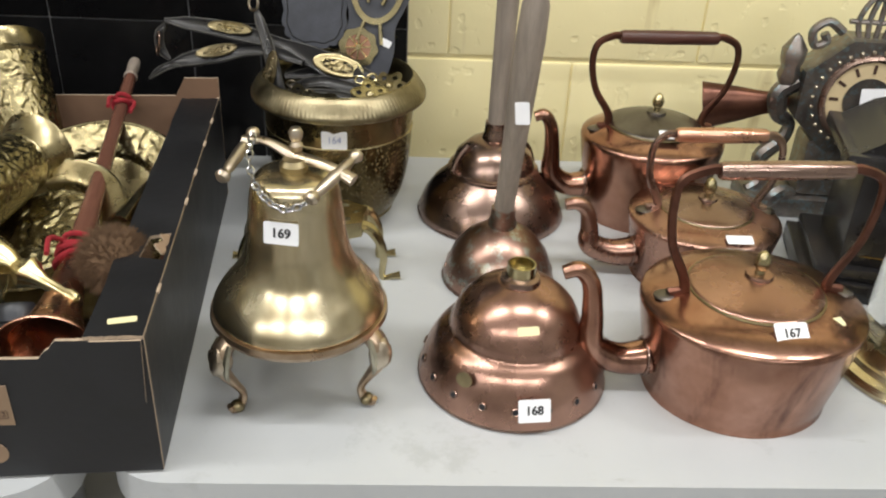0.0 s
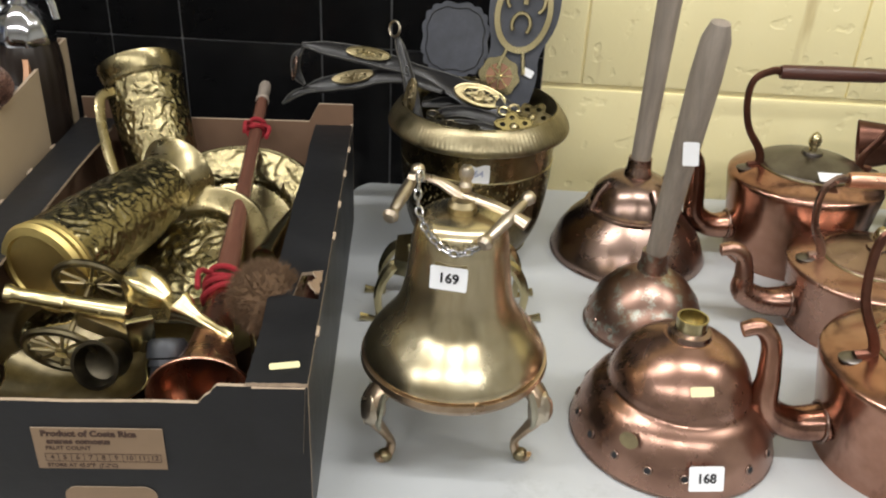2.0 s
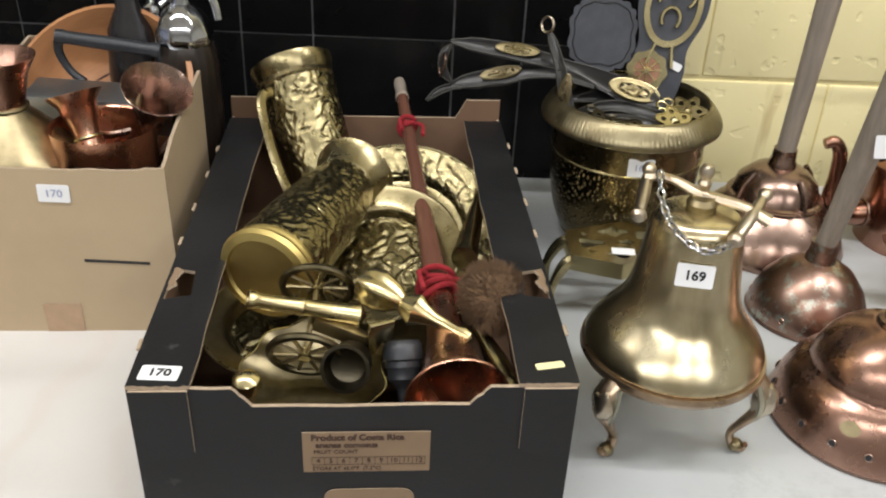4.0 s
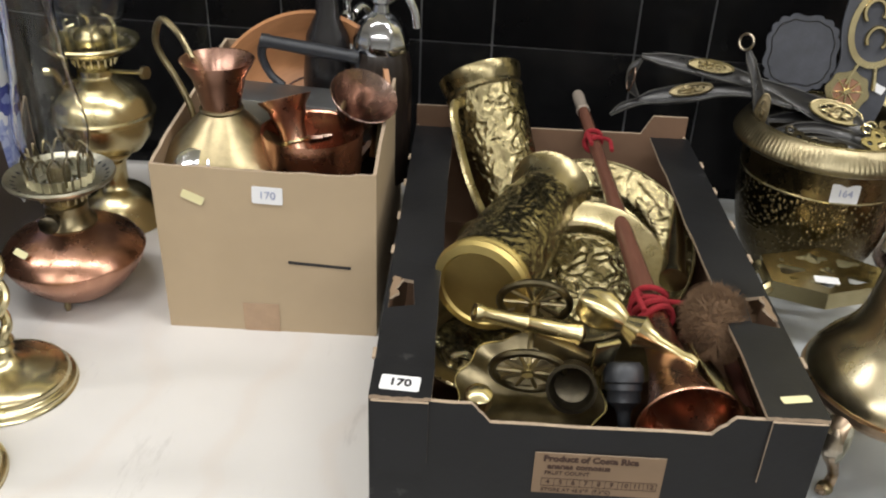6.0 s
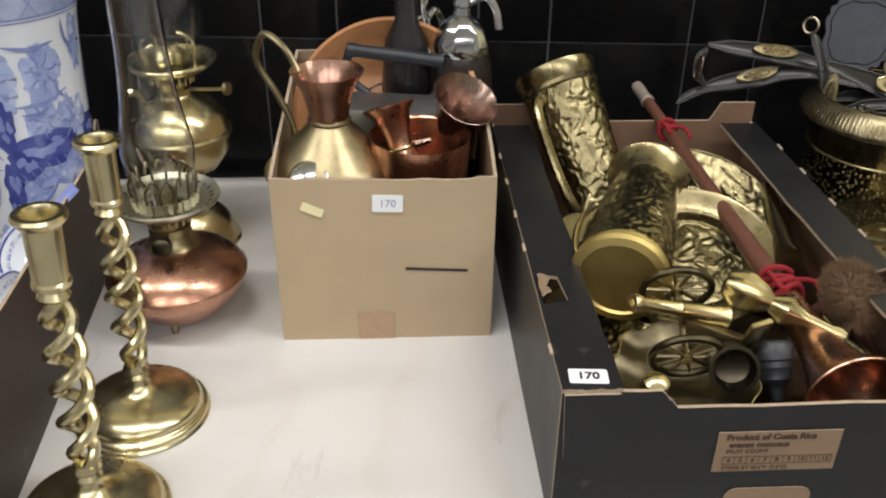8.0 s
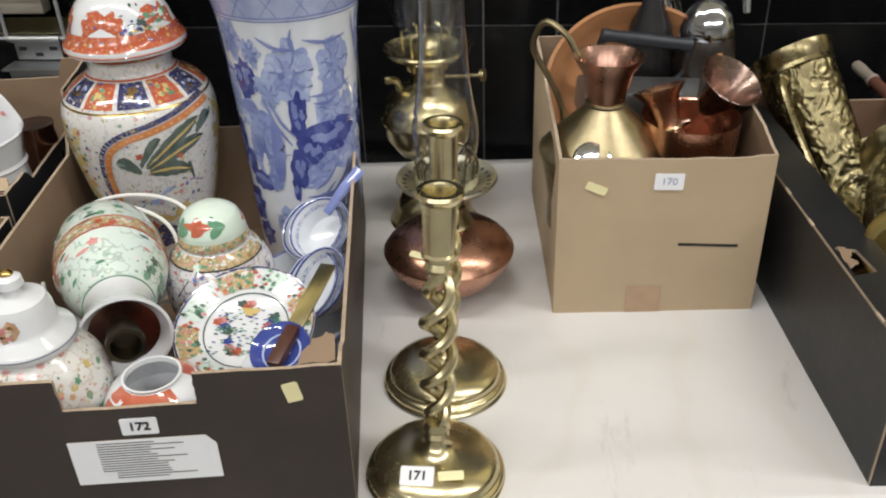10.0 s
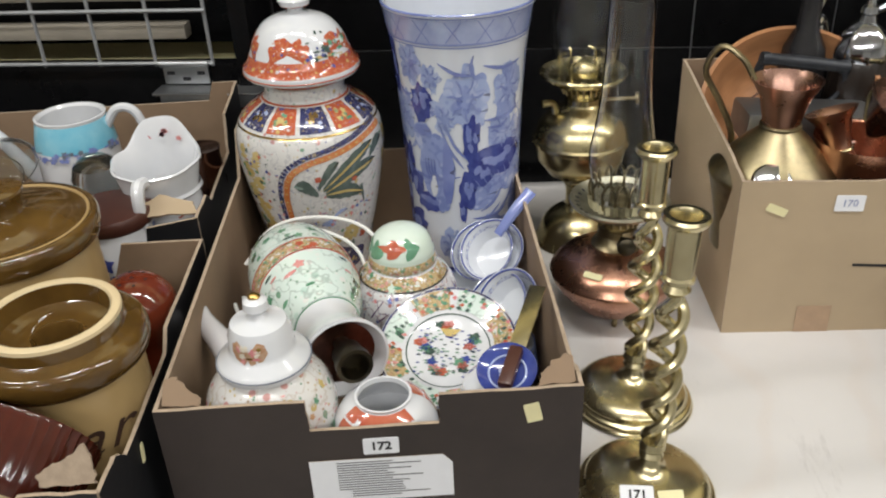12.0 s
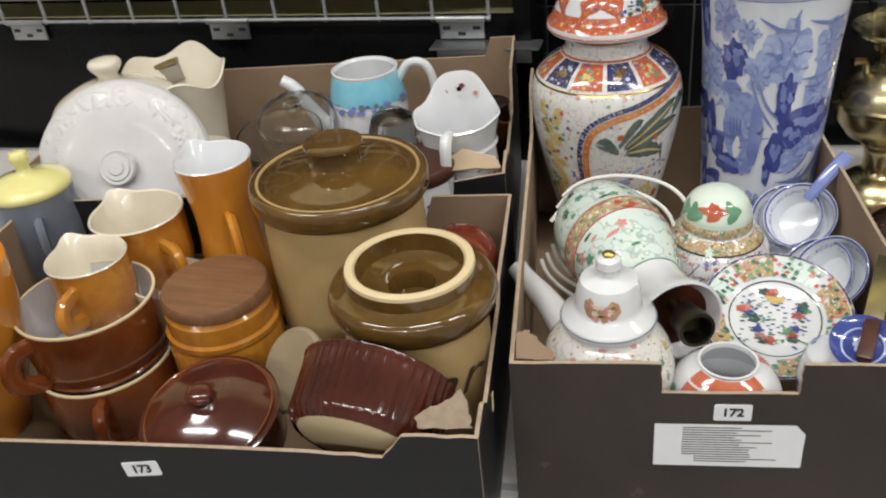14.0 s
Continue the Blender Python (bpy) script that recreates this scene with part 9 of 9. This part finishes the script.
stacked_mug(-1.720, 0.920, 0.826, 0.081, 0.078, "wide red-brown glazed mug stacked on another", -108)
stacked_mug(-1.712, 0.912, FLOOR3, 0.081, 0.080, "wide red-brown glazed mug under another", -62)
turned("cream_cup", -1.66, 1.00, 0.82, [(0, 0), (0.03, 0), (0.042, 0.03), (0.046, 0.065), (0.044, 0.066), (0.038, 0.03), (0, 0.01)], CREAM, "plain cream glazed cup", "cup")
turned("orange_pot", -1.872, 0.850, 0.755, [(0, 0), (0.050, 0), (0.056, 0.006), (0.058, 0.10), (0.056, 0.20), (0.050, 0.25), (0.040, 0.262), (0, 0.264)], ORANGE, "tall orange glazed coffee pot at the end of the box", "coffee pot", smooth=2, tilt=(0.30, 0.0, 1))


def casserole():
    t = thing("casserole", Matrix.Translation((-1.492, 0.802, 0.815)) @ Matrix.Rotation(radians(12), 4, "X"), "dark maroon glazed casserole with a knobbed lid", "casserole")
    part("body", lathe([(0, 0), (0.055, 0), (0.066, 0.02), (0.070, 0.055), (0.071, 0.068), (0.067, 0.07), (0, 0.06)], 56), OXBLOOD, t)
    part("lid", lathe([(0.062, 0.066), (0.064, 0.071), (0.060, 0.074), (0.04, 0.081), (0.016, 0.085), (0.010, 0.088), (0.012, 0.094), (0.014, 0.099), (0.010, 0.103), (0, 0.104)], 52, smooth=2), OXBLOOD, t, "domed maroon lid")
    part("rim_line", ring(0.0645, 0.0013, (0, 0, 0.0715), seg=52), REDBROWN, t)


casserole()


def ribbed_dish():
    t = thing("souffle_dish", aim((-1.324, 0.764, 0.889), (0.06, 0.90, 0.42)), "ribbed maroon glazed dish lying on its side", "ribbed dish")
    part("side", lathe([(0.062, 0.0), (0.066, 0.004), (0.071, 0.012), (0.073, 0.06), (0.074, 0.066), (0.075, 0.068), (0.072, 0.069), (0.068, 0.064), (0.066, 0.01), (0, 0.008)], 140, lobes=46, lobe=0.012), OXBLOOD, t, "ribbed maroon side")
    part("base", lathe([(0, 0.0), (0.058, 0.0), (0.060, 0.0015), (0.0625, 0.004)], 56), BISCUIT, t, "unglazed pale base")


ribbed_dish()
t = thing("stone_lid", aim((-1.436, 0.872, 0.872), (-0.38, -0.6, 0.60)), "pale stoneware disc lid leaning among the jars", "lid")
part("disc", lathe([(0, -0.004), (0.040, -0.004), (0.046, 0.0), (0.046, 0.004), (0.042, 0.007), (0.03, 0.006), (0, 0.005)], 48), ceramic("grey_buff_stoneware", (0.26, 0.20, 0.125), (0.32, 0.25, 0.16), 0.4, 20, coat=0.2), t)
t = thing("pepper_pot", Matrix.Translation((-1.296, 1.045, 0.80)), "red-brown glazed pepper pot with a pierced dome", "pepper pot")
part("body", lathe([(0, 0), (0.034, 0), (0.040, 0.02), (0.038, 0.07), (0.041, 0.085), (0.044, 0.105), (0.040, 0.128), (0.026, 0.145), (0.01, 0.150), (0, 0.150)], 40, smooth=3), ceramic("bright_red_brown_glaze", (0.16, 0.028, 0.011), (0.085, 0.016, 0.008), 0.08, 12), t)
for k in range(7):
    a = 2 * math.pi * k / 6
    r_ = 0.016 if k < 6 else 0
    part("hole", sheet(ellipse(0.0018, 0.0018, 8), 0.0006, Matrix.Translation((r_ * math.cos(a), r_ * math.sin(a), 0.1488 if k < 6 else 0.1502))), INK, t)
t = turned("blue_canister", -1.400, 1.222, 0.752, [(0, 0), (0.050, 0), (0.051, 0.004), (0.051, 0.17), (0.049, 0.175), (0, 0.175)], WHITE, "white canister with blue scrolls and a dark wooden lid", "canister")
sprigs(t, on_turned(lambda z: 0.0512), 180, 380, 0.02, 0.165, 1100, 0.011, 60, [BLUE, BLUE, BLUE_MID], 91)
part("lid", lathe([(0, 0.174), (0.052, 0.174), (0.0545, 0.178), (0.0545, 0.190), (0.052, 0.194), (0, 0.195)], 48), WOOD_DARK, t, "dark red wooden lid")


def blue_band_teapot():
    t = thing("coffee_pot", Matrix.Translation((-1.531, 1.412, 0.80)) @ Matrix.Rotation(radians(6), 4, "Z"), "white china coffee pot with a turquoise band, lid missing", "coffee pot")
    part("body", lathe([(0, 0), (0.042, 0), (0.052, 0.02), (0.058, 0.07), (0.060, 0.11), (0.0595, 0.148), (0.0588, 0.157)], 52, smooth=3), WHITE, t, "white lower body")
    part("band", lathe([(0.0589, 0.156), (0.0575, 0.166), (0.0555, 0.176), (0.0525, 0.188), (0.0500, 0.196)], 52, smooth=3), TURQ, t, "turquoise shoulder band")
    part("rim", lathe([(0.050, 0.195), (0.0505, 0.200), (0.047, 0.2005), (0.044, 0.196), (0.050, 0.12), (0.03, 0.02), (0, 0.02)], 48), WHITE, t)
    sprigs(t, on_turned(radius_at([(0.060, 0.11), (0.0595, 0.148), (0.0572, 0.168), (0.0555, 0.176)]), 0.0022), 180, 360, 0.150, 0.161, 1000, 0.004, 60, [GREYBLUE, BLUE_MID], 93)
    part("spout", tube([(-0.045, 0, 0.085), (-0.075, 0, 0.112), (-0.098, 0, 0.145), (-0.115, -0.004, 0.174), (-0.132, -0.006, 0.186)], [0.018, 0.014, 0.011, 0.0095, 0.0095], 12, 5), WHITE, t)
    part("handle", tube([(0.05, 0, 0.18), (0.07, 0, 0.205), (0.095, 0, 0.20), (0.105, 0, 0.16), (0.09, 0, 0.10), (0.06, 0, 0.07)], 0.0068, 9, 5), WHITE, t)


blue_band_teapot()


def floral_jug():
    t = thing("floral_jug", Matrix.Translation((-1.361, 1.300, 0.80)) @ Matrix.Rotation(radians(0), 4, "Z"), "white fluted china jug with pink flower sprays", "jug")
    prof = [(0.040, 0), (0.048, 0.02), (0.055, 0.08), (0.052, 0.12), (0.051, 0.14), (0.057, 0.172), (0.060, 0.180)]
    prof = [(q.x, q.y) for q in curve_points([(r, z, 0) for r, z in prof], 4)]

    def raise_back(bm):
        for v in bm.verts:
            a = math.atan2(v.co.y, v.co.x)
            k = max(0, (v.co.z - 0.13) / 0.05)
            v.co.z += 0.034 * k * math.exp(-((a - 1.7) / 0.75) ** 4) - 0.008 * k * max(0, math.sin(-a))
        return bm
    body = part("body", raise_back(lathe([(0, 0)] + prof + [(0.058, 0.182), (0.055, 0.178), (0.047, 0.14), (0.048, 0.10), (0.03, 0.02), (0, 0.015)], 64, lobes=8, lobe=0.018)), WHITE, t)
    part("rim_band", raise_back(lathe([(0.0525, 0.134), (0.055, 0.137), (0.053, 0.142)], 64)), WHITE, t)
    part("handle", tube([(0.004, -0.056, 0.170), (0.006, -0.082, 0.172), (0.006, -0.088, 0.13), (0.006, -0.080, 0.07), (0.004, -0.05, 0.035)], [0.008, 0.0085, 0.0075, 0.007, 0.007], 9, 5), WHITE, t)
    R = radius_at(prof)
    sprigs(body, on_turned(lambda z: R(z) * 1.02, 0.001), -60, 10, 0.06, 0.115, 1050, 0.005, 26, [PINK, GREEN, RED, PINK], 95)
    painted("inner_spray", [blob(0.012 * math.cos(k * 1.3) * (k % 3), 0.006 * math.sin(k * 2.1), 0.004, 0.0035, 12, 5) for k in range(6)], lambda x, y: Vector((-0.006 + x, 0.0455 + 0.0, 0.195 + y)), PINK, body)


floral_jug()


def glass_jar():
    t = thing("glass_jar", Matrix.Translation((-1.470, 1.338, 0.80)), "clear ribbed glass jar with a stopper", "glass jar")
    part("body", lathe([(0, 0), (0.028, 0), (0.030, 0.1), (0.036, 0.11), (0.034, 0.125), (0.036, 0.135), (0.030, 0.155), (0.016, 0.165), (0, 0.168), (0, 0.165), (0.014, 0.160), (0.027, 0.15), (0.027, 0.1), (0.025, 0.004), (0, 0.004)], 36, lobes=12, lobe=0.02), GLASS, t)
    t = thing("glass_dish", aim((-1.645, 1.325, 0.905), (0.05, -0.25, 1)), "clear glass dish with a saucer in it", "glass dish")
    part("bowl", lathe([(0, -0.03), (0.03, -0.03), (0.055, -0.005), (0.066, 0.025), (0.064, 0.025), (0.053, -0.003), (0.029, -0.027), (0, -0.027)], 48), GLASS, t)
    t = thing("covered_glass_bowl", aim((-1.625, 1.345, 0.945), (0.1, -0.35, 1)), "clear domed glass cover resting on a glass dish", "glass bowl")
    part("dome", lathe([(0.058, 0.0), (0.060, 0.003), (0.050, 0.012), (0.030, 0.018), (0, 0.020), (0, 0.017), (0.030, 0.015), (0.049, 0.009), (0.056, 0.0), (0.058, 0.0)], 44), GLASS, t)
    part("knob", lathe([(0, 0.018), (0.008, 0.019), (0.007, 0.024), (0.014, 0.030), (0.012, 0.035), (0, 0.036)], 24), GLASS, t)


glass_jar()


def white_lid_plate():
    t = thing("white_cover", aim((-1.838, 1.200, 0.926), (0.26, -0.80, 0.45)) @ Matrix.Diagonal((1.14, 1.14, 1.3, 1)), "round white embossed dish cover standing on edge", "dish cover")
    part("cover", lathe([(0, 0.010), (0.020, 0.011), (0.055, 0.013), (0.076, 0.012), (0.088, 0.008), (0.108, 0.001), (0.112, -0.004), (0.110, -0.007), (0.08, 0.0), (0, 0.004)], 72, smooth=2), WHITE_SOFT, t)
    part("relief_band", emboss(lathe([(0.074, 0.0122), (0.082, 0.0118), (0.092, 0.0078), (0.104, 0.0036), (0.107, 0.0015)], 220, smooth=7), 0.0017, 95, 4), WHITE_SOFT, t, "leaf-moulded border")
    part("knob", lathe([(0.021, 0.011), (0.023, 0.020), (0.021, 0.024), (0.017, 0.023), (0.016, 0.025), (0.010, 0.025), (0.009, 0.0265), (0, 0.0265)], 36), WHITE_SOFT, t, "ringed flat knob")


white_lid_plate()
t = thing("tureen", Matrix.Translation((-1.925, 1.335, 0.785)) @ Matrix.Diagonal((0.95, 0.95, 1, 1)), "cream tureen with a knobbed lid and purple flower sprig", "tureen")
part("bowl", lathe([(0, 0), (0.05, 0), (0.085, 0.06), (0.095, 0.17), (0.093, 0.182), (0, 0.18)], 52), CREAM, t)
lid = part("lid", lathe([(0.098, 0.180), (0.101, 0.186), (0.088, 0.198), (0.055, 0.214), (0.026, 0.221), (0.018, 0.224), (0.016, 0.231), (0.024, 0.241), (0.027, 0.248), (0.022, 0.255), (0, 0.258)], 52, smooth=2), CREAM, t, "domed cream lid")
sprigs(lid, on_turned(radius_at([(0.101, 0.186), (0.088, 0.198), (0.055, 0.214)]), 0.001), -80, -20, 0.189, 0.210, 700, 0.007, 16, [ceramic("violet_enamel", (0.25, 0.15, 0.42), None, 0.2, 60), YELLOW, BLUE_PALE], 97)


def poppy_jug():
    t = thing("poppy_vase", Matrix.Translation((-1.842, 1.375, 0.785)) @ Matrix.Diagonal((1.22, 1.1, 1, 1)), "cream vase with a wavy rim and red poppies", "vase")
    prof = [(0.045, 0), (0.055, 0.04), (0.058, 0.12), (0.066, 0.19), (0.074, 0.215)]
    bm = lathe([(0, 0)] + prof + [(0.072, 0.217), (0.063, 0.19), (0.052, 0.1), (0, 0.02)], 60)
    for v in bm.verts:
        k = max(0, (v.co.z - 0.17) / 0.045)
        a = math.atan2(v.co.y, v.co.x)
        v.co.z += 0.009 * k * math.sin(5 * a) + 0.016 * k * max(0, math.sin(a))
    body = part("body", bm, CREAM, t)
    on = on_turned(radius_at(prof), 0.0008)
    painted("poppy_pattern", [blob(-62, 0.165, 17, 0.015, 14, 4, random.Random(3)), blob(-120, 0.14, 14, 0.012, 14, 4, random.Random(6))], on, RED, body)
    painted("stem_pattern", [[(-62, 0.15), (-60, 0.15), (-66, 0.08), (-68, 0.08)], [(-120, 0.13), (-118, 0.13), (-112, 0.06), (-114, 0.06)]], on, DARKGREEN, body)
    turned("cream_bowl", -1.752, 1.262, 0.865, [(0, 0), (0.025, 0), (0.045, 0.03), (0.053, 0.062), (0.051, 0.063), (0.04, 0.03), (0, 0.008)], CREAM, "plain cream bowl with a green rim line", "bowl")


poppy_jug()
t = thing("yellow_lidded_pot", Matrix.Translation((-1.912, 1.095, 0.80)), "slate-blue coffee pot with a pale yellow lid", "coffee pot")
part("body", lathe([(0, 0), (0.05, 0), (0.056, 0.02), (0.058, 0.10), (0.054, 0.148), (0, 0.15)], 44), GREYBLUE, t)
part("lid", lathe([(0.055, 0.147), (0.056, 0.152), (0.050, 0.160), (0.02, 0.170), (0.010, 0.174), (0.009, 0.182), (0.014, 0.192), (0.011, 0.201), (0, 0.203)], 40, smooth=2), PALE_YELLOW, t, "pale yellow lid")
ear(t, 0.055, 0.04, 0.12, 0.03, GREYBLUE, -50, 0.007)
t = thing("old_book", Matrix.Translation((-1.90, 1.452, 0.958)) @ Matrix.Rotation(radians(12), 4, "Z") @ Matrix.Rotation(radians(-14), 4, "Y"), "small worn box with a patterned lid on the china", "small box")
part("body", block(0.075, 0.05, 0.03, 0.003), BOARD, t)
part("lid", block(0.078, 0.053, 0.008, 0.002, (0, 0, 0.03)), BRASS_OLD, t)
t = thing("copper_scrap_jug", Matrix.Translation((-1.335, 1.395, 0.83)), "small dark copper pot behind a floral jug", "copper pot")
part("body", lathe([(0, 0), (0.028, 0), (0.03, 0.08), (0.025, 0.115), (0.027, 0.125), (0, 0.12)], 32), COPPER_STAIN_REFLECT, t)

# ---- the dark cage cabinet behind the boxes ----
def cage_cabinet():
    t = thing("cage_cabinet", Matrix.Translation((-1.39, 1.635, 0.0)), "black steel cabinet with a grey wire grille flap and zinc hinges", "cabinet")
    part("front_panel", block(1.55, 0.03, 0.60, 0.003, (-0.70, 0.02, 0.40)), PAINT_BLACK, t)
    part("side_panel", block(0.03, 0.16, 1.5, 0.003, (0.06, 0.07, 0.40)), PAINT_BLACK, t)
    part("back_board", block(1.5, 0.01, 0.9, 0, (-0.70, 0.135, 1.0)), PAINT_BLACK, t)
    for z, h in ((1.018, 0.026), (1.085, 0.012), (1.17, 0.03)):
        part("shelf_board", block(1.42, 0.03, h, 0.003, (-0.78, 0.10, z)), BOARD, t, "pale board inside the cabinet")
    for k in range(12):
        x = 0.002 - 0.0975 * k
        part("grille_wire", tube([(x, 0, 0.998), (x, -0.004, 1.62)], 0.0032, 8, 0), WIRE_GREY, t)
    for z in (1.004, 1.0915, 1.179, 1.267, 1.355, 1.44, 1.53, 1.62):
        part("grille_wire", tube([(0.006, -0.005, z), (-1.1, -0.005, z)], 0.0032, 8, 0), WIRE_GREY, t)
    for x in (-0.045, -0.482, -0.92):
        hinge = part("hinge", block(0.078, 0.005, 0.034, 0.0015, (x, -0.002, 0.968)), ZINC, t, "zinc hinge plate with slots")
        part("hinge_roll", tube([(x - 0.042, -0.006, 1.003), (x + 0.042, -0.006, 1.003)], 0.006, 10, 0), ZINC, hinge)
        for dx in (-0.026, 0.0, 0.026):
            part("slot", block(0.013, 0.001, 0.006, 0, (x + dx, -0.005, 0.984 if dx else 0.974)), INK, hinge)
    part("ledge", block(0.185, 0.045, 0.004, 0.001, (0.0, -0.025, 0.962)), ZINC, t, "grey steel ledge")
    part("ledge_lip", block(0.16, 0.003, 0.022, 0.001, (0.0, -0.044, 0.941)), ZINC, t)


cage_cabinet()
